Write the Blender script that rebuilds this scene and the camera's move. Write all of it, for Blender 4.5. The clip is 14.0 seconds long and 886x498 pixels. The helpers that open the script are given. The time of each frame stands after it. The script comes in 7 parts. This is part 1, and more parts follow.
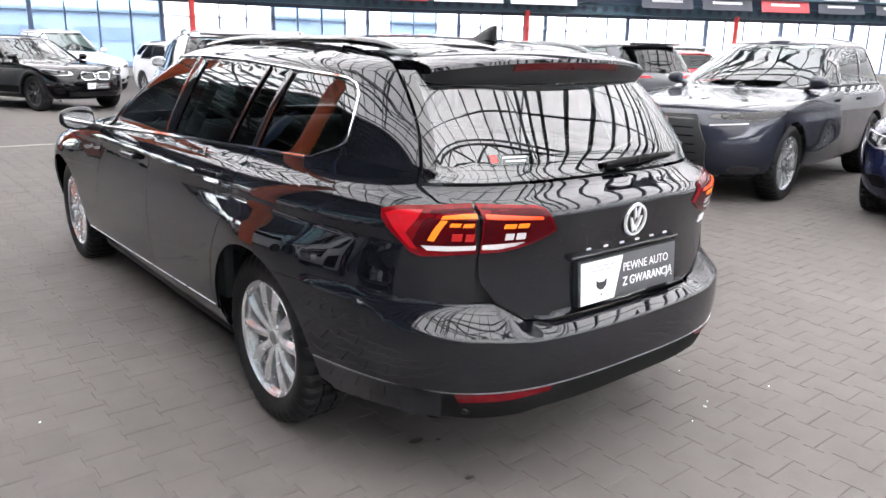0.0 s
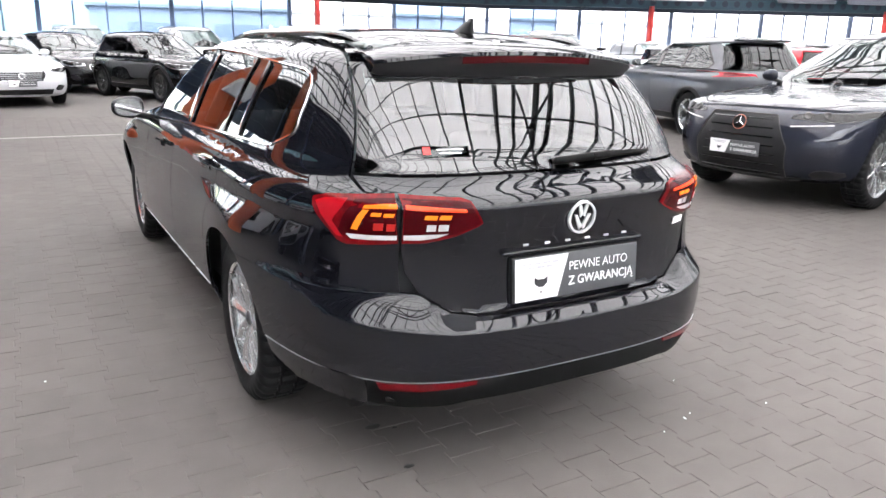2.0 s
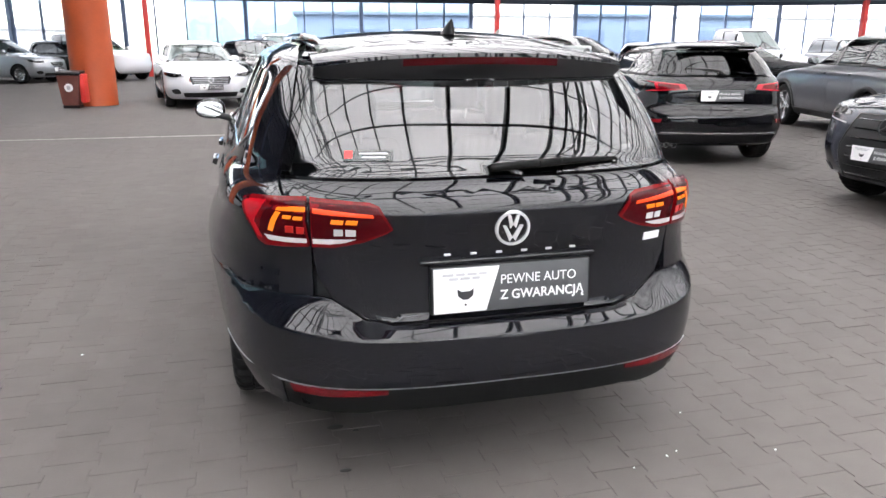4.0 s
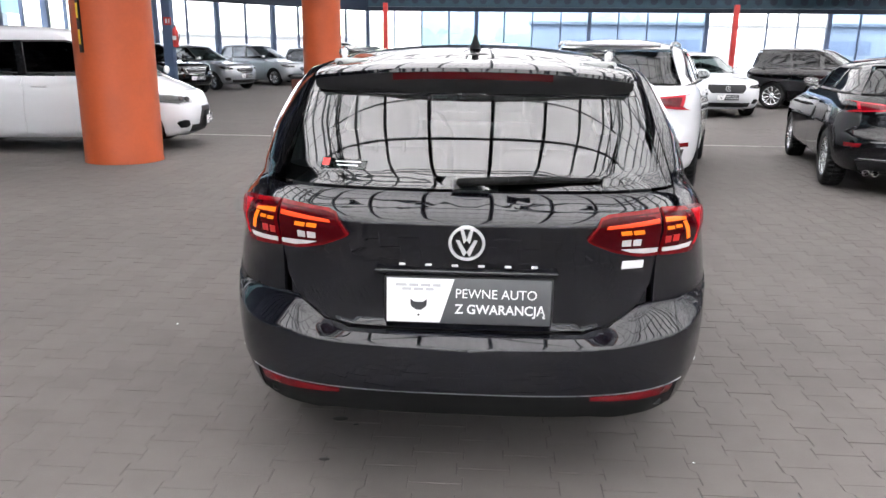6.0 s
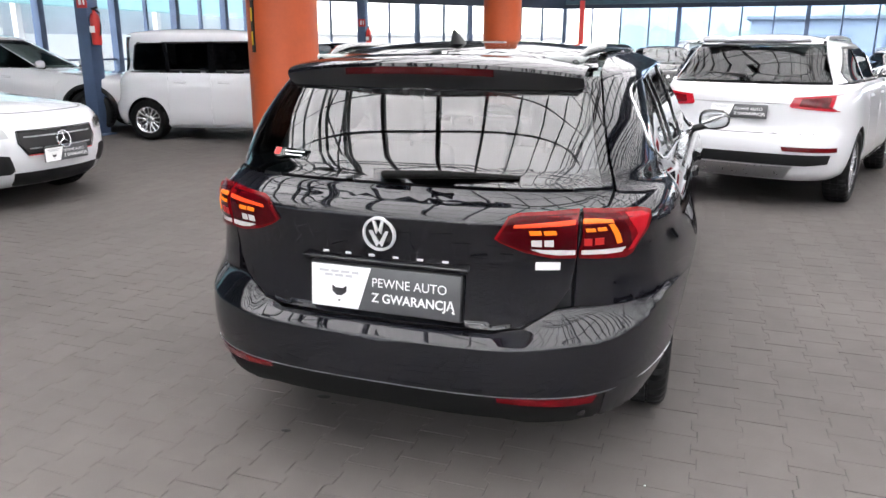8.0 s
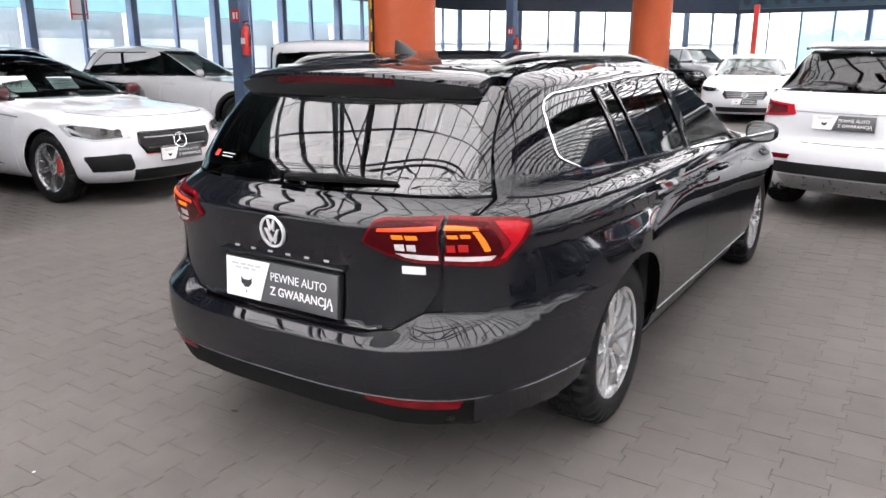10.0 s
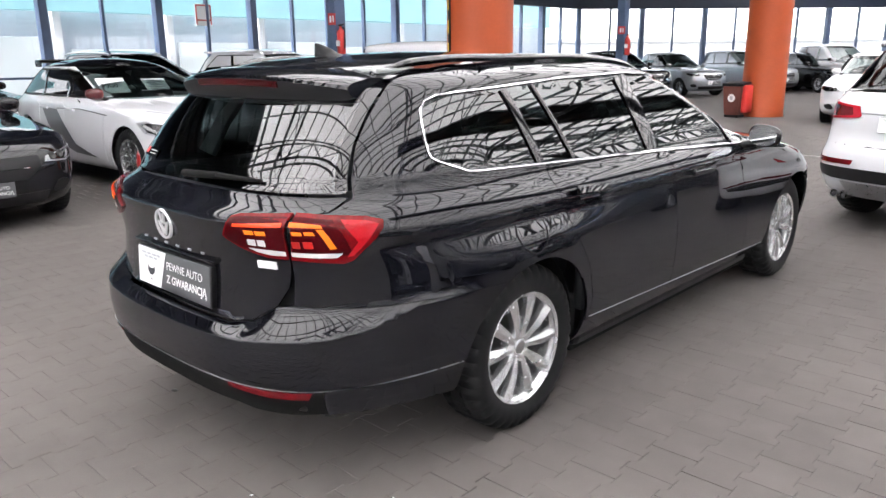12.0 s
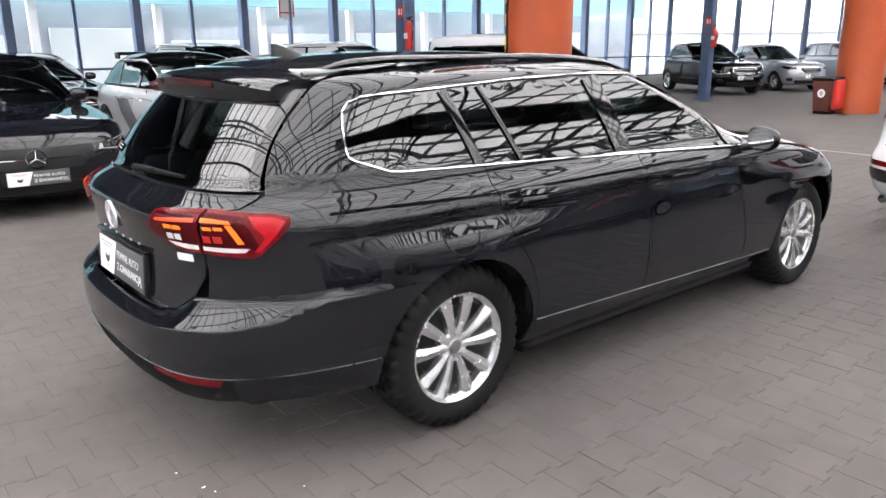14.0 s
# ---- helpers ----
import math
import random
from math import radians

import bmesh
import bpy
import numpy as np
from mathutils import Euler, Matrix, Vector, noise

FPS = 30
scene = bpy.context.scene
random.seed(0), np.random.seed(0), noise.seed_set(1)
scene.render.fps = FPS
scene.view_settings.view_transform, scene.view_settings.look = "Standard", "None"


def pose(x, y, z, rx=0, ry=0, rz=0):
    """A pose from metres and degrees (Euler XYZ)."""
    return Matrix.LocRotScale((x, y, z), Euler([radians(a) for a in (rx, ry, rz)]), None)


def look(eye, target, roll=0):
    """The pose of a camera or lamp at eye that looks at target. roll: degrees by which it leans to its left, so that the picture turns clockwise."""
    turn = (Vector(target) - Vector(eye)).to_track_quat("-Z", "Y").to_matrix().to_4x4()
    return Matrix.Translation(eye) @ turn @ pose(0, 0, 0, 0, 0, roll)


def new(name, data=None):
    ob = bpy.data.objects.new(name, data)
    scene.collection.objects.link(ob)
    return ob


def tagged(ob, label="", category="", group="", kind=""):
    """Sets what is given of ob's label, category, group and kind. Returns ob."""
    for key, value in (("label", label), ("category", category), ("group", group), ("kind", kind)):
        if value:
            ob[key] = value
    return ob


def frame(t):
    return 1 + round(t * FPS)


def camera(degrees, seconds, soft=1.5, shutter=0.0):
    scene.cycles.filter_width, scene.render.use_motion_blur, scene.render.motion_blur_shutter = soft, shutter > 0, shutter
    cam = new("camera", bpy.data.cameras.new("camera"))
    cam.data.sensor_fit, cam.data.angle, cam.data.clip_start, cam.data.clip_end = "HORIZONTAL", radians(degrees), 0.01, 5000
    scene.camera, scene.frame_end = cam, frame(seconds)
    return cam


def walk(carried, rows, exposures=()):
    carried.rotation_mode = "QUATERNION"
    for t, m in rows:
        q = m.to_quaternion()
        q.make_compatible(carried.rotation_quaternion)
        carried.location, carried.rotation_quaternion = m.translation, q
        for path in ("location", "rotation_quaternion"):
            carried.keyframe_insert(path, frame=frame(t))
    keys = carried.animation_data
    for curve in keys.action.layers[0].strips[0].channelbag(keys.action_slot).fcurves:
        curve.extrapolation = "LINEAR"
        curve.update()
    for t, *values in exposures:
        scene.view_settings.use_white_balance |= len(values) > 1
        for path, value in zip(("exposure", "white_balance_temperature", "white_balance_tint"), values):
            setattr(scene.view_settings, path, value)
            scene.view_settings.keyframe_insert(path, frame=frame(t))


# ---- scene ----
cam = camera(61.7, 14.0)
PATH = [
    (0, (-1.983, -2.438, 1.4), (-0.766, -0.94, 0.878), 1.1),
    (0.5, (-1.943, -2.555, 1.386), (-0.761, -1.026, 0.872), 1.5),
    (1, (-1.911, -2.645, 1.402), (-0.77, -1.086, 0.883), 1.5),
    (1.5, (-1.771, -2.71, 1.396), (-0.683, -1.118, 0.868), 1.3),
    (2, (-1.517, -2.781, 1.396), (-0.568, -1.104, 0.861), 1.2),
    (4.5, (-0.581, -3.135, 1.413), (-0.213, -1.239, 0.894), 0.2),
    (5, (-0.402, -3.236, 1.423), (-0.169, -1.312, 0.926), 0.4),
    (5.5, (-0.201, -3.216, 1.414), (-0.1, -1.281, 0.917), 0.3),
    (6, (0.046, -3.134, 1.428), (-0.059, -1.206, 0.91), 0.8),
    (6.5, (0.241, -3.158, 1.41), (0.004, -1.243, 0.885), 0.8),
    (7, (0.47, -3.207, 1.432), (0.103, -1.315, 0.9), 0.9),
    (7.5, (0.691, -3.121, 1.423), (0.188, -1.259, 0.892), 0.6),
    (10, (1.741, -2.687, 1.432), (0.702, -1.055, 0.925), -0.0),
    (10.5, (1.954, -2.627, 1.433), (0.839, -1.045, 0.93), -0.2),
    (11, (2.153, -2.516, 1.438), (0.97, -0.981, 0.944), -0.3),
    (11.5, (2.306, -2.318, 1.433), (1.06, -0.833, 0.941), -0.4),
    (12, (2.451, -2.189, 1.435), (1.133, -0.772, 0.93), -0.5),
    (12.5, (2.65, -2.117, 1.435), (1.292, -0.74, 0.925), -0.7),
    (13, (2.783, -2.013, 1.443), (1.386, -0.679, 0.927), -0.6),
    (13.5, (2.854, -1.853, 1.457), (1.408, -0.572, 0.938), -0.6),
    (14, (2.888, -1.772, 1.471), (1.402, -0.541, 0.944), -0.4),
]
walk(cam, [(t, look(eye, target, roll)) for t, eye, target, roll in PATH], [(0.0, 2.67, 6350, 13), (2.2, 2.66, 6400, 13), (4.3, 2.35, 6400, 13), (7.7, 2.30, 6400, 13), (9.8, 2.36, 6500, 14), (14.0, 2.42, 6500, 14)])

# ---- light ----
world = bpy.data.worlds.new("sky")
scene.world = world
world.use_nodes = True
wn, wl = world.node_tree.nodes, world.node_tree.links
sky = wn.new("ShaderNodeTexSky")
sky.sky_type, sky.sun_disc = "NISHITA", False
sky.sun_elevation, sky.sun_rotation = radians(48), radians(200)
sky.air_density, sky.dust_density, sky.ozone_density = 1.0, 6.0, 0.5
grey = wn.new("ShaderNodeHueSaturation")
grey.inputs["Saturation"].default_value = 0.22
wl.new(sky.outputs["Color"], grey.inputs["Color"])
wl.new(grey.outputs["Color"], wn["Background"].inputs["Color"])
wn["Background"].inputs["Strength"].default_value = 0.15
sun = new("sun", bpy.data.lights.new("sun", "SUN"))
sun.data.energy, sun.data.angle, sun.data.color = 0.5, radians(25), (1.0, 0.97, 0.92)
sun.matrix_world = look((0, 0, 50), (-0.25 * 40, 0.62 * 40, 50 - 44))


# ---- materials ----
def mat(name, color, rough=0.5, metal=0.0, spec=0.5, coat=0.0, var=0.0, scale=8.0, bump=0.0, bump_scale=60.0, emit=0.0, alpha=None, shade2=None):
    """A principled material with noise variation in colour and roughness at two scales, and fine relief."""
    m = bpy.data.materials.new(name)
    m.use_nodes = True
    n, l = m.node_tree.nodes, m.node_tree.links
    b = n["Principled BSDF"]
    b.inputs["Base Color"].default_value = (*color, 1)
    b.inputs["Roughness"].default_value = rough
    b.inputs["Metallic"].default_value = metal
    b.inputs["Specular IOR Level"].default_value = spec
    b.inputs["Coat Weight"].default_value = coat
    b.inputs["Coat Roughness"].default_value = 0.015
    if emit:
        b.inputs["Emission Color"].default_value = (*color, 1)
        b.inputs["Emission Strength"].default_value = emit
    co = n.new("ShaderNodeTexCoord")
    if var:
        big, fine, mix = n.new("ShaderNodeTexNoise"), n.new("ShaderNodeTexNoise"), n.new("ShaderNodeMix")
        big.inputs["Scale"].default_value, fine.inputs["Scale"].default_value = scale, scale * 11
        big.inputs["Detail"].default_value, fine.inputs["Detail"].default_value = 6, 4
        l.new(co.outputs["Object"], big.inputs["Vector"]), l.new(co.outputs["Object"], fine.inputs["Vector"])
        both = n.new("ShaderNodeMath")
        both.operation = "MULTIPLY_ADD"
        l.new(fine.outputs["Fac"], both.inputs[0])
        both.inputs[1].default_value = 0.45
        l.new(big.outputs["Fac"], both.inputs[2])
        span = n.new("ShaderNodeMapRange")
        span.inputs["From Min"].default_value, span.inputs["From Max"].default_value = 0.45, 1.0
        l.new(both.outputs[0], span.inputs["Value"])
        mix.data_type = "RGBA"
        lo = shade2 or tuple(c * (1 - var) for c in color)
        hi = tuple(min(1, c * (1 + var * 0.6)) for c in color)
        mix.inputs["A"].default_value, mix.inputs["B"].default_value = (*lo, 1), (*hi, 1)
        l.new(span.outputs["Result"], mix.inputs["Factor"])
        l.new(mix.outputs["Result"], b.inputs["Base Color"])
        rr = n.new("ShaderNodeMapRange")
        rr.inputs["To Min"].default_value, rr.inputs["To Max"].default_value = max(0.0, rough - 0.12 * rough), min(1, rough * 1.15)
        l.new(big.outputs["Fac"], rr.inputs["Value"])
        l.new(rr.outputs["Result"], b.inputs["Roughness"])
    if bump:
        nz, bp = n.new("ShaderNodeTexNoise"), n.new("ShaderNodeBump")
        nz.inputs["Scale"].default_value, nz.inputs["Detail"].default_value = bump_scale, 5
        l.new(co.outputs["Object"], nz.inputs["Vector"])
        bp.inputs["Strength"].default_value, bp.inputs["Distance"].default_value = bump, 0.01
        l.new(nz.outputs["Fac"], bp.inputs["Height"])
        l.new(bp.outputs["Normal"], b.inputs["Normal"])
    return m


def paint(name, color, metal=0.3, flake=0.35, rough=0.35, coat=1.0):
    """Car paint: a base with fine metal flakes under a clear coat."""
    m = mat(name, color, rough, metal, 0.01, coat)
    n, l = m.node_tree.nodes, m.node_tree.links
    b, co = n["Principled BSDF"], n["Texture Coordinate"]
    b.inputs["Coat IOR"].default_value = 1.52
    fl, mix = n.new("ShaderNodeTexVoronoi"), n.new("ShaderNodeMix")
    fl.inputs["Scale"].default_value = 900
    l.new(co.outputs["Object"], fl.inputs["Vector"])
    mix.data_type = "RGBA"
    mix.inputs["A"].default_value = (*[c * (1 - flake) for c in color], 1)
    mix.inputs["B"].default_value = (*[min(1, c * (1 + flake)) for c in color], 1)
    l.new(fl.outputs["Color"], mix.inputs["Factor"])
    l.new(mix.outputs["Result"], b.inputs["Base Color"])
    dust, dr = n.new("ShaderNodeTexNoise"), n.new("ShaderNodeMapRange")
    dust.inputs["Scale"].default_value, dust.inputs["Detail"].default_value = 2.5, 6
    l.new(co.outputs["Object"], dust.inputs["Vector"])
    dr.inputs["To Min"].default_value, dr.inputs["To Max"].default_value = 0.0, 0.03
    l.new(dust.outputs["Fac"], dr.inputs["Value"])
    l.new(dr.outputs["Result"], b.inputs["Coat Roughness"])
    return m


def pane(name, tint, ior=1.5, rough=0.0, gloss=(1, 1, 1)):
    """Thin glass: tinted see-through with a mirror gloss that grows at grazing angles."""
    m = bpy.data.materials.new(name)
    m.use_nodes = True
    n, l = m.node_tree.nodes, m.node_tree.links
    n.remove(n["Principled BSDF"])
    clear, shine, mix = n.new("ShaderNodeBsdfTransparent"), n.new("ShaderNodeBsdfGlossy"), n.new("ShaderNodeMixShader")
    slant, power, gain = n.new("ShaderNodeLayerWeight"), n.new("ShaderNodeMath"), n.new("ShaderNodeMath")
    low = ((ior - 1) / (ior + 1)) ** 2
    power.operation, gain.operation = "POWER", "MULTIPLY_ADD"
    power.inputs[1].default_value = 5.0
    gain.inputs[1].default_value, gain.inputs[2].default_value = 1 - low, low
    slant.inputs["Blend"].default_value = 0.5
    l.new(slant.outputs["Facing"], power.inputs[0]), l.new(power.outputs[0], gain.inputs[0])
    clear.inputs["Color"].default_value = (*tint, 1)
    shine.inputs["Color"].default_value = (*gloss, 1)
    shine.inputs["Roughness"].default_value = rough
    l.new(gain.outputs[0], mix.inputs["Fac"])
    l.new(clear.outputs["BSDF"], mix.inputs[1]), l.new(shine.outputs["BSDF"], mix.inputs[2])
    l.new(mix.outputs["Shader"], n["Material Output"].inputs["Surface"])
    return m


PAINT_GREY = paint("paint_dark_grey", (0.0052, 0.0055, 0.0078), 0.0, 0.4, 0.5)
PAINT_WHITE = paint("paint_white", (0.62, 0.63, 0.65), 0.0, 0.03, 0.4)
PAINT_BLACK = paint("paint_black", (0.004, 0.004, 0.005), 0.0, 0.4, 0.5)
PAINT_STEEL = paint("paint_steel_grey", (0.019, 0.021, 0.031), 0.3, 0.3, 0.35)
PAINT_MID = paint("paint_mid_grey", (0.085, 0.088, 0.098), 0.4, 0.3, 0.35)
PAINT_SILVER = paint("paint_silver", (0.34, 0.36, 0.38), 0.6, 0.2, 0.35)
PAINT_BLUE = paint("paint_navy", (0.004, 0.006, 0.022), 0.1, 0.4, 0.3)
PAINT_RED = paint("paint_red", (0.45, 0.02, 0.03), 0.1, 0.2, 0.3)
GLASS_REAR = pane("glass_privacy", (0.19, 0.22, 0.23), 1.96)
GLASS_FAR = pane("glass_parked_rear", (0.05, 0.055, 0.06), 1.55)
GLASS_SIDE = pane("glass_side", (0.11, 0.135, 0.135), 1.88)
GLASS_CLEAR = pane("glass_windscreen", (0.36, 0.42, 0.41), 1.7)
GLASS_WALL = pane("glass_wall", (0.95, 0.97, 0.98), 1.42)
GLASS_DARK = pane("glass_dark_film", (0.03, 0.03, 0.032), 1.42)
GLASS_TINT = pane("glass_wall_tinted", (0.42, 0.50, 0.60), 1.5)

def sheet_roof():
    """Ribbed translucent roof sheet that spreads the light of the sky."""
    m = bpy.data.materials.new("translucent_roof_sheet")
    m.use_nodes = True
    n, l = m.node_tree.nodes, m.node_tree.links
    n.remove(n["Principled BSDF"])
    spread, clear, mix = n.new("ShaderNodeBsdfTranslucent"), n.new("ShaderNodeBsdfTransparent"), n.new("ShaderNodeMixShader")
    co, wave, tone = n.new("ShaderNodeTexCoord"), n.new("ShaderNodeTexWave"), n.new("ShaderNodeMix")
    wave.inputs["Scale"].default_value = 2.2
    l.new(co.outputs["Object"], wave.inputs["Vector"])
    tone.data_type = "RGBA"
    tone.inputs["A"].default_value, tone.inputs["B"].default_value = (0.86, 0.86, 0.86, 1), (0.95, 0.95, 0.95, 1)
    l.new(wave.outputs["Fac"], tone.inputs["Factor"])
    l.new(tone.outputs["Result"], spread.inputs["Color"])
    mix.inputs["Fac"].default_value = 0.15
    l.new(spread.outputs["BSDF"], mix.inputs[1]), l.new(clear.outputs["BSDF"], mix.inputs[2])
    l.new(mix.outputs["Shader"], n["Material Output"].inputs["Surface"])
    return m


def lit(name, color, glow, strength):
    """A lit lamp element: a dark lens of its own colour that gives off light."""
    m = mat(name, color, 0.25, spec=0.4)
    b = m.node_tree.nodes["Principled BSDF"]
    b.inputs["Emission Color"].default_value = (*glow, 1)
    b.inputs["Emission Strength"].default_value = strength
    return m


ROOF_SHEET = sheet_roof()
BLACK = mat("black_plastic", (0.009, 0.009, 0.010), 0.45, spec=0.35, var=0.25, scale=20, bump=0.05, bump_scale=300)
GLOSS_BLACK = mat("black_gloss", (0.006, 0.006, 0.007), 0.08, spec=0.5, coat=0.6)
LINER = mat("wheel_arch_felt", (0.008, 0.008, 0.008), 0.95, spec=0.1, var=0.2, scale=30)
RUBBER = mat("tyre_rubber", (0.0065, 0.0065, 0.007), 0.66, spec=0.25, var=0.35, scale=14, bump=0.1, bump_scale=180)
CHROME = mat("chrome", (0.78, 0.79, 0.80), 0.07, 1.0, var=0.04, scale=30)
SATIN = mat("satin_silver", (0.40, 0.41, 0.42), 0.28, 1.0, var=0.05, scale=30)
ALLOY = mat("alloy_silver", (0.80, 0.81, 0.82), 0.26, 0.85, coat=0.2, var=0.06, scale=25)
STEEL = mat("brake_steel", (0.055, 0.054, 0.053), 0.55, 0.6, var=0.4, scale=30)
RED_LENS = mat("lamp_red_lens", (0.12, 0.002, 0.005), 0.10, spec=0.35, coat=0.25, var=0.35, scale=18)
RED_DEEP = mat("lamp_dark_red", (0.050, 0.0012, 0.003), 0.08, spec=0.14, coat=0.0, var=0.3, scale=18)
RED_DARK = mat("brake_lens_unlit", (0.045, 0.0014, 0.003), 0.16, spec=0.3, coat=0.15, var=0.1, scale=40)
AMBER = lit("lamp_amber_led", (0.30, 0.03, 0.006), (1.0, 0.25, 0.012), 0.21)
GLOW_RED = lit("lamp_orange_led", (0.30, 0.02, 0.006), (1.0, 0.085, 0.018), 0.20)
LAMP_RIM = mat("lamp_rim_red", (0.115, 0.002, 0.004), 0.12, spec=0.25, var=0.5, scale=26, emit=0.05)
LAMP_GLOW = lit("lamp_red_glow", (0.30, 0.003, 0.008), (1.0, 0.010, 0.025), 0.021)
FRAME_BLACK = mat("glass_frame_black", (0.004, 0.004, 0.0045), 0.02, spec=0.75, var=0.1, scale=12)
BADGE = mat("badge_chrome", (0.86, 0.87, 0.88), 0.22, 0.55, var=0.04, scale=40)
GLOW_DIM = mat("lamp_red_segment", (0.45, 0.012, 0.010), 0.3, emit=0.012)
WIPER = mat("wiper_rubber", (0.006, 0.006, 0.006), 0.75, spec=0.15, var=0.2, scale=30)
FLANK = mat("grey_side_film", (0.10, 0.105, 0.115), 0.35, coat=0.5, var=0.1, scale=8)
DECK = mat("dark_roof_deck", (0.055, 0.06, 0.07), 0.7, var=0.15, scale=1)
RED_BRIGHT = mat("lamp_bright_red_lens", (0.42, 0.010, 0.022), 0.12, spec=0.35, coat=0.3, var=0.2, scale=18)
SHED_GREY = mat("blue_grey_cladding", (0.44, 0.48, 0.54), 0.7, var=0.2, scale=0.6)
LAMP_WHITE = mat("lamp_clear_strip", (0.62, 0.60, 0.60), 0.15, spec=0.6, coat=1.0, var=0.12, scale=40)
SEAT = mat("seat_cloth", (0.045, 0.047, 0.05), 0.85, var=0.2, scale=40, bump=0.2, bump_scale=400)
TRIM = mat("cabin_trim", (0.03, 0.032, 0.034), 0.6, var=0.2, scale=20)
CLOTH_PALE = mat("pillar_lining", (0.38, 0.40, 0.39), 0.9, var=0.08, scale=30)
PLATE_WHITE = mat("plate_white", (0.80, 0.80, 0.80), 0.35, var=0.03, scale=30)
PLATE_GREY = mat("plate_grey", (0.075, 0.078, 0.082), 0.35, var=0.1, scale=30)
INK = mat("ink_dark", (0.03, 0.03, 0.035), 0.5, var=0.1, scale=60)
INK_PALE = mat("ink_pale", (0.45, 0.46, 0.48), 0.5, var=0.1, scale=60)
PAPER = mat("paper", (0.72, 0.76, 0.76), 0.8, var=0.04, scale=20)
ORANGE = mat("orange_paint", (0.39, 0.066, 0.013), 0.5, var=0.14, scale=2.2, bump=0.12, bump_scale=26)
BLUE_STEEL = mat("blue_steel_paint", (0.075, 0.115, 0.20), 0.45, var=0.2, scale=3, bump=0.05, bump_scale=50)
TEAL_STEEL = mat("teal_steel_paint", (0.022, 0.060, 0.085), 0.5, var=0.25, scale=3, bump=0.05, bump_scale=50)
DARK_BAND = mat("navy_panel", (0.012, 0.022, 0.045), 0.45, var=0.15, scale=1.5)
RED_PAINT = mat("red_paint", (0.55, 0.035, 0.03), 0.4, var=0.15, scale=8)
DARK_RED = mat("dark_red_mirror_cap", (0.07, 0.004, 0.006), 0.3, coat=0.4, var=0.1, scale=20)
BROWN = mat("brown_bin_plastic", (0.12, 0.035, 0.025), 0.5, var=0.2, scale=9, bump=0.05)
GREY_BOX = mat("grey_enamel", (0.42, 0.44, 0.45), 0.5, var=0.08, scale=6)
YELLOW = mat("yellow_tape", (0.62, 0.42, 0.02), 0.5, var=0.15, scale=20)
LINE_WHITE = mat("road_paint", (0.27, 0.262, 0.25), 0.85, var=0.5, scale=9)
ROOF_STEEL = mat("roof_steel", (0.035, 0.045, 0.05), 0.5, var=0.2, scale=2)
CONCRETE = mat("concrete", (0.30, 0.30, 0.29), 0.85, var=0.2, scale=1.5, bump=0.2)
ASPHALT = mat("outdoor_concrete", (0.30, 0.30, 0.29), 0.9, var=0.3, scale=0.8, bump=0.3)
TURQUOISE = mat("turquoise_fascia", (0.33, 0.62, 0.66), 0.45, var=0.06, scale=1)
WALL_PALE = mat("pale_render", (0.66, 0.67, 0.68), 0.85, var=0.1, scale=0.7)
HAZE = mat("glowing_haze", (0.96, 0.98, 1.0), 0.9, emit=0.088)
HAZE_GREEN = mat("glowing_treeline", (0.78, 0.88, 0.62), 0.9, var=0.12, scale=0.08, emit=0.075)
OIL = mat("dark_drip", (0.012, 0.011, 0.010), 0.5, var=0.3, scale=40)


def pave_material():
    """Dusty grey concrete block, each block a little different, stained at a larger scale, with light painted in behind
    the car.
    """
    m = mat("paving_block", (0.094, 0.0855, 0.0805), 0.80, spec=0.22, var=0.22, scale=0.55, bump=0.18, bump_scale=160)
    n, l = m.node_tree.nodes, m.node_tree.links
    b = n["Principled BSDF"]
    geo, co, tone, mul = n.new("ShaderNodeNewGeometry"), n["Texture Coordinate"], n.new("ShaderNodeMapRange"), n.new("ShaderNodeMix")
    tone.inputs["To Min"].default_value, tone.inputs["To Max"].default_value = 0.95, 1.04
    l.new(geo.outputs["Random Per Island"], tone.inputs["Value"])
    mul.data_type, mul.blend_type = "RGBA", "MULTIPLY"
    mul.inputs["Factor"].default_value = 1.0
    l.new(b.inputs["Base Color"].links[0].from_socket, mul.inputs["A"])
    l.new(tone.outputs["Result"], mul.inputs["B"])
    # painted light: the colour is raised towards -y to brighten the floor behind the car
    cut, floor_light, pale = n.new("ShaderNodeSeparateXYZ"), n.new("ShaderNodeMapRange"), n.new("ShaderNodeMix")
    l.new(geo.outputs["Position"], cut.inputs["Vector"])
    floor_light.interpolation_type = "SMOOTHSTEP"
    floor_light.inputs["From Min"].default_value, floor_light.inputs["From Max"].default_value = 0.4, -1.5
    floor_light.inputs["To Min"].default_value, floor_light.inputs["To Max"].default_value = 1.0, 1.26
    l.new(cut.outputs["Y"], floor_light.inputs["Value"])
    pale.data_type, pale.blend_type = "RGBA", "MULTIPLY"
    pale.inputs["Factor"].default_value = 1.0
    l.new(mul.outputs["Result"], pale.inputs["A"]), l.new(floor_light.outputs["Result"], pale.inputs["B"])
    for link in list(m.node_tree.links):
        if link.to_node.type == "TEX_NOISE" and link.to_socket.name == "Vector":
            l.new(geo.outputs["Position"], link.to_socket)
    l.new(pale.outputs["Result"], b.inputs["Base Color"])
    return m


PAVE = pave_material()


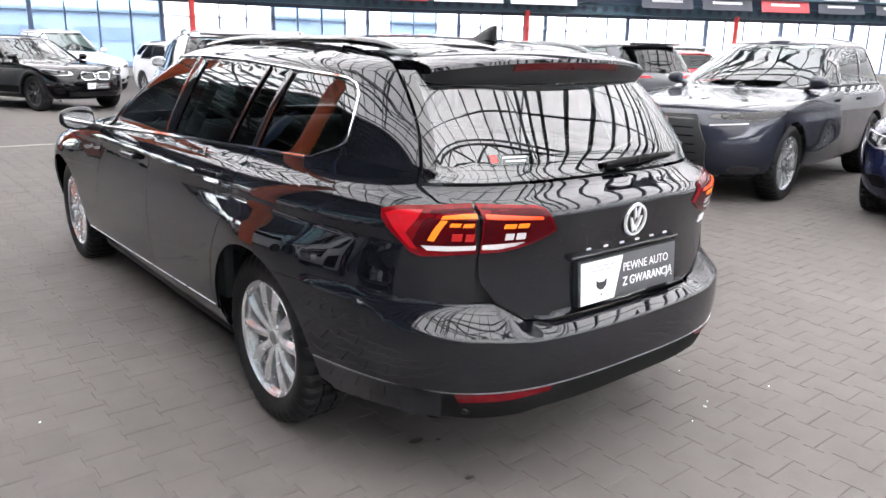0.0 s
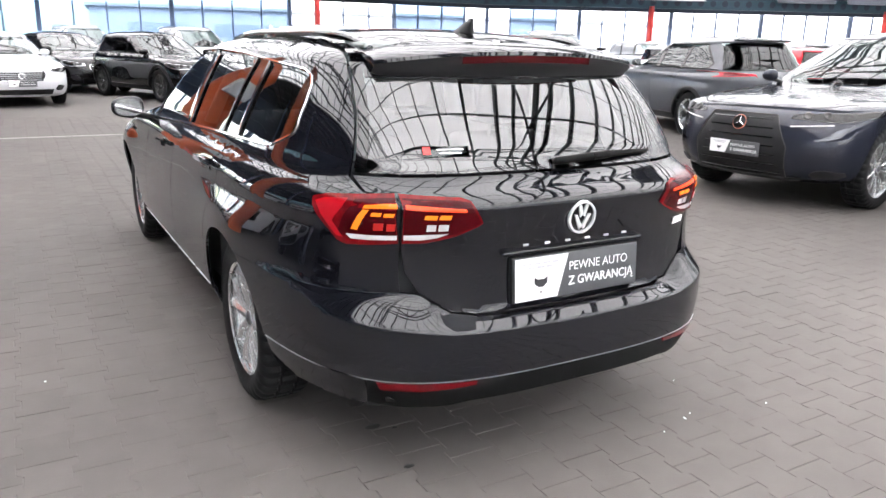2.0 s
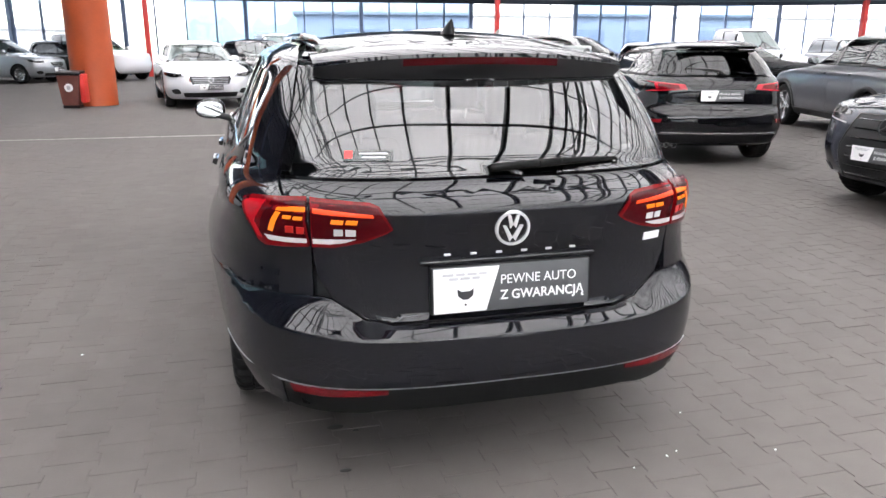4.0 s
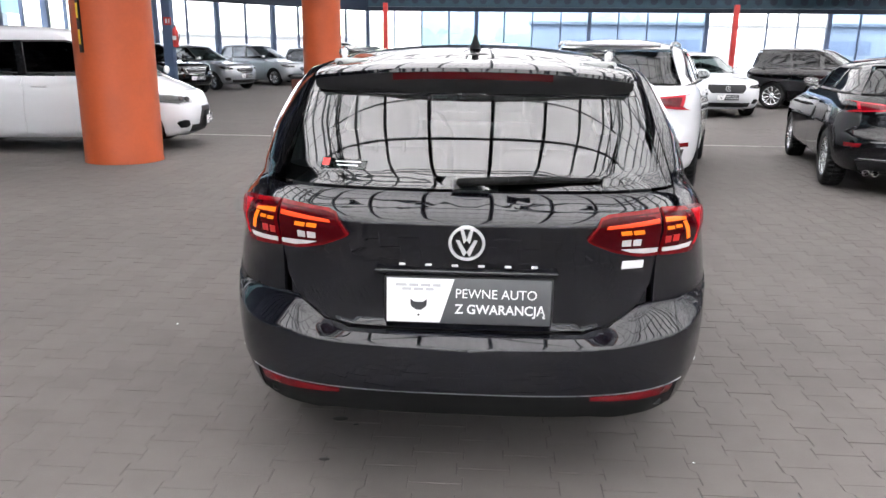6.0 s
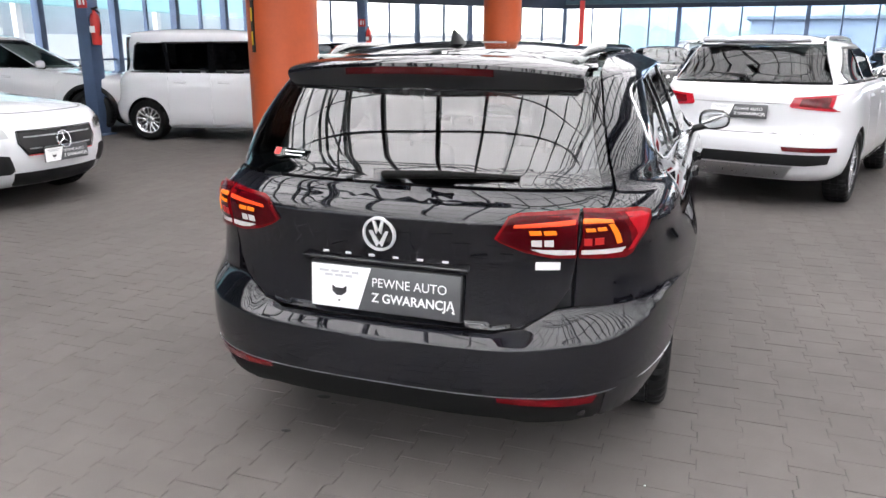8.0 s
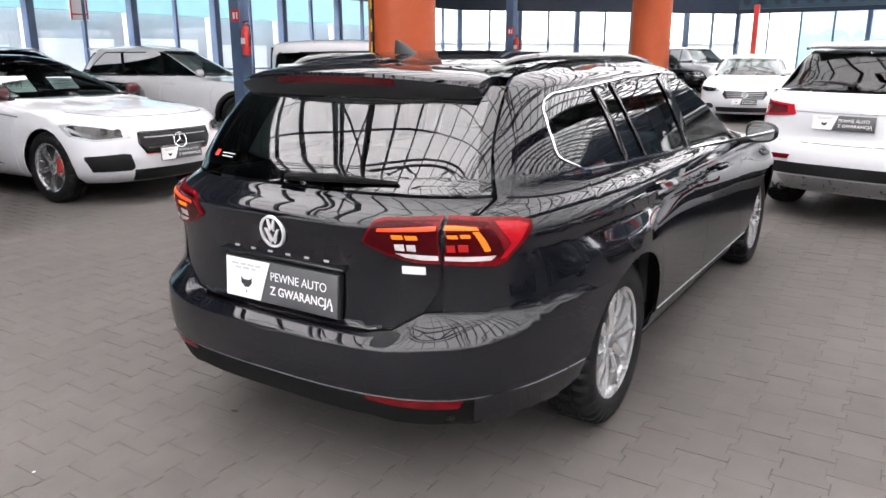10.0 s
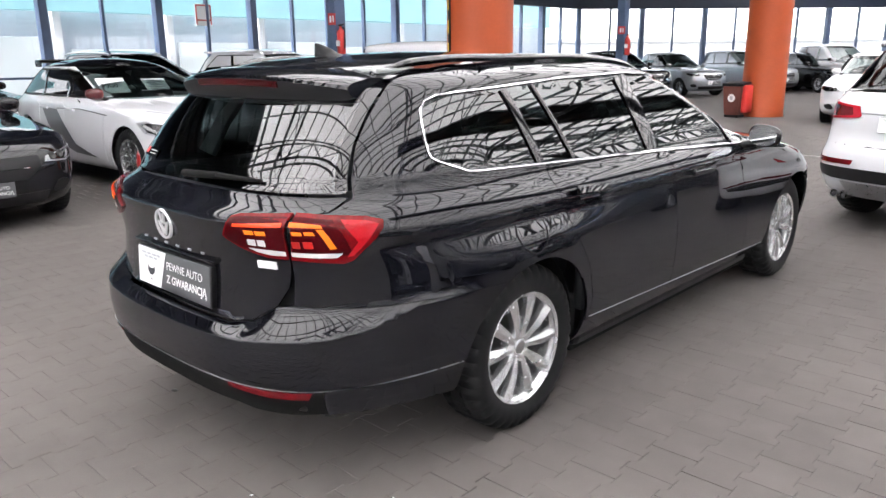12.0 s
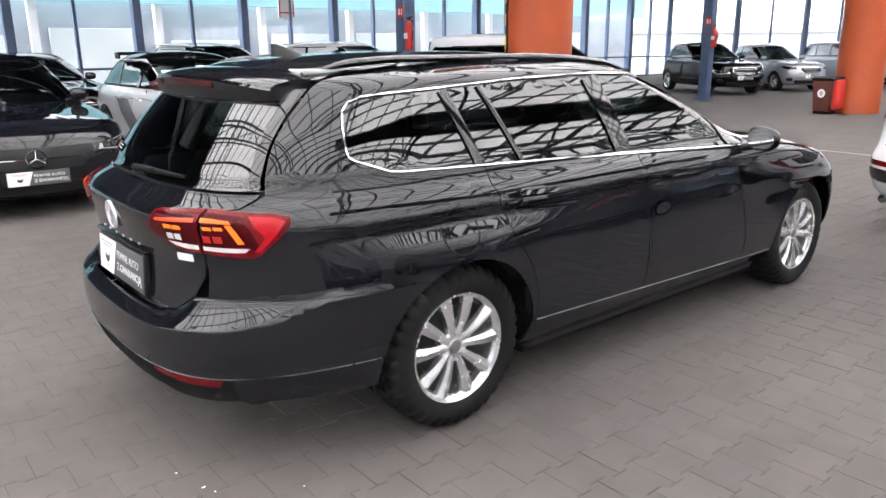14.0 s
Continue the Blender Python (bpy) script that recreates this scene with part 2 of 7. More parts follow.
def sand_material():
    """Sand in the joints: washed out and dark where cars drive, filled with pale dust elsewhere."""
    m = mat("joint_sand", (0.088, 0.080, 0.075), 0.95, var=0.2, scale=3, bump=0.3, bump_scale=200)
    n, l = m.node_tree.nodes, m.node_tree.links
    b = n["Principled BSDF"]
    geo, cut, side, patch, worn = n.new("ShaderNodeNewGeometry"), n.new("ShaderNodeSeparateXYZ"), n.new("ShaderNodeMapRange"), n.new("ShaderNodeTexNoise"), n.new("ShaderNodeMath")
    l.new(geo.outputs["Position"], cut.inputs["Vector"]), l.new(geo.outputs["Position"], patch.inputs["Vector"])
    side.interpolation_type = "SMOOTHSTEP"
    side.inputs["From Min"].default_value, side.inputs["From Max"].default_value = -0.6, 1.2
    side.inputs["To Min"].default_value, side.inputs["To Max"].default_value = 0.10, 0.95
    l.new(cut.outputs["X"], side.inputs["Value"])
    patch.inputs["Scale"].default_value, patch.inputs["Detail"].default_value = 0.7, 4
    spread = n.new("ShaderNodeMapRange")
    spread.inputs["From Min"].default_value, spread.inputs["From Max"].default_value = 0.35, 0.62
    spread.inputs["To Min"].default_value = 0.35
    l.new(patch.outputs["Fac"], spread.inputs["Value"])
    worn.operation = "MULTIPLY"
    l.new(side.outputs["Result"], worn.inputs[0]), l.new(spread.outputs["Result"], worn.inputs[1])
    mix = n.new("ShaderNodeMix")
    mix.data_type = "RGBA"
    l.new(worn.outputs[0], mix.inputs["Factor"])
    l.new(b.inputs["Base Color"].links[0].from_socket, mix.inputs["A"])
    mix.inputs["B"].default_value = (0.036, 0.033, 0.031, 1)
    l.new(mix.outputs["Result"], b.inputs["Base Color"])
    return m


SAND = sand_material()


# ---- mesh helpers ----
def mesh_object(name, verts, faces, material, normals=None, smooth=True):
    me = bpy.data.meshes.new(name)
    me.from_pydata([tuple(v) for v in verts], [], faces)
    me.materials.append(material)
    if smooth:
        me.shade_smooth()
    if normals is not None:
        me.normals_split_custom_set([tuple(v) for v in normals])
    return new(name, me)


def under(ob, parent):
    ob.parent = parent
    return ob


def part(name, bm, material, parent=None, label="", smooth=False, sharp=40):
    me = bpy.data.meshes.new(name)
    bmesh.ops.recalc_face_normals(bm, faces=bm.faces[:])
    bm.to_mesh(me)
    bm.free()
    me.materials.append(material)
    if smooth:
        me.shade_smooth()
        me.set_sharp_from_angle(angle=radians(sharp))
    ob = new(name, me)
    if parent is not None:
        ob.parent = parent
    if label:
        tagged(ob, label)
    return ob


def box(bm, size, m=None, bevel=0.0, segments=2):
    """Adds a box of that size, centred on m, with rounded edges."""
    g = bmesh.ops.create_cube(bm, size=1.0)
    vs = g["verts"]
    bmesh.ops.scale(bm, vec=size, verts=vs)
    if bevel:
        es = list({e for v in vs for e in v.link_edges})
        r = bmesh.ops.bevel(bm, geom=es, offset=bevel, segments=segments, affect="EDGES", profile=0.5)
        vs = list({v for f in r["faces"] for v in f.verts} | {v for v in vs if v.is_valid})
    if m is not None:
        bmesh.ops.transform(bm, matrix=m, verts=vs)
    return vs


def rod(bm, a, b, r, segments=10, r2=None):
    a, b = Vector(a), Vector(b)
    d = b - a
    m = Matrix.Translation((a + b) / 2) @ d.to_track_quat("Z", "Y").to_matrix().to_4x4()
    return bmesh.ops.create_cone(bm, cap_ends=True, segments=segments, radius1=r, radius2=r if r2 is None else r2, depth=d.length, matrix=m)["verts"]


def lathe(bm, profile, segments=48, m=Matrix(), closed=False):
    """Turns (radius, height) points round the z axis."""
    rings = []
    for i in range(segments):
        a = 2 * math.pi * i / segments
        rings.append([bm.verts.new(m @ Vector((r * math.cos(a), r * math.sin(a), h))) for r, h in profile])
    k = len(profile)
    for i in range(segments):
        p, q = rings[i], rings[(i + 1) % segments]
        for j in range(k if closed else k - 1):
            bm.faces.new((p[j], p[(j + 1) % k], q[(j + 1) % k], q[j]))
    return rings


def tube(bm, path, r, segments=8, flat=1.0):
    """A round bar along a path of points; flat squeezes its height."""
    path = [Vector(p) for p in path]
    rings = []
    for i, p in enumerate(path):
        d = (path[min(i + 1, len(path) - 1)] - path[max(i - 1, 0)]).normalized()
        side = d.cross(Vector((0, 0, 1)))
        side = side.normalized() if side.length > 1e-4 else Vector((1, 0, 0))
        up = side.cross(d)
        rr = r[i] if isinstance(r, (list, tuple)) else r
        rings.append([bm.verts.new(p + rr * (side * math.cos(a) + up * math.sin(a) * flat)) for a in (2 * math.pi * j / segments for j in range(segments))])
    for p, q in zip(rings, rings[1:]):
        for j in range(segments):
            bm.faces.new((p[j], p[(j + 1) % segments], q[(j + 1) % segments], q[j]))
    bm.faces.new(rings[0]), bm.faces.new(rings[-1][::-1])


def prism(bm, outline, depth, m=Matrix(), bevel=0.0):
    """A flat outline in xy pushed up by depth along z."""
    lo = [bm.verts.new(m @ Vector((x, y, 0))) for x, y in outline]
    if bevel:
        cx, cy = sum(p[0] for p in outline) / len(outline), sum(p[1] for p in outline) / len(outline)
        mid = [bm.verts.new(m @ Vector((x, y, depth - bevel))) for x, y in outline]
        hi = []
        for x, y in outline:
            d = math.hypot(x - cx, y - cy) or 1
            hi.append(bm.verts.new(m @ Vector((x - (x - cx) / d * bevel, y - (y - cy) / d * bevel, depth))))
        stack = (lo, mid, hi)
    else:
        hi = [bm.verts.new(m @ Vector((x, y, depth))) for x, y in outline]
        stack = (lo, hi)
    for p, q in zip(stack, stack[1:]):
        for i in range(len(p)):
            bm.faces.new((p[i], p[(i + 1) % len(p)], q[(i + 1) % len(p)], q[i]))
    bm.faces.new(lo[::-1]), bm.faces.new(hi)


def letters(text, height, material, name="lettering", bold=0.0):
    """Flat lettering as a mesh, standing in the xz plane and centred on its own origin."""
    cu = bpy.data.curves.new(name, "FONT")
    cu.body, cu.size, cu.align_x, cu.align_y = text, height / 0.72, "LEFT", "BOTTOM_BASELINE"
    cu.extrude, cu.offset = 0.0004, bold
    ob = bpy.data.objects.new(name, cu)
    scene.collection.objects.link(ob)
    bpy.context.view_layer.update()
    me = bpy.data.meshes.new_from_object(ob.evaluated_get(bpy.context.evaluated_depsgraph_get()))
    bpy.data.objects.remove(ob)
    bpy.data.curves.remove(cu)
    me.transform(Matrix.Rotation(radians(90), 4, "X"))
    me.materials.clear()
    me.materials.append(material)
    me.name = name
    return me


# ---- car shell: plan outlines stacked by height, addressed by (s, z) ----
def pchip(xs, ys):
    """A smooth curve through points that never overshoots."""
    xs, ys = np.asarray(xs, float), np.asarray(ys, float)
    h, d = np.diff(xs), np.diff(ys) / np.diff(xs)
    m = np.zeros_like(ys)
    m[0], m[-1] = d[0], d[-1]
    for i in range(1, len(xs) - 1):
        if d[i - 1] * d[i] > 0:
            w1, w2 = 2 * h[i] + h[i - 1], h[i] + 2 * h[i - 1]
            m[i] = (w1 + w2) / (w1 / d[i - 1] + w2 / d[i])

    def at(x):
        x = np.clip(x, xs[0], xs[-1])
        i = np.clip(np.searchsorted(xs, x) - 1, 0, len(xs) - 2)
        t = (x - xs[i]) / h[i]
        return (2 * t**3 - 3 * t**2 + 1) * ys[i] + (t**3 - 2 * t**2 + t) * h[i] * m[i] + (-2 * t**3 + 3 * t**2) * ys[i + 1] + (t**3 - t**2) * h[i] * m[i + 1]

    return at


class Shell:
    """The outer skin of one half of a car. Its rear axle is at y = 0 and it points to +y. s runs -1 to 0 round the tail,
    0 to 1 along the side and 1 to 2 round the nose; z is the height, and above top it runs inwards over the roof."""

    def __init__(self, rows, dome, k_rear=0.85, k_front=0.7, q_rear=0.10, q_front=0.45):
        cols = list(zip(*rows))
        self.R, self.F, self.W, self.a, self.b = (pchip(cols[0], c) for c in cols[1:6])
        self.top, self.dome, self.kr, self.kf, self.qr, self.qf = cols[0][-1], dome, k_rear, k_front, q_rear, q_front
        self.low = cols[0][0]
        self.ledge, self.flare = None, None

    def raw(self, s, v):
        s, v = np.broadcast_arrays(np.asarray(s, float), np.asarray(v, float))
        z = np.minimum(v, self.top)
        R, F, W, a, b = (f(z) for f in (self.R, self.F, self.W, self.a, self.b))
        x, y = W.copy(), (R + a) + np.clip(s, 0, 1) * (F - b - R - a)
        t = np.clip(s + 1, 0, 1)
        c1, c2, c3 = 3 * (1 - t) ** 2 * t, 3 * (1 - t) * t**2, t**3
        rear = s < 0
        x = np.where(rear, W * (c1 * self.kr + c2 + c3), x)
        y = np.where(rear, R + a * (c2 * self.qr + c3), y)
        if self.ledge is not None:
            y = y - np.where(rear, self.ledge(t, z), 0.0)
        t = np.clip(2 - s, 0, 1)
        c1, c2, c3 = 3 * (1 - t) ** 2 * t, 3 * (1 - t) * t**2, t**3
        nose = s > 1
        x = np.where(nose, W * (c1 * self.kf + c2 + c3), x)
        y = np.where(nose, F - b * (c2 * self.qf + c3), y)
        if self.flare is not None:
            x = x + self.flare(y, z)
        k = 1 - np.clip(v - self.top, 0, 1)
        mid = (R + F) / 2
        return np.stack([x * k, mid + (y - mid) * k, z + self.dome * (1 - k**2.4)], -1)

    def at(self, s, v, off=0.0):
        p, n = self.raw(s, v), self.normal(s, v)
        return p + off * n, n

    def normal(self, s, v, e=0.004):
        du = self.raw(np.asarray(s) + e, v) - self.raw(np.asarray(s) - e, v)
        v = np.asarray(v, float)
        dv = self.raw(s, np.minimum(v + e, self.top + 0.995)) - self.raw(s, np.maximum(v - e, self.low))
        n = np.cross(du, dv)
        return n / np.maximum(np.linalg.norm(n, axis=-1, keepdims=True), 1e-9)

    def X(self, x, z):
        """(s, z) of the tail's point at that distance from the middle."""
        t = np.linspace(-1, 0, 201)
        return float(np.interp(x, self.raw(t, z)[:, 0], t)), z

    def N(self, x, z):
        """The same on the nose."""
        t = np.linspace(1, 2, 201)
        return float(np.interp(-x, -self.raw(t, z)[:, 0], t)), z

    def Y(self, y, z):
        """(s, z) of the side's point at that y."""
        t = np.linspace(-1, 2, 601)
        return float(np.interp(y, self.raw(t, z)[:, 1], t)), z

    def line(self, kind, pts, n=6):
        """Points along a line given in (x, z), (y, z) or nose (x, z), close enough to stay straight in it."""
        f, out = {"x": self.X, "y": self.Y, "n": self.N}[kind], []
        for p, q in zip(pts, pts[1:]):
            out += [f(p[0] + (q[0] - p[0]) * i / n, p[1] + (q[1] - p[1]) * i / n) for i in range(n)]
        return out + [f(*pts[-1])]


def arc(cy, cz, r, a0, a1, n=20):
    return [(cy + r * math.cos(radians(a0 + (a1 - a0) * i / n)), cz + r * math.sin(radians(a0 + (a1 - a0) * i / n))) for i in range(n + 1)]


def clean(poly):
    out = []
    for p in poly:
        if not out or math.hypot(p[0] - out[-1][0], p[1] - out[-1][1]) > 1e-5:
            out.append(p)
    if math.hypot(out[0][0] - out[-1][0], out[0][1] - out[-1][1]) < 1e-5:
        out.pop()
    return out


def inset(poly, d):
    """The closed outline moved inwards by d."""
    poly = clean(poly)
    n = len(poly)
    turn = sum(poly[i][0] * poly[(i + 1) % n][1] - poly[(i + 1) % n][0] * poly[i][1] for i in range(n))
    sg, out = (1 if turn > 0 else -1), []
    for i in range(n):
        p, q, r = Vector(poly[i - 1]), Vector(poly[i]), Vector(poly[(i + 1) % n])
        u, w = (q - p).normalized(), (r - q).normalized()
        nu, nw = Vector((-u.y, u.x)) * sg, Vector((-w.y, w.x)) * sg
        b = nu + nw
        b = b.normalized() if b.length > 1e-6 else nu
        out.append(tuple(q + b * (d / max(0.35, b.dot(nu)))))
    return out


def shrunk(poly, f):
    cs, cz = sum(p[0] for p in poly) / len(poly), sum(p[1] for p in poly) / len(poly)
    return [(cs + (s - cs) * f, cz + (z - cz) * f) for s, z in poly]


def skin(sh, name, polys, material, parent, off=0.0, thick=0.012, step=(0.05, 0.015, 0.06, 0.05), sides=(1, -1), label="", rim=True):
    """Panels cut from a car's skin along outlines in (s, z), with their edges turned in. A panel that reaches the middle is one
    mesh across the car; others come once for each side. parent is an object, or one for each side."""
    cutouts = []
    for poly in polys:
        bm = bmesh.new()
        bm.faces.new([bm.verts.new((s, z, 0)) for s, z in clean(poly)])
        bm.normal_update()
        bmesh.ops.triangulate(bm, faces=bm.faces[:])
        ss, zs = [p[0] for p in poly], [p[1] for p in poly]
        cuts = [i * step[0] for i in range(int(-1 / step[0]), 1)] + [i * step[1] for i in range(1, int(1 / step[1]) + 1)] + [1 + i * step[2] for i in range(0, int(1 / step[2]) + 1)]
        z, levels = min(zs), list(step[4:])
        while z < max(zs):
            z += step[3] if z < sh.top - 0.001 else 0.09
            levels.append(z)
        for s in cuts:
            if min(ss) + 1e-3 < s < max(ss) - 1e-3:
                bmesh.ops.bisect_plane(bm, geom=bm.verts[:] + bm.edges[:] + bm.faces[:], dist=1e-5, plane_co=(s, 0, 0), plane_no=(1, 0, 0))
        for z in levels:
            if min(zs) + 1e-3 < z < max(zs) - 1e-3:
                bmesh.ops.bisect_plane(bm, geom=bm.verts[:] + bm.edges[:] + bm.faces[:], dist=1e-5, plane_co=(0, z, 0), plane_no=(0, 1, 0))
        bm.normal_update()
        bm.verts.index_update()
        sz = np.array([(v.co.x, v.co.y) for v in bm.verts])
        P, N = sh.at(sz[:, 0], sz[:, 1], off)
        faces = []
        for f in bm.faces:
            ids = [v.index for v in f.verts]
            faces.append(ids if f.normal.z > 0 else ids[::-1])
        edge = []
        for e in bm.edges:
            if rim and e.is_boundary:
                a, b = e.verts
                if max(abs(abs(a.co.x - 0.5) - 1.5), abs(abs(b.co.x - 0.5) - 1.5)) < 1e-4:
                    continue
                f = e.link_faces[0]
                for lp in f.loops:
                    if lp.edge == e:
                        i, j = lp.vert.index, lp.link_loop_next.vert.index
                        edge.append((i, j) if f.normal.z > 0 else (j, i))
        bm.free()
        cutouts.append((P, N, faces, edge))
    middle = any(abs(abs(p[0] - 0.5) - 1.5) < 1e-4 for poly in polys for p in poly)
    made = {}
    for group in (sides,) if middle else tuple((sd,) for sd in sides):
        V, F, NL = [], [], []
        for P, N, faces, edge in cutouts:
            for sd in group:
                base = len(V)
                mir = np.array([sd, 1, 1])
                V += list(P * mir)
                for ids in faces:
                    q = ids if sd > 0 else ids[::-1]
                    F.append([base + i for i in q])
                    NL += [N[i] * mir for i in q]
                if edge:
                    used = sorted({i for e in edge for i in e})
                    place = {i: k for k, i in enumerate(used)}
                    b2 = len(V)
                    V += [P[i] * mir for i in used]
                    b3 = len(V)
                    V += [(P[i] - thick * N[i]) * mir for i in used]
                    for i, j in edge:
                        q = [b2 + place[j], b2 + place[i], b3 + place[i], b3 + place[j]]
                        if sd < 0:
                            q = q[::-1]
                        a, b, c = (np.array(V[k]) for k in q[:3])
                        nn = np.cross(b - a, c - a)
                        nn = nn / max(np.linalg.norm(nn), 1e-9)
                        F.append(q)
                        NL += [nn] * 4
        ob = mesh_object(name, V, F, material, NL)
        if middle:
            weld(ob)
        ob.parent = parent[group[0]] if isinstance(parent, dict) else parent
        if label:
            tagged(ob, label)
        for sd in group:
            made[sd] = ob
    return made


def weld(ob):
    """Joins the two halves of a panel along the car's middle."""
    me = ob.data
    keep = [tuple(v.vector) for v in me.corner_normals]
    mid = {}
    remap = []
    for v in me.vertices:
        k = (round(v.co.y, 5), round(v.co.z, 5)) if abs(v.co.x) < 1e-6 else None
        remap.append(mid.setdefault(k, v.index) if k else v.index)
    used = sorted(set(remap))
    place = {i: k for k, i in enumerate(used)}
    V = [tuple(me.vertices[i].co) for i in used]
    F = [[place[remap[i]] for i in p.vertices] for p in me.polygons]
    if any(len(set(f)) < len(f) for f in F):
        return
    fresh = bpy.data.meshes.new(me.name)
    fresh.from_pydata(V, [], F)
    fresh.materials.append(me.materials[0])
    fresh.shade_smooth()
    fresh.normals_split_custom_set(keep)
    ob.data = fresh
    bpy.data.meshes.remove(me)


def band(sh, name, line, half, material, parent, off=0.003, depth=0.006, sides=(1, -1), closed=False, label=""):
    """A raised strip along a line in (s, z): its half width is in metres, its face proud of the skin."""
    sz = np.array(line)
    c, n = sh.at(sz[:, 0], sz[:, 1], 0.0)
    k = len(c)
    d = np.array([c[(i + 1) % k] - c[i - 1] if closed else c[min(i + 1, k - 1)] - c[max(i - 1, 0)] for i in range(k)])
    d /= np.maximum(np.linalg.norm(d, axis=1, keepdims=True), 1e-9)
    w = np.cross(n, d)
    middle = not closed and min(abs(sz[0][0] + 1), abs(sz[0][0] - 2), abs(sz[-1][0] + 1), abs(sz[-1][0] - 2)) < 1e-4
    made = {}
    for group in (sides,) if middle else tuple((sd,) for sd in sides):
        bm = bmesh.new()
        for sd in group:
            mir = np.array([sd, 1, 1])
            rings = [[bm.verts.new(Vector((c[i] + w[i] * u * half + n[i] * h) * mir)) for u, h in ((-1, off - depth), (-1, off * 0.55), (-0.7, off), (0.7, off), (1, off * 0.55), (1, off - depth))] for i in range(k)]
            for i in range(k if closed else k - 1):
                p, q = rings[i], rings[(i + 1) % k]
                for j in range(5):
                    bm.faces.new((p[j], p[j + 1], q[j + 1], q[j]))
            if not closed:
                bm.faces.new(rings[0]), bm.faces.new(rings[-1])
        if middle:
            bmesh.ops.remove_doubles(bm, verts=[v for v in bm.verts if abs(v.co.x) < 1e-3], dist=1e-4)
        ob = part(name, bm, material, parent[group[0]] if isinstance(parent, dict) else parent, label, smooth=True, sharp=50)
        for sd in group:
            made[sd] = ob
    return made


_wheel_cache = {}


def wheel(parent, name, at, side, radius=0.33, rim_r=0.228, width=0.215, style="double", rim_mat=None, cap=True):
    """A wheel with its tyre, rim, brake disc and cap; side is 1 on the car's right."""
    key = (radius, rim_r, width, style, rim_mat)
    if key not in _wheel_cache:
        h, ms = width / 2, {}
        bm = bmesh.new()
        shoulder = [(rim_r - 0.012, -h * 0.80), (rim_r + 0.012, -h * 0.92), (rim_r + (radius - rim_r) * 0.45, -h), (radius - 0.026, -h * 0.93), (radius - 0.008, -h * 0.80), (radius, -h * 0.62), (radius, -h * 0.36), (radius - 0.007, -h * 0.33), (radius - 0.007, -h * 0.27), (radius + 0.001, -h * 0.24), (radius + 0.001, 0)]
        prof = shoulder + [(r, -z) for r, z in shoulder[-2::-1]]
        rings = lathe(bm, prof, 144)
        for i, ring in enumerate(rings):
            if i % 4 in (0,):
                for j, v in enumerate(ring):
                    if prof[j][0] > radius - 0.03:
                        f = (prof[j][0] - 0.013) / prof[j][0]
                        v.co.x *= f
                        v.co.y *= f
        me = bpy.data.meshes.new("tyre")
        bmesh.ops.recalc_face_normals(bm, faces=bm.faces[:])
        bm.to_mesh(me), bm.free()
        me.materials.append(RUBBER), me.shade_smooth(), me.set_sharp_from_angle(angle=radians(35))
        ms["tyre"] = me
        # rim: barrel, lip and spokes; the outer face looks to +z
        bm = bmesh.new()
        lathe(bm, [(rim_r - 0.016, h * 0.80), (rim_r - 0.004, h * 0.86), (rim_r, h * 0.80), (rim_r - 0.006, h * 0.72), (rim_r - 0.022, h * 0.60), (rim_r - 0.035, -h * 0.5), (rim_r - 0.02, -h * 0.7)], 72)
        n = {"double": 5, "ten": 10, "y": 7, "star": 5}.get(style, 5)

        def spoke(a, lean, r0, r1, w0, w1, z0, z1, deep, flip=1):
            c, s = math.cos(a), math.sin(a)
            pts = []
            for r, w, z, sh_ in ((r0, w0, z0, 0.0), ((r0 + r1) / 2, (w0 + w1) / 2, (z0 + z1) / 2 + 0.008, lean / 2), (r1, w1, z1, lean)):
                row = []
                for u, dz in ((-1, -deep), (-1, -0.004), (-0.55, 0.0), (0.55, 0.0), (1, -0.004), (1, -deep)) if style != "double" else ((-1, -deep), (-1, -0.016 * r / r1), (-0.22 * flip, 0.0), (-0.10 * flip, 0.0), (1, -0.016 * r / r1), (1, -deep)):
                    t = sh_ + u * w
                    row.append(bm.verts.new((r * c - t * s, r * s + t * c, z + dz)))
                pts.append(row)
            for p, q in zip(pts, pts[1:]):
                for j in range(5):
                    bm.faces.new((p[j], p[j + 1], q[j + 1], q[j]))
            bm.faces.new(pts[0]), bm.faces.new(pts[-1][::-1])

        for i in range(n):
            a = 2 * math.pi * i / n + math.pi / 2
            if style == "double":
                for sg in (-1, 1):
                    spoke(a + sg * 0.27, sg * 0.006, 0.036, rim_r - 0.006, 0.0125, 0.0300, h * 0.62, h * 0.78, 0.035, sg)
            elif style == "y":
                for sg in (-1, 1):
                    spoke(a, sg * 0.045, 0.045, rim_r - 0.012, 0.013, 0.012, h * 0.55, h * 0.72, 0.025)
            elif style == "ten":
                spoke(a, 0.0, 0.045, rim_r - 0.012, 0.012, 0.014, h * 0.5, h * 0.7, 0.025)
            else:
                spoke(a, 0.0, 0.045, rim_r - 0.012, 0.022, 0.030, h * 0.55, h * 0.72, 0.03)
        lathe(bm, [(0.001, h * 0.60), (0.052, h * 0.60), (0.066, h * 0.54), (0.07, h * 0.2), (0.001, h * 0.2)], 32)
        me = bpy.data.meshes.new("rim")
        bmesh.ops.recalc_face_normals(bm, faces=bm.faces[:])
        bm.to_mesh(me), bm.free()
        me.materials.append(rim_mat or ALLOY), me.shade_smooth(), me.set_sharp_from_angle(angle=radians(16))
        ms["rim"] = me
        bm = bmesh.new()
        lathe(bm, [(0.001, 0.025), (0.15, 0.025), (0.15, 0.005), (0.001, 0.005)], 40)
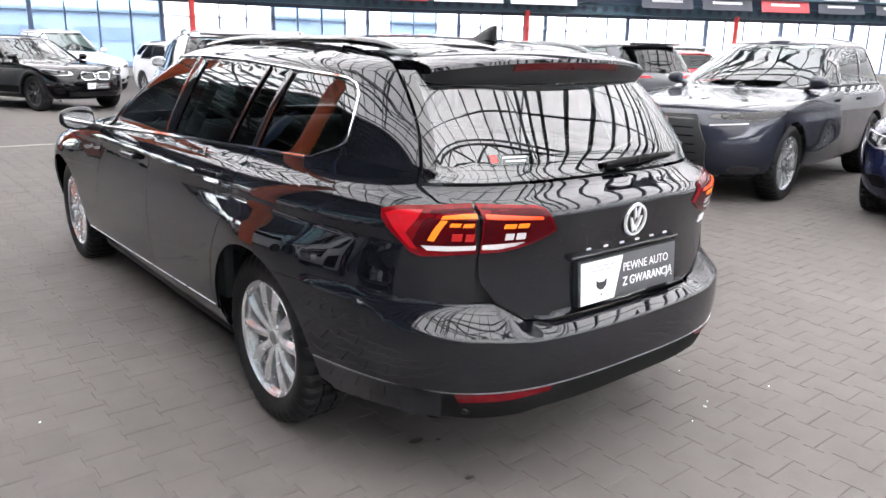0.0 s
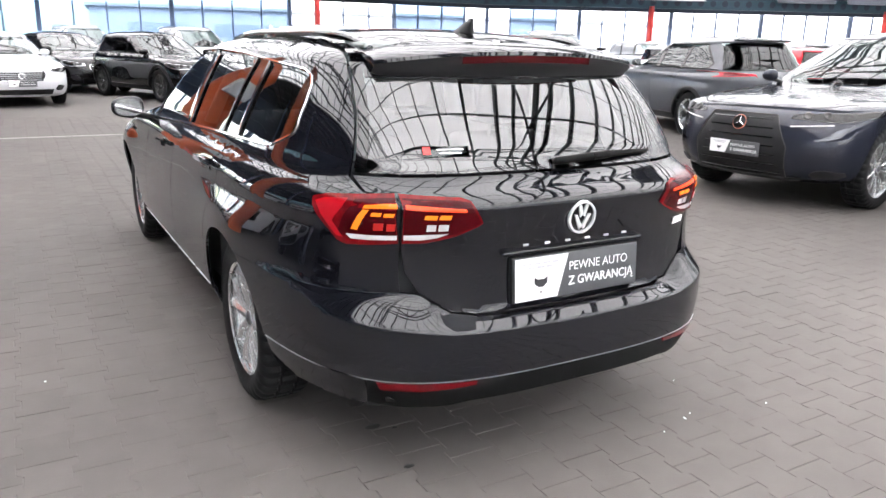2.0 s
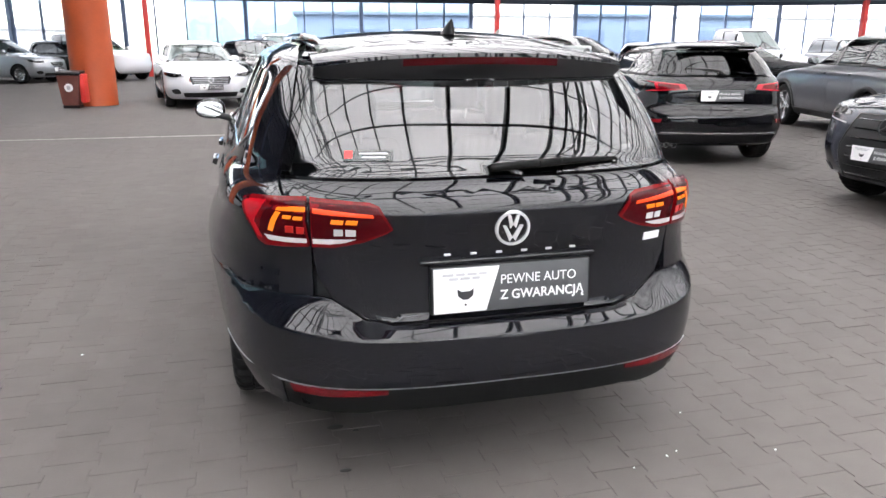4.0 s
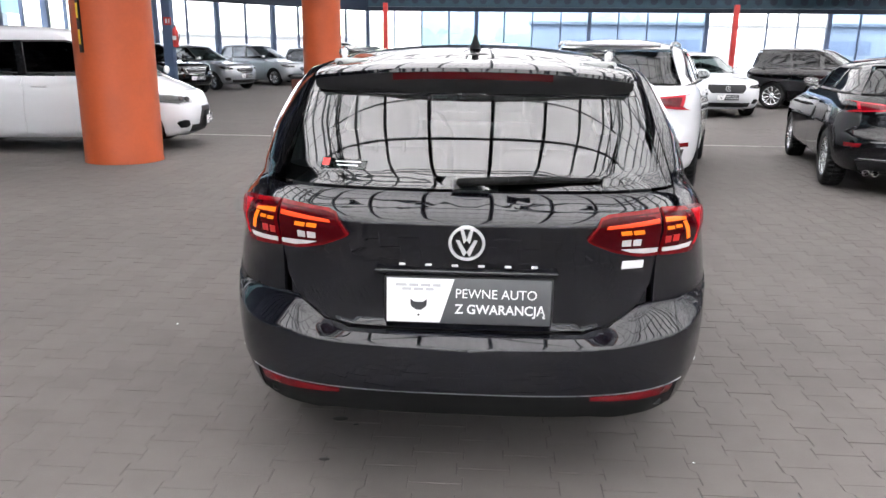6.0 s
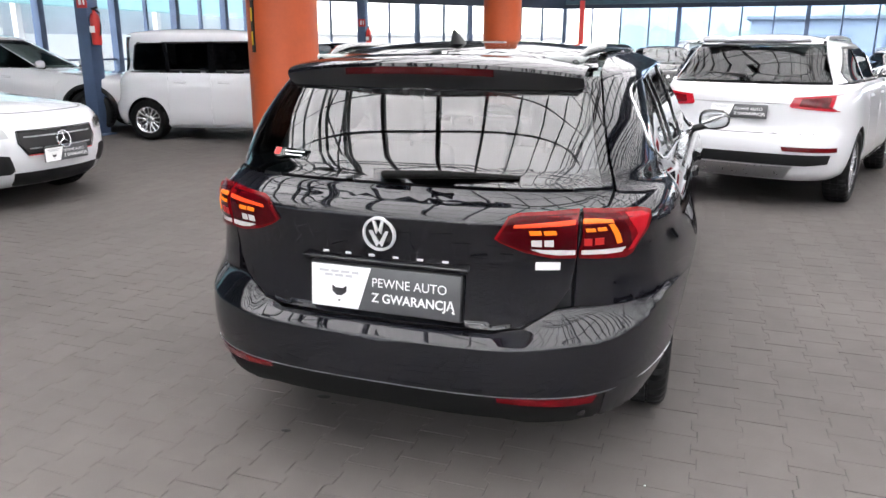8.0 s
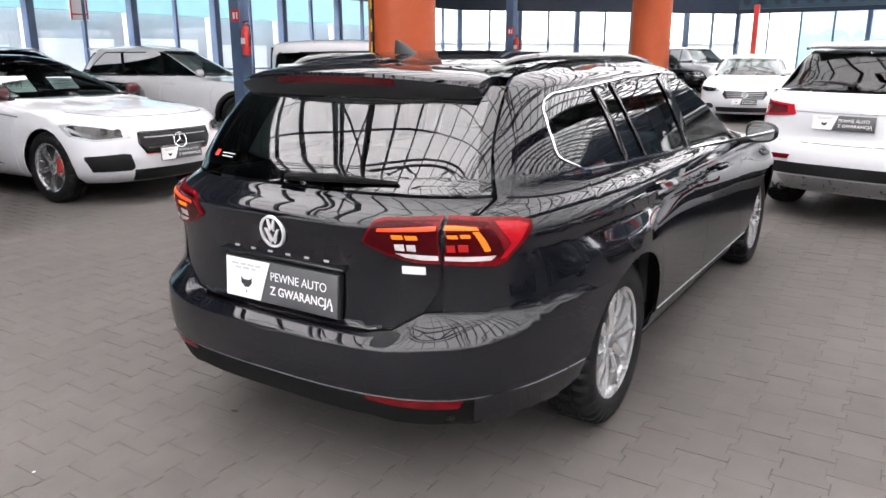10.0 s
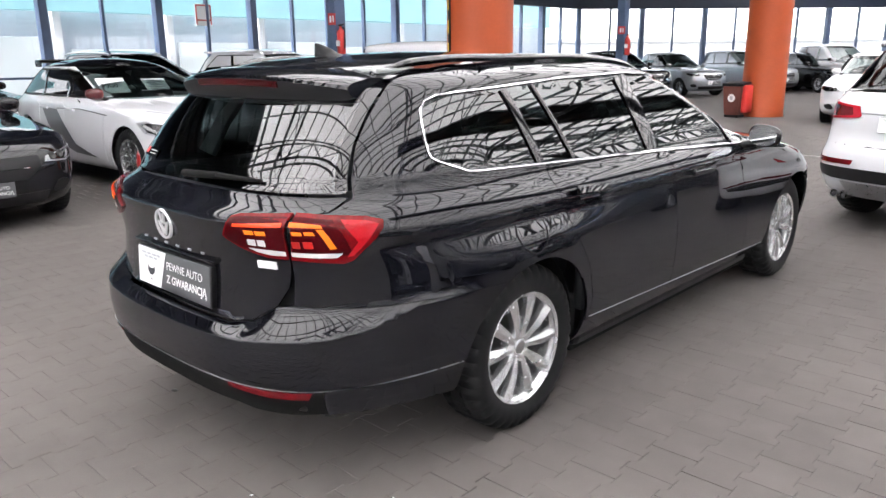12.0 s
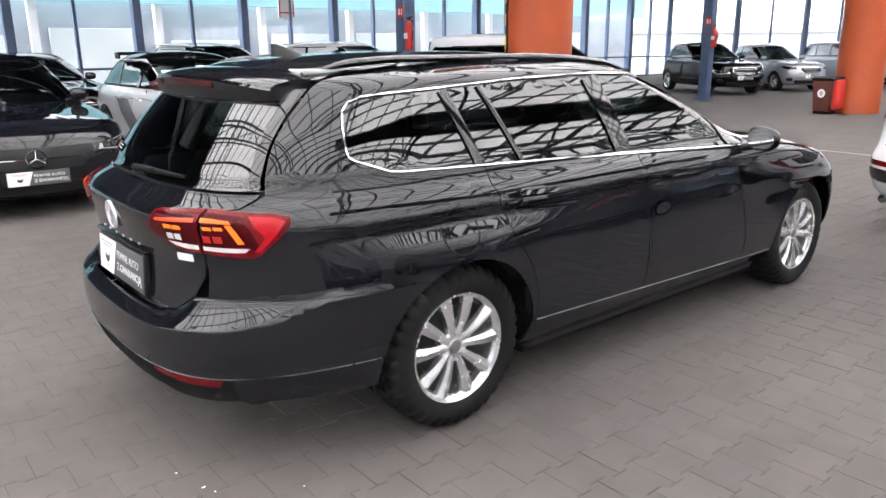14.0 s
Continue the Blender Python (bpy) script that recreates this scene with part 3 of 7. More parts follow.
        lathe(bm, [(0.15, 0.004), (rim_r - 0.028, 0.004), (rim_r - 0.03, -0.05), (0.001, -0.05)], 40)
        me = bpy.data.meshes.new("wheel")
        bmesh.ops.recalc_face_normals(bm, faces=bm.faces[:])
        bm.to_mesh(me), bm.free()
        me.materials.append(STEEL), me.shade_smooth(), me.set_sharp_from_angle(angle=radians(30))
        ms["wheel"] = me
        bm = bmesh.new()
        lathe(bm, [(0.001, h * 0.66), (0.024, h * 0.66), (0.029, h * 0.63), (0.03, h * 0.5)], 28)
        for i in range(5):
            a = 2 * math.pi * (i + 0.5) / 5 + math.pi / 2
            lathe(bm, [(0.001, h * 0.56), (0.006, h * 0.56), (0.008, h * 0.5)], 8, Matrix.Translation((0.047 * math.cos(a), 0.047 * math.sin(a), 0.004)))
        me = bpy.data.meshes.new("hub_cap")
        bmesh.ops.recalc_face_normals(bm, faces=bm.faces[:])
        bm.to_mesh(me), bm.free()
        me.materials.append(SATIN), me.shade_smooth(), me.set_sharp_from_angle(angle=radians(30))
        ms["hub_cap"] = me
        _wheel_cache[key] = ms
    ms = _wheel_cache[key]
    w = new(name, ms["wheel"])
    w.parent = parent
    w.matrix_local = Matrix.Translation(at) @ Matrix.Rotation(radians(90 * side), 4, "Y") @ Matrix.Rotation(random.uniform(0, 6.28), 4, "Z")
    for k, lab in (("tyre", "black rubber tyre"), ("rim", "silver alloy rim"), ("hub_cap", "")):
        if k == "hub_cap" and not cap:
            continue
        o = new(k, ms[k])
        o.parent = w
        if lab:
            tagged(o, lab)
    return w


# ---- cars ----
def stand(name, x, y, fx, fy, label, group="parked cars"):
    """The empty at the middle of a car's rear axle, on the floor, that points along (fx, fy)."""
    root = new(name)
    root.empty_display_size = 0.3
    root.matrix_world = Matrix.Translation((x, y, 0)) @ Matrix.Rotation(math.atan2(-fx, fy), 4, "Z")
    return tagged(root, label, "car", group, "thing")


LINE_1, LINE_2 = letters("PEWNE AUTO", 0.026, PLATE_WHITE), letters("Z GWARANCJĄ", 0.026, PLATE_WHITE, bold=0.0006)


def dealer_plate(parent, m, w=0.50, h=0.135):
    """A dealer's plate: a white field with an emblem, a slanted edge, and two lines of words on grey. It faces -y."""
    bm = bmesh.new()
    box(bm, (w, 0.012, h), m, 0.004)
    pl = part("plate", bm, PLATE_GREY, parent, "grey and white dealer plate", smooth=True)
    up = m @ Matrix.Translation((0, -0.0065, 0)) @ Matrix.Rotation(radians(90), 4, "X")
    bm = bmesh.new()
    prism(bm, [(-w / 2 + 0.003, -h / 2 + 0.003), (-w * 0.17, -h / 2 + 0.003), (-w * 0.085, h / 2 - 0.003), (-w / 2 + 0.003, h / 2 - 0.003)], 0.002, up)
    part("plate_field", bm, PLATE_WHITE, pl, "white field of the plate")
    bm = bmesh.new()
    top = up @ Matrix.Translation((0, 0, 0.002))
    k = h / 0.135
    ex, ey = -w * 0.30, -0.012 * k
    prism(bm, [(ex + a * k, ey + b * k) for a, b in ((-0.024, 0.016), (-0.012, 0.008), (0.012, 0.008), (0.024, 0.016), (0.023, -0.004), (0.008, -0.016), (-0.008, -0.016), (-0.023, -0.004))], 0.0012, top)
    prism(bm, [(ex - 0.003, ey - 0.034 * k), (ex + 0.003, ey - 0.034 * k), (ex + 0.003, ey - 0.028 * k), (ex - 0.003, ey - 0.028 * k)], 0.0012, top)
    part("plate_emblem", bm, INK, pl, "small dark emblem")
    bm = bmesh.new()
    for j, (y, n, x0) in enumerate(((0.046, 4, -w / 2 + 0.03), (0.034, 3, -w / 2 + 0.05))):
        x = x0
        for i in range(n):
            ww = (0.034, 0.028, 0.03, 0.024)[(i + j) % 4] * w / 0.5
            prism(bm, [(x, y * k - 0.004 * k), (x + ww, y * k - 0.004 * k), (x + ww, y * k + 0.004 * k), (x, y * k + 0.004 * k)], 0.0012, top)
            x += ww + 0.007
    part("plate_small_print", bm, INK_PALE, pl)
    for me, dz in ((LINE_1, 0.010), (LINE_2, -0.036)):
        o = new("plate_lettering", me)
        o.parent = pl
        o.matrix_local = m @ Matrix.Translation((-w * 0.08, -0.0075, dz * k)) @ Matrix.Diagonal((w / 0.5 * 1.07, 1, 1.08 * k, 1))
    return pl


def seats(parent, hw, y_front, y_back, z, back_h, mat_=None):
    """Two front seats and a rear bench, with headrests."""
    for nm, xs, y in (("front_seat", (-0.37, 0.37), y_front), ("rear_seat", (-0.36, 0.36), y_back)):
        for x in xs:
            bm = bmesh.new()
            box(bm, (0.50, 0.50, 0.16), pose(x, y + 0.2, z), 0.05, 3)
            box(bm, (0.48, 0.13, back_h), pose(x, y - 0.10, z + back_h / 2, 12), 0.05, 3)
            box(bm, (0.25, 0.10, 0.17), pose(x, y - 0.20, z + back_h + 0.12, 8), 0.045, 3)
            rod(bm, (x - 0.06, y - 0.18, z + back_h - 0.05), (x - 0.06, y - 0.19, z + back_h + 0.08), 0.008)
            rod(bm, (x + 0.06, y - 0.18, z + back_h - 0.05), (x + 0.06, y - 0.19, z + back_h + 0.08), 0.008)
            part(nm, bm, mat_ or SEAT, parent, smooth=True)


def cabin(parent, hw, y0, y1, z0, zb, yc):
    bm = bmesh.new()
    box(bm, (2 * (hw - 0.24), y1 - y0, 0.12), pose(0, (y0 + y1) / 2, z0 + 0.06), 0.03)
    box(bm, (2 * (hw - 0.12), 0.42, 0.34), pose(0, yc - 0.28, zb - 0.20), 0.08, 3)
    part("floor_pan", bm, TRIM, parent, smooth=True)
    bm = bmesh.new()
    lathe(bm, [(0.185 + 0.015 * math.cos(a), 0.015 * math.sin(a)) for a in (2 * math.pi * i / 8 for i in range(8))], 32, pose(-0.37, yc - 0.60, zb - 0.09, 68), closed=True)
    rod(bm, (-0.53, yc - 0.60, zb - 0.09), (-0.21, yc - 0.60, zb - 0.09), 0.02)
    part("steering_wheel", bm, TRIM, parent, smooth=True)


def mirror(sh, parent, y, z, paint_, size=1.0):
    for sd in (1, -1):
        x = float(sh.raw(*sh.Y(y, z))[0])
        bm = bmesh.new()
        g = bmesh.ops.create_uvsphere(bm, u_segments=20, v_segments=12, radius=1)["verts"]
        for v in g:
            v.co.y = v.co.y * (0.75 if v.co.y > 0 else 0.30)
            v.co.x = math.copysign(abs(v.co.x) ** 0.8, v.co.x)
            v.co.z = math.copysign(abs(v.co.z) ** 0.75, v.co.z) * (1 - 0.12 * v.co.x)
        bmesh.ops.transform(bm, matrix=Matrix.Translation((sd * (x + 0.145 * size), y + 0.02, z + 0.075 * size)) @ Matrix.Rotation(radians(-10 * sd), 4, "Z") @ Matrix.Diagonal((0.118 * size * sd, 0.10 * size, 0.078 * size, 1)), verts=g)
        ob = part("mirror_housing", bm, paint_, parent, smooth=True, sharp=80)
        bm = bmesh.new()
        rod(bm, (sd * (x - 0.02), y + 0.03, z - 0.005), (sd * (x + 0.11 * size), y + 0.025, z + 0.025), 0.022, 10)
        part("mirror_foot", bm, BLACK, ob, smooth=True)
        bm = bmesh.new()
        g = bmesh.ops.create_circle(bm, cap_ends=True, segments=24, radius=1)["verts"]
        for v in g:
            v.co.x = math.copysign(abs(v.co.x) ** 0.8, v.co.x)
            v.co.y = math.copysign(abs(v.co.y) ** 0.75, v.co.y)
        bmesh.ops.transform(bm, matrix=Matrix.Translation((sd * (x + 0.145 * size), y - 0.0125 * size, z + 0.075 * size)) @ Matrix.Rotation(radians(-10 * sd), 4, "Z") @ Matrix.Rotation(radians(90), 4, "X") @ Matrix.Diagonal((0.098 * size, 0.062 * size, 1, 1)), verts=g)
        part("mirror_glass", bm, CHROME, ob, "mirror glass")


def arch_liners(parent, ys, zc, r, x0, x1):
    for y in ys:
        for sd in (1, -1):
            bm = bmesh.new()
            m = pose(sd * x0, y, zc) @ Matrix.Rotation(radians(90 * sd), 4, "Y")
            pts = []
            for i in range(25):
                a = radians(-12 + 204 * i / 24)
                p = Vector((0, r * math.cos(a), r * math.sin(a)))
                pts.append([bm.verts.new(Vector((sd * x, y + p.y, zc + p.z))) for x in (x0, x1)])
            for p, q in zip(pts, pts[1:]):
                bm.faces.new((p[0], p[1], q[1], q[0]))
            bm.faces.new([p[0] for p in pts])
            part("arch_liner", bm, LINER, parent, smooth=True)


def plain_rows(H, hw, ro, wb, fo, gc, zb, zn, yc, yw, yr):
    Rb, Fb, zt = -ro, wb + fo, H - 0.10
    mid = zn + 0.06 + (zb - 0.03 - zn - 0.06) * 0.6
    w = [(gc - 0.03, Rb + 0.20, Fb - 0.25, 0.82), (gc + 0.03, Rb + 0.08, Fb - 0.10, 0.94), (gc + 0.14, Rb + 0.02, Fb - 0.03, 0.985), (gc + 0.27, Rb, Fb, 1.0), (gc + 0.36, Rb + 0.01, Fb - 0.005, 1.0), (gc + 0.43, Rb + 0.06, Fb - 0.02, 1.0), (zn, Rb + 0.075, Fb - 0.09, 0.992), (zn + 0.06, Rb + 0.075, Fb - 0.22, 0.985), (mid, Rb + 0.085, Fb - 0.22 + (yc - Fb + 0.22) * 0.55, 0.965), (zb - 0.03, Rb + 0.12, yc, 0.93), (zb + 0.03, Rb + 0.17, yc - 0.10, 0.885)]
    t = 0.70
    w += [(zb + 0.03 + (zt - zb - 0.03) * t, Rb + 0.17 + (yr - Rb - 0.17) * t * 0.92, yc - 0.10 + (yw - yc + 0.10) * t, 0.775), (zt, yr, yw, 0.70), (zt + 0.04, yr + 0.06, yw - 0.10, 0.61)]
    return [(z, R, F, s * hw, 0.9, 0.65 if z < zb - 0.05 else 0.32) for z, R, F, s in w]


def plain_car(name, at, fwd, label, paint_, H=1.55, hw=0.91, ro=0.85, wb=2.65, fo=0.88, gc=0.22, zb=1.02, zn=0.78, cowl=0.62, rake=0.85, roof_back=0.30, wheel_r=0.34, clad=None, rails=False, style="ten", rim_mat=None, front=None, back=None, plate=None, cabin_parts=True, dlo=None, roof_mat=None, mirror_mat=None, door_c=0.36, side_glass=None, rear_glass=None):
    """A parked car cut from a shell of those measures, with panels, glass, lamps and wheels."""
    root = stand(name, *at, *fwd, label)
    yc, yw, yr = wb - cowl, wb - cowl - rake, -ro + roof_back
    sh = Shell(plain_rows(H, hw, ro, wb, fo, gc, zb, zn, yc, yw, yr), 0.06)
    zt, ra, rw = H - 0.10, wheel_r + 0.045, wheel_r - 0.008
    st = (0.08, 0.03, 0.08, 0.07)
    cut = math.sqrt(ra**2 - (rw - gc) ** 2)
    turn = math.degrees(math.asin((rw - gc) / ra))
    yC, yB, yA = door_c * wb * 0.45, wb * 0.43, wb - 0.52
    xg0, xg1 = hw * 0.78, hw * 0.62
    over = lambda cy: arc(cy, rw, ra, 180 + turn, -turn, 20)
    g = 0.003
    skin(sh, "rear_body", [[(-1, gc)] + sh.line("y", [(-ro + 0.25, gc), (-cut, gc)], 8) + sh.line("y", over(0), 1) + sh.line("y", [(cut, gc), (yC - g, gc), (yC - g, zb)]) + [(-1, zb)]], paint_, root, step=st)
    skin(sh, "rear_door", [sh.line("y", [(yC + g, gc), (yB - g, gc), (yB - g, zb), (yC + g, zb), (yC + g, gc)])], paint_, root, step=st)
    skin(sh, "front_door", [sh.line("y", [(yB + g, gc), (yA - g, gc), (yA - g, zb), (yB + g, zb), (yB + g, gc)])], paint_, root, step=st)
    skin(sh, "front_body", [sh.line("y", [(yA + g, zb), (yA + g, gc), (wb - cut, gc)]) + sh.line("y", over(wb), 1) + sh.line("y", [(wb + cut, gc), (wb + fo - 0.3, gc)]) + [(2, gc), (2, zb)]], paint_, root, step=st)
    # glasshouse
    d = dlo or [(-0.30, zb + 0.02), (-0.36, zb + 0.10), (-0.05, zt - 0.03), (yw - 0.15, zt - 0.025), (yw + 0.25, zt - 0.10), (yc - 0.16, zb + 0.02)]
    frame_in = sh.line("y", d[::-1], 4)
    skin(sh, "roof_frame", [sh.line("x", [(xg0, zb), (xg1, zt)], 5) + sh.line("n", [(xg1 * 0.98, zt), (hw * 0.80, zb)], 5) + frame_in], paint_, root, step=st)
    skin(sh, "roof", [[(-1, zt), (2, zt), (2, sh.top + 0.97), (-1, sh.top + 0.97)]], roof_mat or paint_, root, step=(0.1, 0.05, 0.1, 0.05))
    skin(sh, "rear_window", [[(-1, zb + 0.02)] + sh.line("x", [(xg0 - 0.012, zb + 0.02), (xg1 - 0.012, zt - 0.03)], 4) + [(-1, zt - 0.03)]], rear_glass or GLASS_FAR, root, 0.002, 0.005, st)
    skin(sh, "windscreen", [[(2, zt - 0.01)] + sh.line("n", [(xg1 * 0.98 - 0.012, zt - 0.01), (hw * 0.80 - 0.012, zb - 0.02)], 4) + [(2, zb - 0.02)]], GLASS_CLEAR, root, 0.002, 0.005, st)
    skin(sh, "side_window", [inset(sh.line("y", d, 4), 0.006)], side_glass or GLASS_SIDE, root, -0.004, 0.005, st)
    band(sh, "window_trim", sh.line("y", d + [d[0]], 4), 0.012, BLACK, root, 0.003)
    for y, tilt, wd in ((yB, -0.06, 0.055), (yC - 0.02, -0.10, 0.03)):
        band(sh, "pillar_cover", sh.line("y", [(y, zb + 0.01), (y + tilt, min(zt - 0.02, max(q[1] for q in d) - 0.008))], 6), wd, GLOSS_BLACK, root, 0.003)
    # lower trim, arches
    if clad:
        for cy in (0, wb):
            band(sh, "arch_trim", sh.line("y", arc(cy, rw, ra + 0.028, 200, -20, 24), 1), 0.034, clad, root, 0.012, 0.02)
        band(sh, "sill_trim", sh.line("y", [(cut + 0.05, gc + 0.05), (wb - cut - 0.05, gc + 0.05)], 20), 0.055, clad, root, 0.010, 0.02)
    arch_liners(root, (0, wb), rw, ra + 0.012, hw - 0.36, hw - 0.09)
    bm = bmesh.new()
    box(bm, (2 * (hw - 0.36), ro + wb + fo - 0.45, zb - gc - 0.28), pose(0, (wb + fo - ro) / 2, (zb + gc) / 2 - 0.10), 0.05)
    box(bm, (2 * (hw - 0.2), 0.22, 0.2), pose(0, -ro + 0.42, gc + 0.12), 0.03)
    box(bm, (2 * (hw - 0.14), wb - 2 * ra - 0.1, 0.3), pose(0, wb / 2, gc + 0.14), 0.03)
    part("chassis", bm, BLACK, root)
    if cabin_parts:
        seats(root, hw, wb * 0.43, wb * 0.12, gc + 0.32, 0.50 + (H - 1.45) * 0.5)
    mirror(sh, root, yc - 0.16, zb - 0.01, mirror_mat or paint_, 0.84)
    for cy, nm in ((0, "rear_wheel"), (wb, "front_wheel")):
        for sd in (1, -1):
            wheel(root, nm, (sd * (hw - 0.125), cy, wheel_r), sd, wheel_r, wheel_r - 0.105, 0.225, style, rim_mat)
    if rails:
        for sd in (1, -1):
            bm = bmesh.new()
            ys = np.linspace(yr + 0.1, yw - 0.15, 12)
            pts = [(sd * (hw * 0.62), y, H - 0.066 + (0.030 if 0 < i < 11 else 0.0) - 0.02 * ((i - 5.5) / 5.5) ** 2) for i, y in enumerate(ys)]
            tube(bm, pts, 0.016)
            part("roof_rail", bm, SATIN, root, smooth=True)
    for y in (yB + 0.12, yC + 0.10):
        band(sh, "door_handle", sh.line("y", [(y, zb - 0.13), (y + 0.19, zb - 0.135)], 4), 0.014, paint_, root, 0.030, 0.03)
    if back:
        back(sh, root, dict(hw=hw, zb=zb, zt=zt, gc=gc, ro=ro, H=H, paint=paint_))
    if front:
        front(sh, root, dict(hw=hw, zb=zb, zn=zn, gc=gc, wb=wb, fo=fo, H=H, paint=paint_))
    if plate:
        for where in plate:
            if where == "back":
                z = gc + 0.43 + (zb - gc - 0.43) * 0.42
                dealer_plate(root, pose(0, float(sh.raw(-1, z)[1]) - 0.02, z, -6), 0.5, 0.125)
            else:
                z = gc + {"people_carrier": 0.20, "coupe_dark": 0.205}.get(name, 0.27)
                dealer_plate(root, pose(0, float(sh.raw(2, z)[1]) + 0.02, z, 0, 0, 180), 0.5, 0.125)
    return root


def back_lamps(inner, outer, z0, z1, wrap, lens=None, bumper=None, strip=None, skid=None, reflector=(0.46, 0.90), crease=False):
    """Rear lamps between those widths and heights, reaching wrap metres round the corner, with the bumper's inserts."""

    def build(sh, root, c):
        hw, gc = c["hw"], c["gc"]
        y0 = -c["ro"] + wrap
        poly = sh.line("x", [(hw * inner, (z0 + z1) / 2 - 0.03), (hw * inner + 0.03, z1 - 0.03), (hw * outer, z1)], 4) + sh.line("y", [(y0, z1 - 0.01), (y0 - 0.05, z0 + 0.03)], 3) + sh.line("x", [(hw * outer, z0), (hw * inner + 0.02, z0 + 0.03)], 3)
        skin(sh, "tail_lamp", [poly], lens or RED_BRIGHT, root, 0.008, 0.012, (0.06, 0.03, 0.08, 0.05), label="red tail lamp")
        skin(sh, "tail_lamp_core", [shrunk(poly, 0.70)], RED_LENS, root, 0.0095, 0.002, (0.06, 0.03, 0.08, 0.05), label="dark red inner lens")
        if not skid:
            skin(sh, "rear_bumper_insert", [[(-1, gc + 0.04)] + sh.line("x", [(hw * 0.72, gc + 0.04), (hw * 0.78, gc + 0.14)], 4) + [(-1, gc + 0.14)]], bumper or BLACK, root, 0.006, 0.01, (0.06, 0.03, 0.08, 0.05), label="black bumper insert")
        skin(sh, "rear_reflector", [sh.line("x", [(hw * reflector[0], gc + 0.275), (hw * reflector[1], gc + 0.272), (hw * reflector[1], gc + 0.313), (hw * (reflector[0] - 0.02), gc + 0.316)], 4)], RED_LENS, root, 0.006, 0.01, (0.06, 0.03, 0.08, 0.05), label="red reflector")
        band(sh, "tailgate_gap", sh.line("x", [(0, gc + 0.42), (hw * 0.70, gc + 0.43)], 6), 0.004, LINER, root, 0.001, 0.002)
        if crease:
            band(sh, "tailgate_crease", sh.line("x", [(0, (z0 + z1) / 2 - 0.012), (hw * inner, (z0 + z1) / 2 - 0.008)], 6), 0.005, SATIN, root, 0.002, 0.004)
        bm = bmesh.new()
        box(bm, (2 * hw * 0.52, 0.12, 0.03), pose(0, float(sh.raw(-1, c["zt"])[1]) - 0.02, c["zt"] + 0.03, -8), 0.012)
        part("roof_spoiler", bm, c["paint"], root, smooth=True)
        bm = bmesh.new()
        y = float(sh.raw(-1, c["zb"] + 0.08)[1]) - 0.02
        tube(bm, [(0.0, y, c["zb"] + 0.06), (-0.12, y + 0.01, c["zb"] + 0.08), (-0.38, y + 0.05, c["zb"] + 0.09)], [0.016, 0.012, 0.006])
        part("rear_wiper", bm, BLACK, root, smooth=True)
        if skid:
            skin(sh, "bumper_band", [[(-1, gc + 0.15)] + sh.line("x", [(hw * 0.66, gc + 0.15), (hw * 0.84, gc + 0.17), (hw * 0.86, gc + 0.25), (0.0, gc + 0.25)], 4)], BLACK, root, 0.006, 0.01, (0.06, 0.03, 0.08, 0.05), label="black bumper band")
            skin(sh, "skid_plate", [[(-1, gc + 0.03)] + sh.line("x", [(hw * 0.48, gc + 0.03), (hw * 0.56, gc + 0.14), (0.0, gc + 0.14)], 4)], skid, root, 0.010, 0.01, (0.06, 0.03, 0.08, 0.05), label="silver skid plate")
        if strip:
            band(sh, "bumper_strip", sh.line("x", [(0, gc + 0.155), (hw * 0.75, gc + 0.16)], 10), 0.007, strip, root, 0.008)
        for sd in (-1,):
            for dx in (0, 0.09):
                bm = bmesh.new()
                lathe(bm, [(0.03, 0.0), (0.036, 0.0), (0.036, -0.10), (0.028, -0.10), (0.028, -0.01)], 20, pose(sd * (hw * 0.55 + dx), -c["ro"] + 0.12, gc + 0.01, 90))
                part("exhaust_pipe", bm, CHROME, root, smooth=True)

    return build


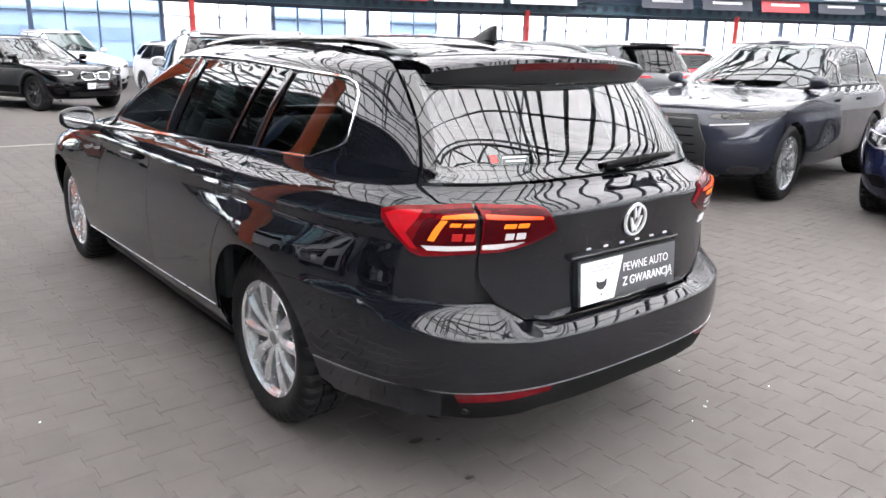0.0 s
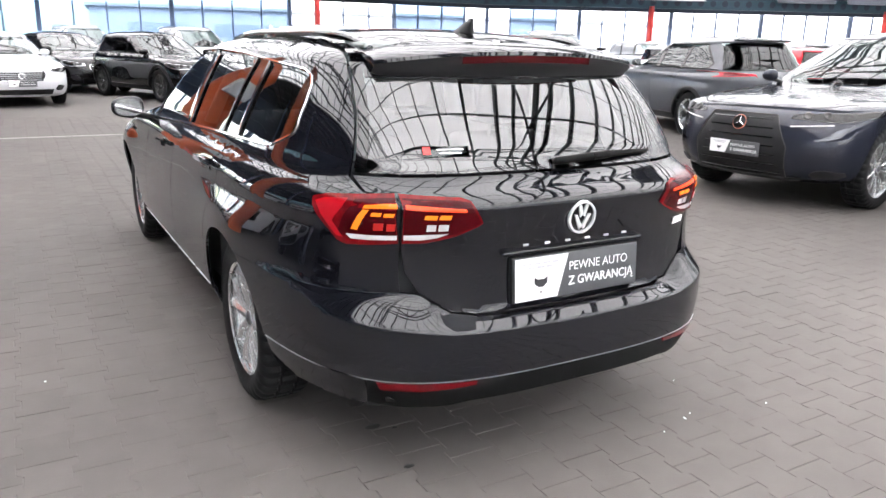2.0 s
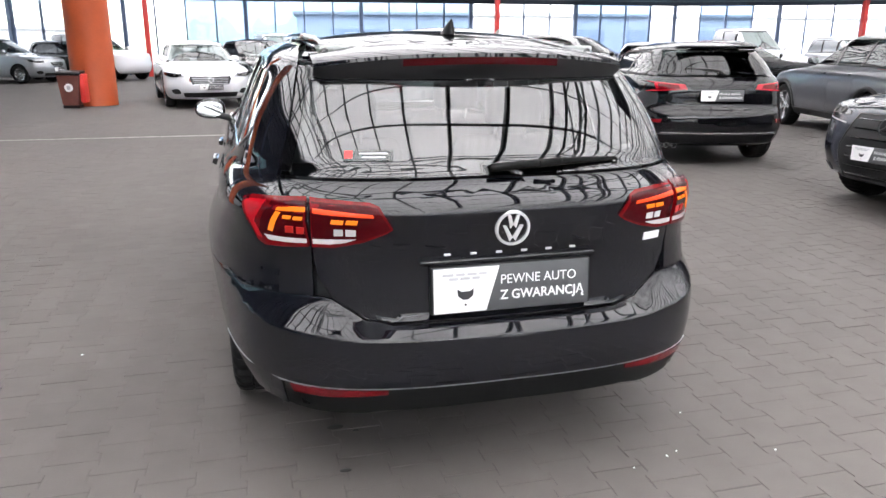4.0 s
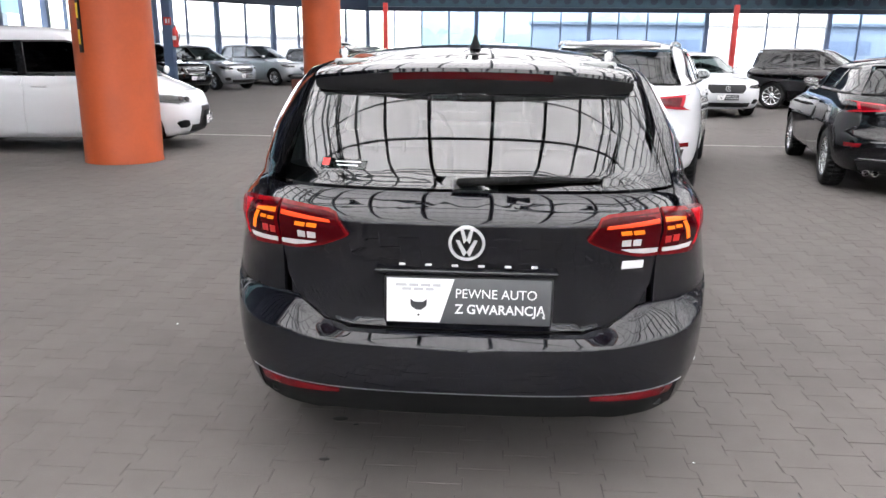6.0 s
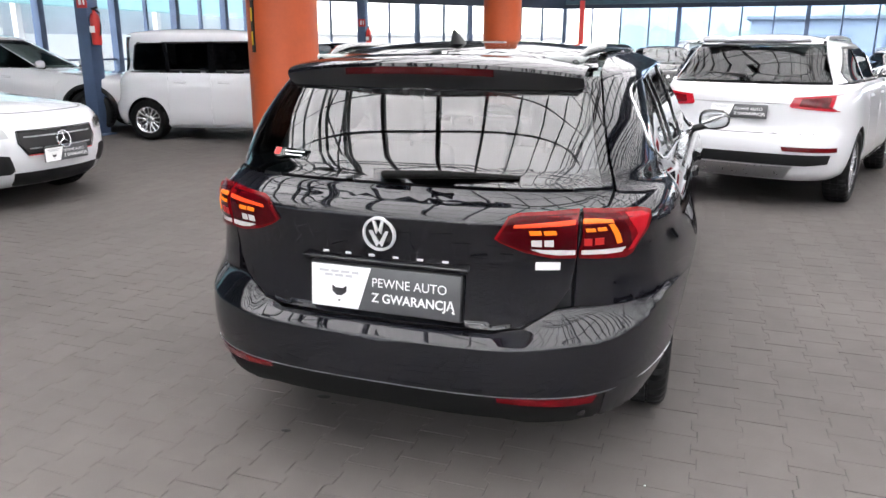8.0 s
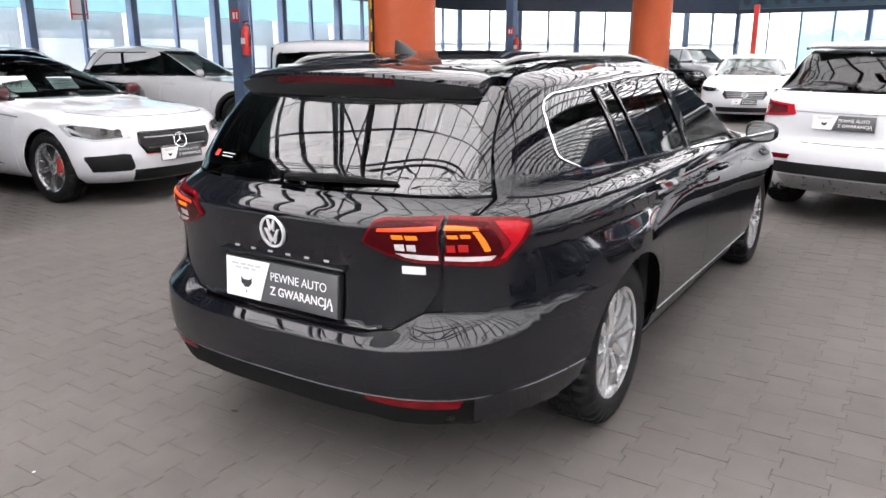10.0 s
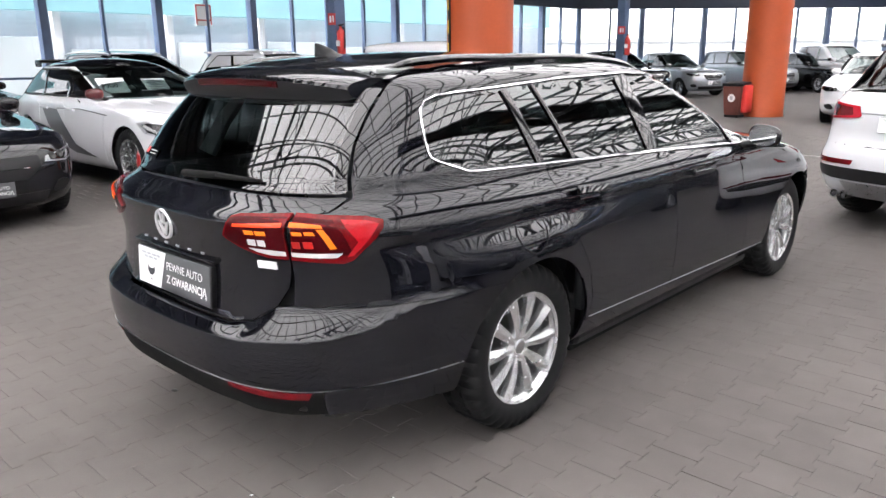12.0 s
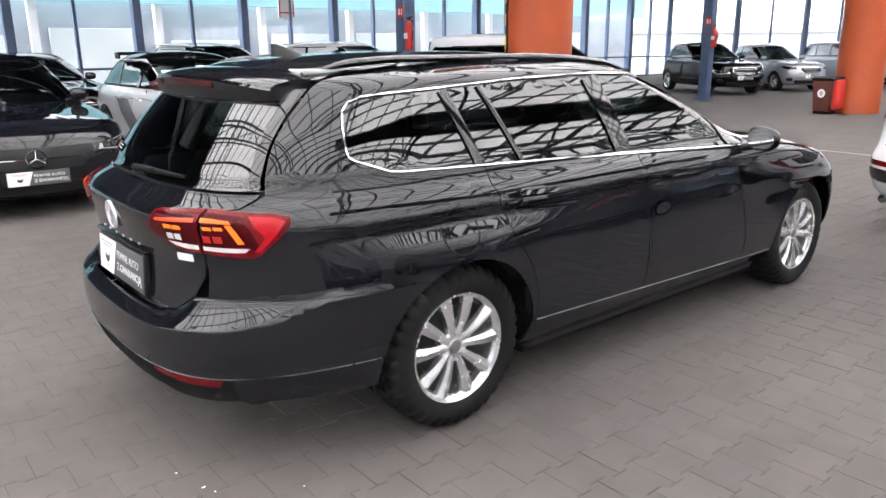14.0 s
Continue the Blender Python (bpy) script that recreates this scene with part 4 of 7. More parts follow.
def front_face(lamp, grille, mesh_mat=None, rim=None, intake=None, chrome_lamp=True, bars=6, fogs=True, kidneys=False, bar_mat=None, badge=0.058, fog=(0.66, 0.86, 0.12, 0.23), badge_at=0.5, rim_w=0.010, slim=False):
    """A nose: lamp = (inner x, outer wrap y, low z, high z), grille = (half width top, half width bottom, low z, high z)."""

    def build(sh, root, c):
        hw, gc, fb = c["hw"], c["gc"], c["wb"] + c["fo"]
        st = (0.06, 0.03, 0.06, 0.05)
        xi, wrap, z0, z1 = lamp
        yb = fb - wrap
        poly = sh.line("n", [(hw * xi, z0 + 0.02), (hw * xi + 0.02, z0 + (z1 - z0) * 0.55), (hw * 0.86, z1 - 0.015)], 4) + sh.line("y", [(yb + 0.1, z1), (yb, z1 - 0.02), (yb + 0.12, z0 + 0.05)], 3) + sh.line("n", [(hw * 0.84, z0), (hw * xi, z0 + 0.02)], 3)
        skin(sh, "headlamp", [poly], SATIN if chrome_lamp else GLOSS_BLACK, root, 0.004, 0.012, st, label="clear headlamp")
        skin(sh, "headlamp_mask", [shrunk(poly, 0.80)], GLOSS_BLACK if not slim else STEEL, root, 0.0055, 0.002, st)
        if slim:
            band(sh, "daytime_lamp", sh.line("n", [(hw * xi + 0.02, z0 - 0.045), (hw * 0.80, z0 - 0.02)], 6), 0.006, LAMP_WHITE, root, 0.006, label="thin white daytime lamp")
        for u in (0.35, 0.72):
            x = hw * (xi + (0.84 - xi) * u)
            z = z0 + (z1 - z0) * (0.42 + 0.15 * u)
            p, n = sh.at(*sh.N(x, z), 0.004)
            for sd in (1, -1):
                bm = bmesh.new()
                lathe(bm, [(0.001, 0.006), (0.02, 0.006), (0.028, 0.012), (0.034, 0.010), (0.036, 0.0)], 20, Matrix.Translation(Vector(p) * Vector((sd, 1, 1))) @ Vector((n[0] * sd, n[1], n[2])).to_track_quat("Z", "Y").to_matrix().to_4x4())
                part("headlamp_bulb", bm, STEEL, root, smooth=True)
        wt, wo, g0, g1 = grille
        gm = (g0 + g1) / 2
        if kidneys:
            ring = sh.line("n", [(0.035, gm), (0.05, g1 - 0.01), (0.09, g1), (hw * wt - 0.05, g1), (hw * wt, g1 - 0.04), (hw * wt - 0.02, g0 + 0.03), (hw * wt - 0.07, g0), (0.09, g0), (0.05, g0 + 0.015), (0.035, gm)], 3)
            skin(sh, "kidney_grille", [ring], GLOSS_BLACK, root, 0.004, 0.02, st, label="black kidney grille")
            band(sh, "kidney_rim", ring, 0.011, CHROME, root, 0.014)
        half = sh.line("n", [(0.0, g1), (hw * wt, g1)], 6) + sh.line("n", [(hw * wt, g1), (hw * max(wt, wo) * 1.03, gm), (hw * wo, g0)], 3) + sh.line("n", [(hw * wo, g0), (0.0, g0)], 6)
        if not kidneys:
            skin(sh, "grille", [half], mesh_mat or BLACK, root, 0.004, 0.02, st, label="black radiator grille")
        if rim and not kidneys:
            band(sh, "grille_rim", half[:-7] + sh.line("n", [(hw * wo, g0), (0.0, g0)], 6), rim_w, rim, root, 0.010)
        for i in range(0 if kidneys else bars):
            z = g0 + (g1 - g0) * (i + 0.5) / bars
            w = hw * (wo + (wt - wo) * (i + 0.5) / bars) - 0.03
            band(sh, "grille_bar", sh.line("n", [(0.0, z), (w, z)], 8), 0.006, bar_mat or (SATIN if rim else BLACK), root, 0.010, 0.012)
        p, n = sh.at(2.0, g0 + (g1 - g0) * badge_at, 0.014)
        bm = bmesh.new()
        m = Matrix.Translation(Vector(p)) @ Vector((0, n[1], n[2])).to_track_quat("Z", "Y").to_matrix().to_4x4()
        lathe(bm, [(badge * 0.83, 0.0), (badge * 0.86, 0.008), (badge, 0.008), (badge * 1.03, 0.0)], 28, m)
        for k in range(3):
            rod(bm, m @ Vector((0, 0, 0.004)), m @ Vector((badge * 0.9 * math.cos(2.094 * k + 1.571), badge * 0.9 * math.sin(2.094 * k + 1.571), 0.004)), badge * 0.11, 6, badge * 0.03)
        part("badge", bm, CHROME, root, "plain round chrome badge", smooth=True)
        iw, i0, i1 = intake or (0.62, gc + 0.05, gc + 0.15)
        skin(sh, "lower_intake", [sh.line("n", [(0.0, i1), (hw * iw, i1)], 6) + sh.line("n", [(hw * iw * 0.94, i0), (0.0, i0)], 6)], BLACK, root, 0.004, 0.02, st, label="black lower intake")
        if fogs:
            skin(sh, "fog_lamp_recess", [sh.line("n", [(hw * fog[0], gc + fog[2] + 0.03), (hw * (fog[0] + 0.05), gc + fog[3] - 0.01), (hw * (fog[0] + 0.12), gc + fog[3]), (hw * fog[1], gc + fog[3] - 0.02), (hw * fog[1], gc + fog[3] - 0.05), (hw * (fog[1] - 0.06), gc + fog[2]), (hw * (fog[0] + 0.03), gc + fog[2]), (hw * fog[0], gc + fog[2] + 0.03)], 4)], BLACK, root, 0.004, 0.012, st, label="black fog lamp recess")
        band(sh, "bonnet_gap", sh.line("n", [(0.0, c["zn"] + 0.045), (hw * 0.60, c["zn"] + 0.05), (hw * 0.80, c["zn"] + 0.09)], 8), 0.004, LINER, root, 0.001, 0.002)

    return build


# ---- the dark grey estate car ----
def estate_car():
    root = stand("estate_car", 0, 0, 0, 1, "dark grey estate car with roof rails and lit tail lamps", "shown car")
    A = 1.10
    rows = [
        (0.17, -0.77, 3.40, 0.72, A, 0.74), (0.22, -0.88, 3.54, 0.80, A, 0.74), (0.30, -0.950, 3.57, 0.862, A, 0.74), (0.40, -0.980, 3.61, 0.888, A, 0.74), (0.50, -0.990, 3.62, 0.897, A, 0.74),
        (0.565, -0.986, 3.615, 0.900, A, 0.74), (0.60, -0.979, 3.61, 0.900, A, 0.74), (0.65, -0.972, 3.58, 0.899, A, 0.74), (0.72, -0.967, 3.53, 0.894, A, 0.70), (0.75, -0.966, 3.49, 0.890, A, 0.70), (0.82, -0.977, 3.36, 0.879, A, 0.66),
        (0.86, -0.985, 3.24, 0.873, A, 0.7), (0.885, -0.991, 3.10, 0.873, A, 0.7), (0.905, -0.996, 2.98, 0.868, A, 0.7), (0.930, -0.998, 2.85, 0.856, 1.07, 0.7), (0.945, -0.985, 2.72, 0.847, 1.03, 0.65), (1.00, -0.895, 2.26, 0.802, 0.90, 0.4), (1.06, -0.850, 2.10, 0.780, 0.77, 0.34),
        (1.20, -0.734, 1.80, 0.727, 0.62, 0.30), (1.30, -0.640, 1.56, 0.681, 0.61, 0.30), (1.36, -0.574, 1.38, 0.645, 0.66, 0.30), (1.395, -0.505, 1.22, 0.575, A, 0.30), (1.412, -0.44, 1.10, 0.525, A, 0.30),
    ]
    sh = Shell(rows, 0.042, 0.75, 0.8, 0.10)
    # the bumper stands proud below a sloping shoulder that climbs towards the lamps and runs out on the flank
    top_of = pchip([0.0, 0.20, 0.245, 0.275, 0.335, 0.40, 1.0], [0.592, 0.592, 0.598, 0.612, 0.660, 0.666, 0.664])
    crease = pchip([0.0, 0.25, 0.36, 0.50, 0.60, 0.72, 1.0], [0.557, 0.561, 0.572, 0.582, 0.600, 0.655, 0.658])
    proud = pchip([0.0, 0.45, 0.58, 0.72, 0.85, 1.0], [0.064, 0.070, 0.062, 0.030, 0.008, 0.0])

    # behind the plate the shoulder has a narrow bright slope and a flat ledge behind it
    middle = pchip([0.0, 0.19, 0.28, 1.0], [1.0, 1.0, 0.0, 0.0])

    def shoulder(t, z):
        lo, hi = crease(t), top_of(t)
        u = np.clip((z - lo) / np.maximum(hi - lo, 0.004), 0, 1)
        sill = np.where(u < 0.84, 1 - 0.54 * u / 0.84, 0.46 * (1 - u) / 0.16)
        w = middle(t)
        return proud(t) * (w * sill + (1 - w) * (1 - u) ** 1.25)

    sh.ledge = shoulder
    # haunches over the wheels
    haunch = pchip([0.0, 0.30, 0.50, 0.70, 0.76, 0.865, 2.0], [0.0, 0.0, 0.013, 0.029, 0.026, 0.0, 0.0])
    sh.flare = lambda y, z: haunch(z) * (np.exp(-(((y - 0.02) / 0.42) ** 2)) + 0.8 * np.exp(-(((y - 2.80) / 0.36) ** 2)))
    P = PAINT_GREY
    fine = (0.04, 0.012, 0.06, 0.035)
    rw, ra, wb, g = 0.328, 0.375, 2.786, 0.0025
    dlo = [(-0.215, 1.043), (-0.262, 1.048), (-0.388, 1.093), (-0.409, 1.106), (-0.414, 1.126), (-0.404, 1.205), (-0.386, 1.255), (-0.354, 1.284), (-0.298, 1.301), (-0.20, 1.309), (0.0, 1.318), (0.45, 1.340), (0.96, 1.350), (1.25, 1.340), (1.50, 1.295), (1.78, 1.185), (2.00, 1.05), (2.12, 0.955), (2.10, 0.945)]
    belt = [(2.10, 0.945), (1.0, 0.996), (0.15, 1.028), (-0.215, 1.043)]
    z_at = lambda y: 0.945 + (2.10 - y) * 0.0425
    edge = [(0.385, 0.345), (0.40, 0.45), (0.345, 0.60), (0.235, 0.76), (0.185, 0.90), (0.175, 1.025)]
    # quarter panel with the rear pillar, up to the roof
    seam = sh.line("x", [(0.588, 0.672), (0.66, 0.668)], 3) + sh.line("y", [(-0.70, 0.664), (-0.40, 0.660), (-0.178, 0.658)], 6)
    arch_q = sh.line("y", arc(0, rw, ra, 117, 10, 26), 1)
    gate = sh.line("x", [(0.560, 1.372), (0.585, 1.30), (0.625, 1.15), (0.672, 1.0), (0.662, 0.965)], 5) + sh.line("x", [(0.592, 0.955), (0.588, 0.84), (0.588, 0.672)], 4)
    quarter = seam + arch_q + sh.line("y", [(e[0] - g, e[1]) for e in edge], 3) + sh.line("y", [(0.17, 1.02), (-0.21, 1.036)], 8) + sh.line("y", dlo[:11], 3) + sh.line("y", [(0.0, 1.318), (0.0, 1.40)], 4) + [(sh.Y(0.0, 1.412)[0], 1.412), (sh.X(0.50, 1.412)[0], 1.412)] + gate
    skin(sh, "quarter_panel", [quarter], P, root, step=fine)
    rail_top = sh.line("y", dlo[10:18], 5)
    a_post = sh.line("n", [(0.735, 0.955), (0.70, 1.02), (0.60, 1.22), (0.50, 1.395), (0.47, 1.412)], 4)
    skin(sh, "roof_frame", [rail_top + a_post + [(sh.Y(0.0, 1.412)[0], 1.412)] + sh.line("y", [(0.0, 1.40), (0.0, 1.32)], 3)], P, root, step=fine)
    skin(sh, "roof", [[(-1, 1.412), (2, 1.412), (2, 2.40), (-1, 2.40)]], P, root, step=(0.05, 0.03, 0.08, 0.05))
    skin(sh, "roof_rear_edge", [[(-1, 1.36)] + sh.line("x", [(0.555, 1.36), (0.50, 1.412)], 5) + [(-1, 1.412)]], P, root, step=fine)
    # doors, wing, sill
    low = lambda y: 0.345 - (y - 0.38) * 0.030
    skin(sh, "rear_door", [sh.line("y", [(e[0] + g, e[1]) for e in edge[::-1]], 3)[:: 1] + sh.line("y", [(0.39, low(0.39) + 0.012), (1.150, low(1.15) + 0.012), (1.148, 0.6), (1.125, z_at(1.125) - 0.006), (0.178, z_at(0.178) - 0.008)], 6)], P, root, step=fine)
    fd = [(2.075, low(2.08) + 0.012), (2.055, 0.45), (1.985, 0.65), (1.93, 0.85), (1.94, 0.94)]
    skin(sh, "front_door", [sh.line("y", [(1.131, z_at(1.13) - 0.006), (1.154, 0.6), (1.156, low(1.155) + 0.012)] + [(y - g, z) for y, z in fd], 6)], P, root, step=fine)
    skin(sh, "front_wing", [sh.line("y", [(y + g, z) for y, z in fd[::-1]], 4) + sh.line("y", [(2.08, 0.31), (2.44, 0.30)], 3) + sh.line("y", arc(wb, rw, ra, 184, 62, 24), 1) + sh.line("y", [(2.99, 0.66), (3.05, 0.70), (2.98, 0.84)], 4) + sh.line("y", [(2.60, 0.90), (2.15, 0.945)], 5)], P, root, step=fine)
    skin(sh, "bonnet", [sh.line("y", [(1.98, 0.955), (2.18, 0.947), (2.62, 0.905), (3.00, 0.845)], 6) + sh.line("n", [(0.5, 0.80), (0.0, 0.79)], 6) + [(2, 1.0)] + sh.line("n", [(0.0, 1.0), (0.72, 1.0)], 6)], P, root, step=fine)
    skin(sh, "front_bumper", [sh.line("y", arc(wb, rw, ra, 58, -20, 16), 1) + sh.line("y", [(3.15, 0.20), (3.3, 0.20)], 2) + [(2, 0.20), (2, 0.785)] + sh.line("n", [(0.0, 0.785), (0.55, 0.79)], 5) + sh.line("y", [(3.05, 0.69), (3.0, 0.65)], 3)], P, root, step=(0.06, 0.02, 0.06, 0.05))
    skin(sh, "headlamp", [sh.line("y", [(3.052, 0.697), (2.985, 0.840)], 4) + sh.line("n", [(0.60, 0.812), (0.53, 0.797), (0.56, 0.792)], 3)], SATIN, root, -0.002, step=fine, label="clear headlamp")
    skin(sh, "sill", [sh.line("y", [(0.345, 0.19), (2.44, 0.18), (2.44, 0.295), (0.375, 0.35), (0.365, 0.26)], 12)], P, root, -0.006, step=fine)
    band(sh, "sill_strip", sh.line("y", [(0.40, low(0.4) + 0.018), (2.05, low(2.05) + 0.018), (2.40, 0.303)], 20), 0.0016, SATIN, root, 0.003, 0.006, label="thin bright sill strip")
    # windows
    skin(sh, "side_window", [inset(sh.line("y", dlo, 4), 0.004)], GLASS_SIDE, root, -0.006, 0.004, fine, label="tinted side glass")
    band(sh, "window_chrome", sh.line("y", dlo + [dlo[0]], 5), 0.0041, CHROME, root, 0.005, 0.012, label="chrome window surround")
    band(sh, "belt_chrome", sh.line("y", belt, 8), 0.0043, CHROME, root, 0.006, 0.012, label="chrome belt strip")
    inner = lambda a, b, w: band(sh, "pillar_cover", sh.line("y", [a, b], 8), w, GLOSS_BLACK, root, 0.002, 0.010)
    inner((1.045, z_at(1.05) + 0.008), (0.93, 1.338), 0.055)
    inner((0.155, z_at(0.16) + 0.008), (0.06, 1.312), 0.022)
    inner((0.385, z_at(0.38) + 0.008), (0.245, 1.322), 0.011)
    inner((1.90, z_at(1.9) + 0.008), (1.80, 1.165), 0.010)
    skin(sh, "windscreen", [[(2, 1.385), ] + sh.line("n", [(0.0, 1.385), (0.495, 1.385), (0.59, 1.22), (0.685, 1.03)], 4) + [(2, 1.0)]], GLASS_CLEAR, root, 0.0, 0.005, fine)
    gl = [(-1, 1.014)] + sh.line("x", [(0.655, 1.014), (0.612, 1.15), (0.575, 1.29), (0.566, 1.325)], 5) + [(-1, 1.325)]
    skin(sh, "rear_window", [gl], GLASS_REAR, root, 0.001, 0.005, fine, label="tinted rear window")
    skin(sh, "rear_window_border", [sh.line("x", [(0.655, 1.024), (0.618, 1.15), (0.580, 1.29), (0.570, 1.33)], 5) + sh.line("x", [(0.543, 1.33), (0.552, 1.29), (0.590, 1.15), (0.627, 1.03), (0.629, 1.024)], 5)], FRAME_BLACK, root, 0.0022, 0.003, fine, label="black glass border")
    skin(sh, "rear_window_top_border", [[(-1, 1.285)] + sh.line("x", [(0.55, 1.285), (0.545, 1.33)], 5) + [(-1, 1.33)]], GLOSS_BLACK, root, 0.0026, 0.003, fine)
    # tailgate with its recess and plate
    bottom = [(0.0, 0.594), (0.36, 0.594), (0.44, 0.606), (0.535, 0.668), (0.572, 0.73), (0.583, 0.80)]
    skin(sh, "tailgate", [[(-1, 0.594)] + sh.line("x", bottom, 5) + sh.line("x", [(0.583, 0.84), (0.587, 0.955), (0.655, 0.968), (0.662, 1.004)], 4) + [(-1, 1.006)]], P, root, step=(0.04, 0.02, 0.06, 0.025))
    yl = lambda z: float(sh.raw(-1, z)[1])
    dealer_plate(root, pose(0.008, yl(0.69) - 0.010, 0.686, -4), 0.505, 0.143)
    bm = bmesh.new()
    box(bm, (0.517, 0.025, 0.150), pose(0.008, yl(0.69) - 0.001, 0.686, -4), 0.006)
    part("plate_holder", bm, BLACK, root, smooth=True)
    bm = bmesh.new()
    box(bm, (0.56, 0.03, 0.016), pose(0, yl(0.775) + 0.004, 0.774), 0.006, 3)
    part("tailgate_grip", bm, P, root, smooth=True)
    # badge: a ring with two chevrons
    m = Matrix.Translation((0, yl(0.872) - 0.002, 0.872)) @ Matrix.Rotation(radians(90 + 5), 4, "X")
    bm = bmesh.new()
    lathe(bm, [(0.001, 0.002), (0.046, 0.002), (0.052, 0.0)], 40, m)
    badge = part("badge", bm, GLOSS_BLACK, root, "round badge with chrome ring", smooth=True)
    bm = bmesh.new()
    lathe(bm, [(0.0455, 0.0), (0.0465, 0.008), (0.0535, 0.008), (0.0555, 0.0)], 48, m)
    part("badge_ring", bm, BADGE, badge, smooth=True)
    for k, (dy, w, h) in enumerate(((0.030, 0.019, 0.030), (-0.002, 0.032, 0.038))):
        for sg in (-1, 1):
            bm = bmesh.new()
            prism(bm, [(sg * w, dy + 0.012), (sg * (w - 0.010), dy + 0.012), (0.0, dy - h + 0.012), (sg * 0.009, dy - h)], 0.007, m @ Matrix.Translation((0, 0, 0.001)))
            part("badge_stroke", bm, BADGE, badge)
    for i in range(6):
        x = -0.196 + i * 0.0805
        y = float(sh.raw(*sh.X(abs(x), 0.795))[1])
        bm = bmesh.new()
        box(bm, (0.020, 0.004, 0.0075), pose(x, y - 0.002, 0.796), 0.0015)
        part("name_bar", bm, BADGE, root)
    p, n = sh.at(*sh.X(0.508, 0.800), 0.002)
    bm = bmesh.new()
    box(bm, (0.074, 0.004, 0.026), Matrix.Translation(Vector(p)) @ Vector((-n[0], -n[1], -n[2])).to_track_quat("Y", "Z").to_matrix().to_4x4(), 0.0015)
    part("badge_sticker", bm, PLATE_WHITE, root, "small white sticker")
    # bumper
    btop = [(0.0, 0.589), (0.365, 0.589), (0.446, 0.602), (0.540, 0.664), (0.585, 0.6700), (0.66, 0.6662)]
    skin(sh, "rear_bumper", [[(-1, 0.408)] + sh.line("x", [(0.0, 0.408), (0.66, 0.408)], 8) + sh.line("y", [(-0.72, 0.408), (-0.37, 0.405)], 6) + sh.line("y", arc(0, rw, ra, 168, 118, 10), 1) + sh.line("y", [(-0.178, 0.6562), (-0.40, 0.6582), (-0.70, 0.6622)], 6) + sh.line("x", btop[::-1], 5) + [(-1, 0.589)]], P, root, step=(0.04, 0.012, 0.06, 0.015, 0.5545, 0.5575, 0.5615, 0.5665, 0.5715, 0.5765, 0.5815, 0.5845, 0.5872))
    skin(sh, "bumper_skirt", [sh.line("x", [(0.68, 0.303), (0.70, 0.403)], 4) + sh.line("y", [(-0.68, 0.403), (-0.368, 0.398)], 5) + sh.line("y", arc(0, rw, ra, 170, 188, 6), 1) + sh.line("y", [(-0.40, 0.276), (-0.62, 0.296)], 4)], P, root, -0.004, step=fine)
    skin(sh, "bumper_valance", [[(-1, 0.322)] + sh.line("x", [(0.0, 0.322), (0.40, 0.318), (0.47, 0.305), (0.60, 0.302), (0.68, 0.308)], 5) + sh.line("x", [(0.695, 0.402), (0.0, 0.402)], 8)], WIPER, root, -0.006, step=fine, label="black lower valance")
    band(sh, "bumper_strip", sh.line("x", [(0.0, 0.4055), (0.70, 0.4055)], 16) + sh.line("y", [(-0.70, 0.4055), (-0.38, 0.402)], 8), 0.0013, SATIN, root, 0.002, 0.006, label="thin bright bumper strip")
    skin(sh, "rear_reflector", [sh.line("x", [(0.39, 0.386), (0.55, 0.374), (0.66, 0.374), (0.672, 0.399), (0.55, 0.400), (0.39, 0.400), (0.39, 0.386)], 5)], RED_LENS, root, 0.001, 0.006, fine, label="red reflector strip")
    for sd in (1, -1):
        bm = bmesh.new()
        box(bm, (0.22, 0.06, 0.032), pose(sd * 0.53, -0.905, 0.338, 0, 0, sd * 20), 0.012, 3)
        part("exhaust_trim", bm, GLOSS_BLACK, root, smooth=True)
    # tail lamps: outer half on the quarter, inner half on the tailgate
    out = sh.line("x", [(0.591, 0.962), (0.63, 0.960)], 3) + sh.line("y", [(-0.80, 0.957), (-0.70, 0.950), (-0.655, 0.938), (-0.66, 0.915), (-0.745, 0.822), (-0.77, 0.812)], 4) + sh.line("x", [(0.66, 0.818), (0.591, 0.826)], 4)
    inn = sh.line("x", [(0.358, 0.886), (0.395, 0.945), (0.42, 0.953), (0.583, 0.962), (0.583, 0.826), (0.52, 0.828), (0.44, 0.846), (0.375, 0.874)], 4)
    st = (0.03, 0.01, 0.06, 0.03)
    lamp = skin(sh, "tail_lamp_outer", [out], LAMP_RIM, root, 0.010, 0.018, st, label="red tail lamp with amber light bars")
    lamp2 = skin(sh, "tail_lamp_inner", [inn], LAMP_RIM, root, 0.009, 0.016, st, label="red tail lamp on the tailgate")
    skin(sh, "lamp_core", [sh.line("x", [(0.595, 0.952), (0.63, 0.950)], 2) + sh.line("y", [(-0.83, 0.948), (-0.79, 0.944), (-0.745, 0.842)], 3) + sh.line("x", [(0.655, 0.832), (0.595, 0.838)], 2)], RED_DEEP, lamp, 0.0112, 0.002, st)
    skin(sh, "lamp_core", [sh.line("x", [(0.366, 0.888), (0.40, 0.939), (0.43, 0.946), (0.580, 0.952), (0.580, 0.838), (0.52, 0.838), (0.44, 0.855), (0.385, 0.875)], 3)], RED_DEEP, lamp2, 0.0102, 0.002, st)
    skin(sh, "lamp_glow", [sh.line("y", [(-0.770, 0.944), (-0.705, 0.939), (-0.672, 0.929), (-0.745, 0.836), (-0.762, 0.833), (-0.735, 0.88)], 3)], LAMP_GLOW, lamp, 0.0122, 0.002, st, label="glowing red lens")
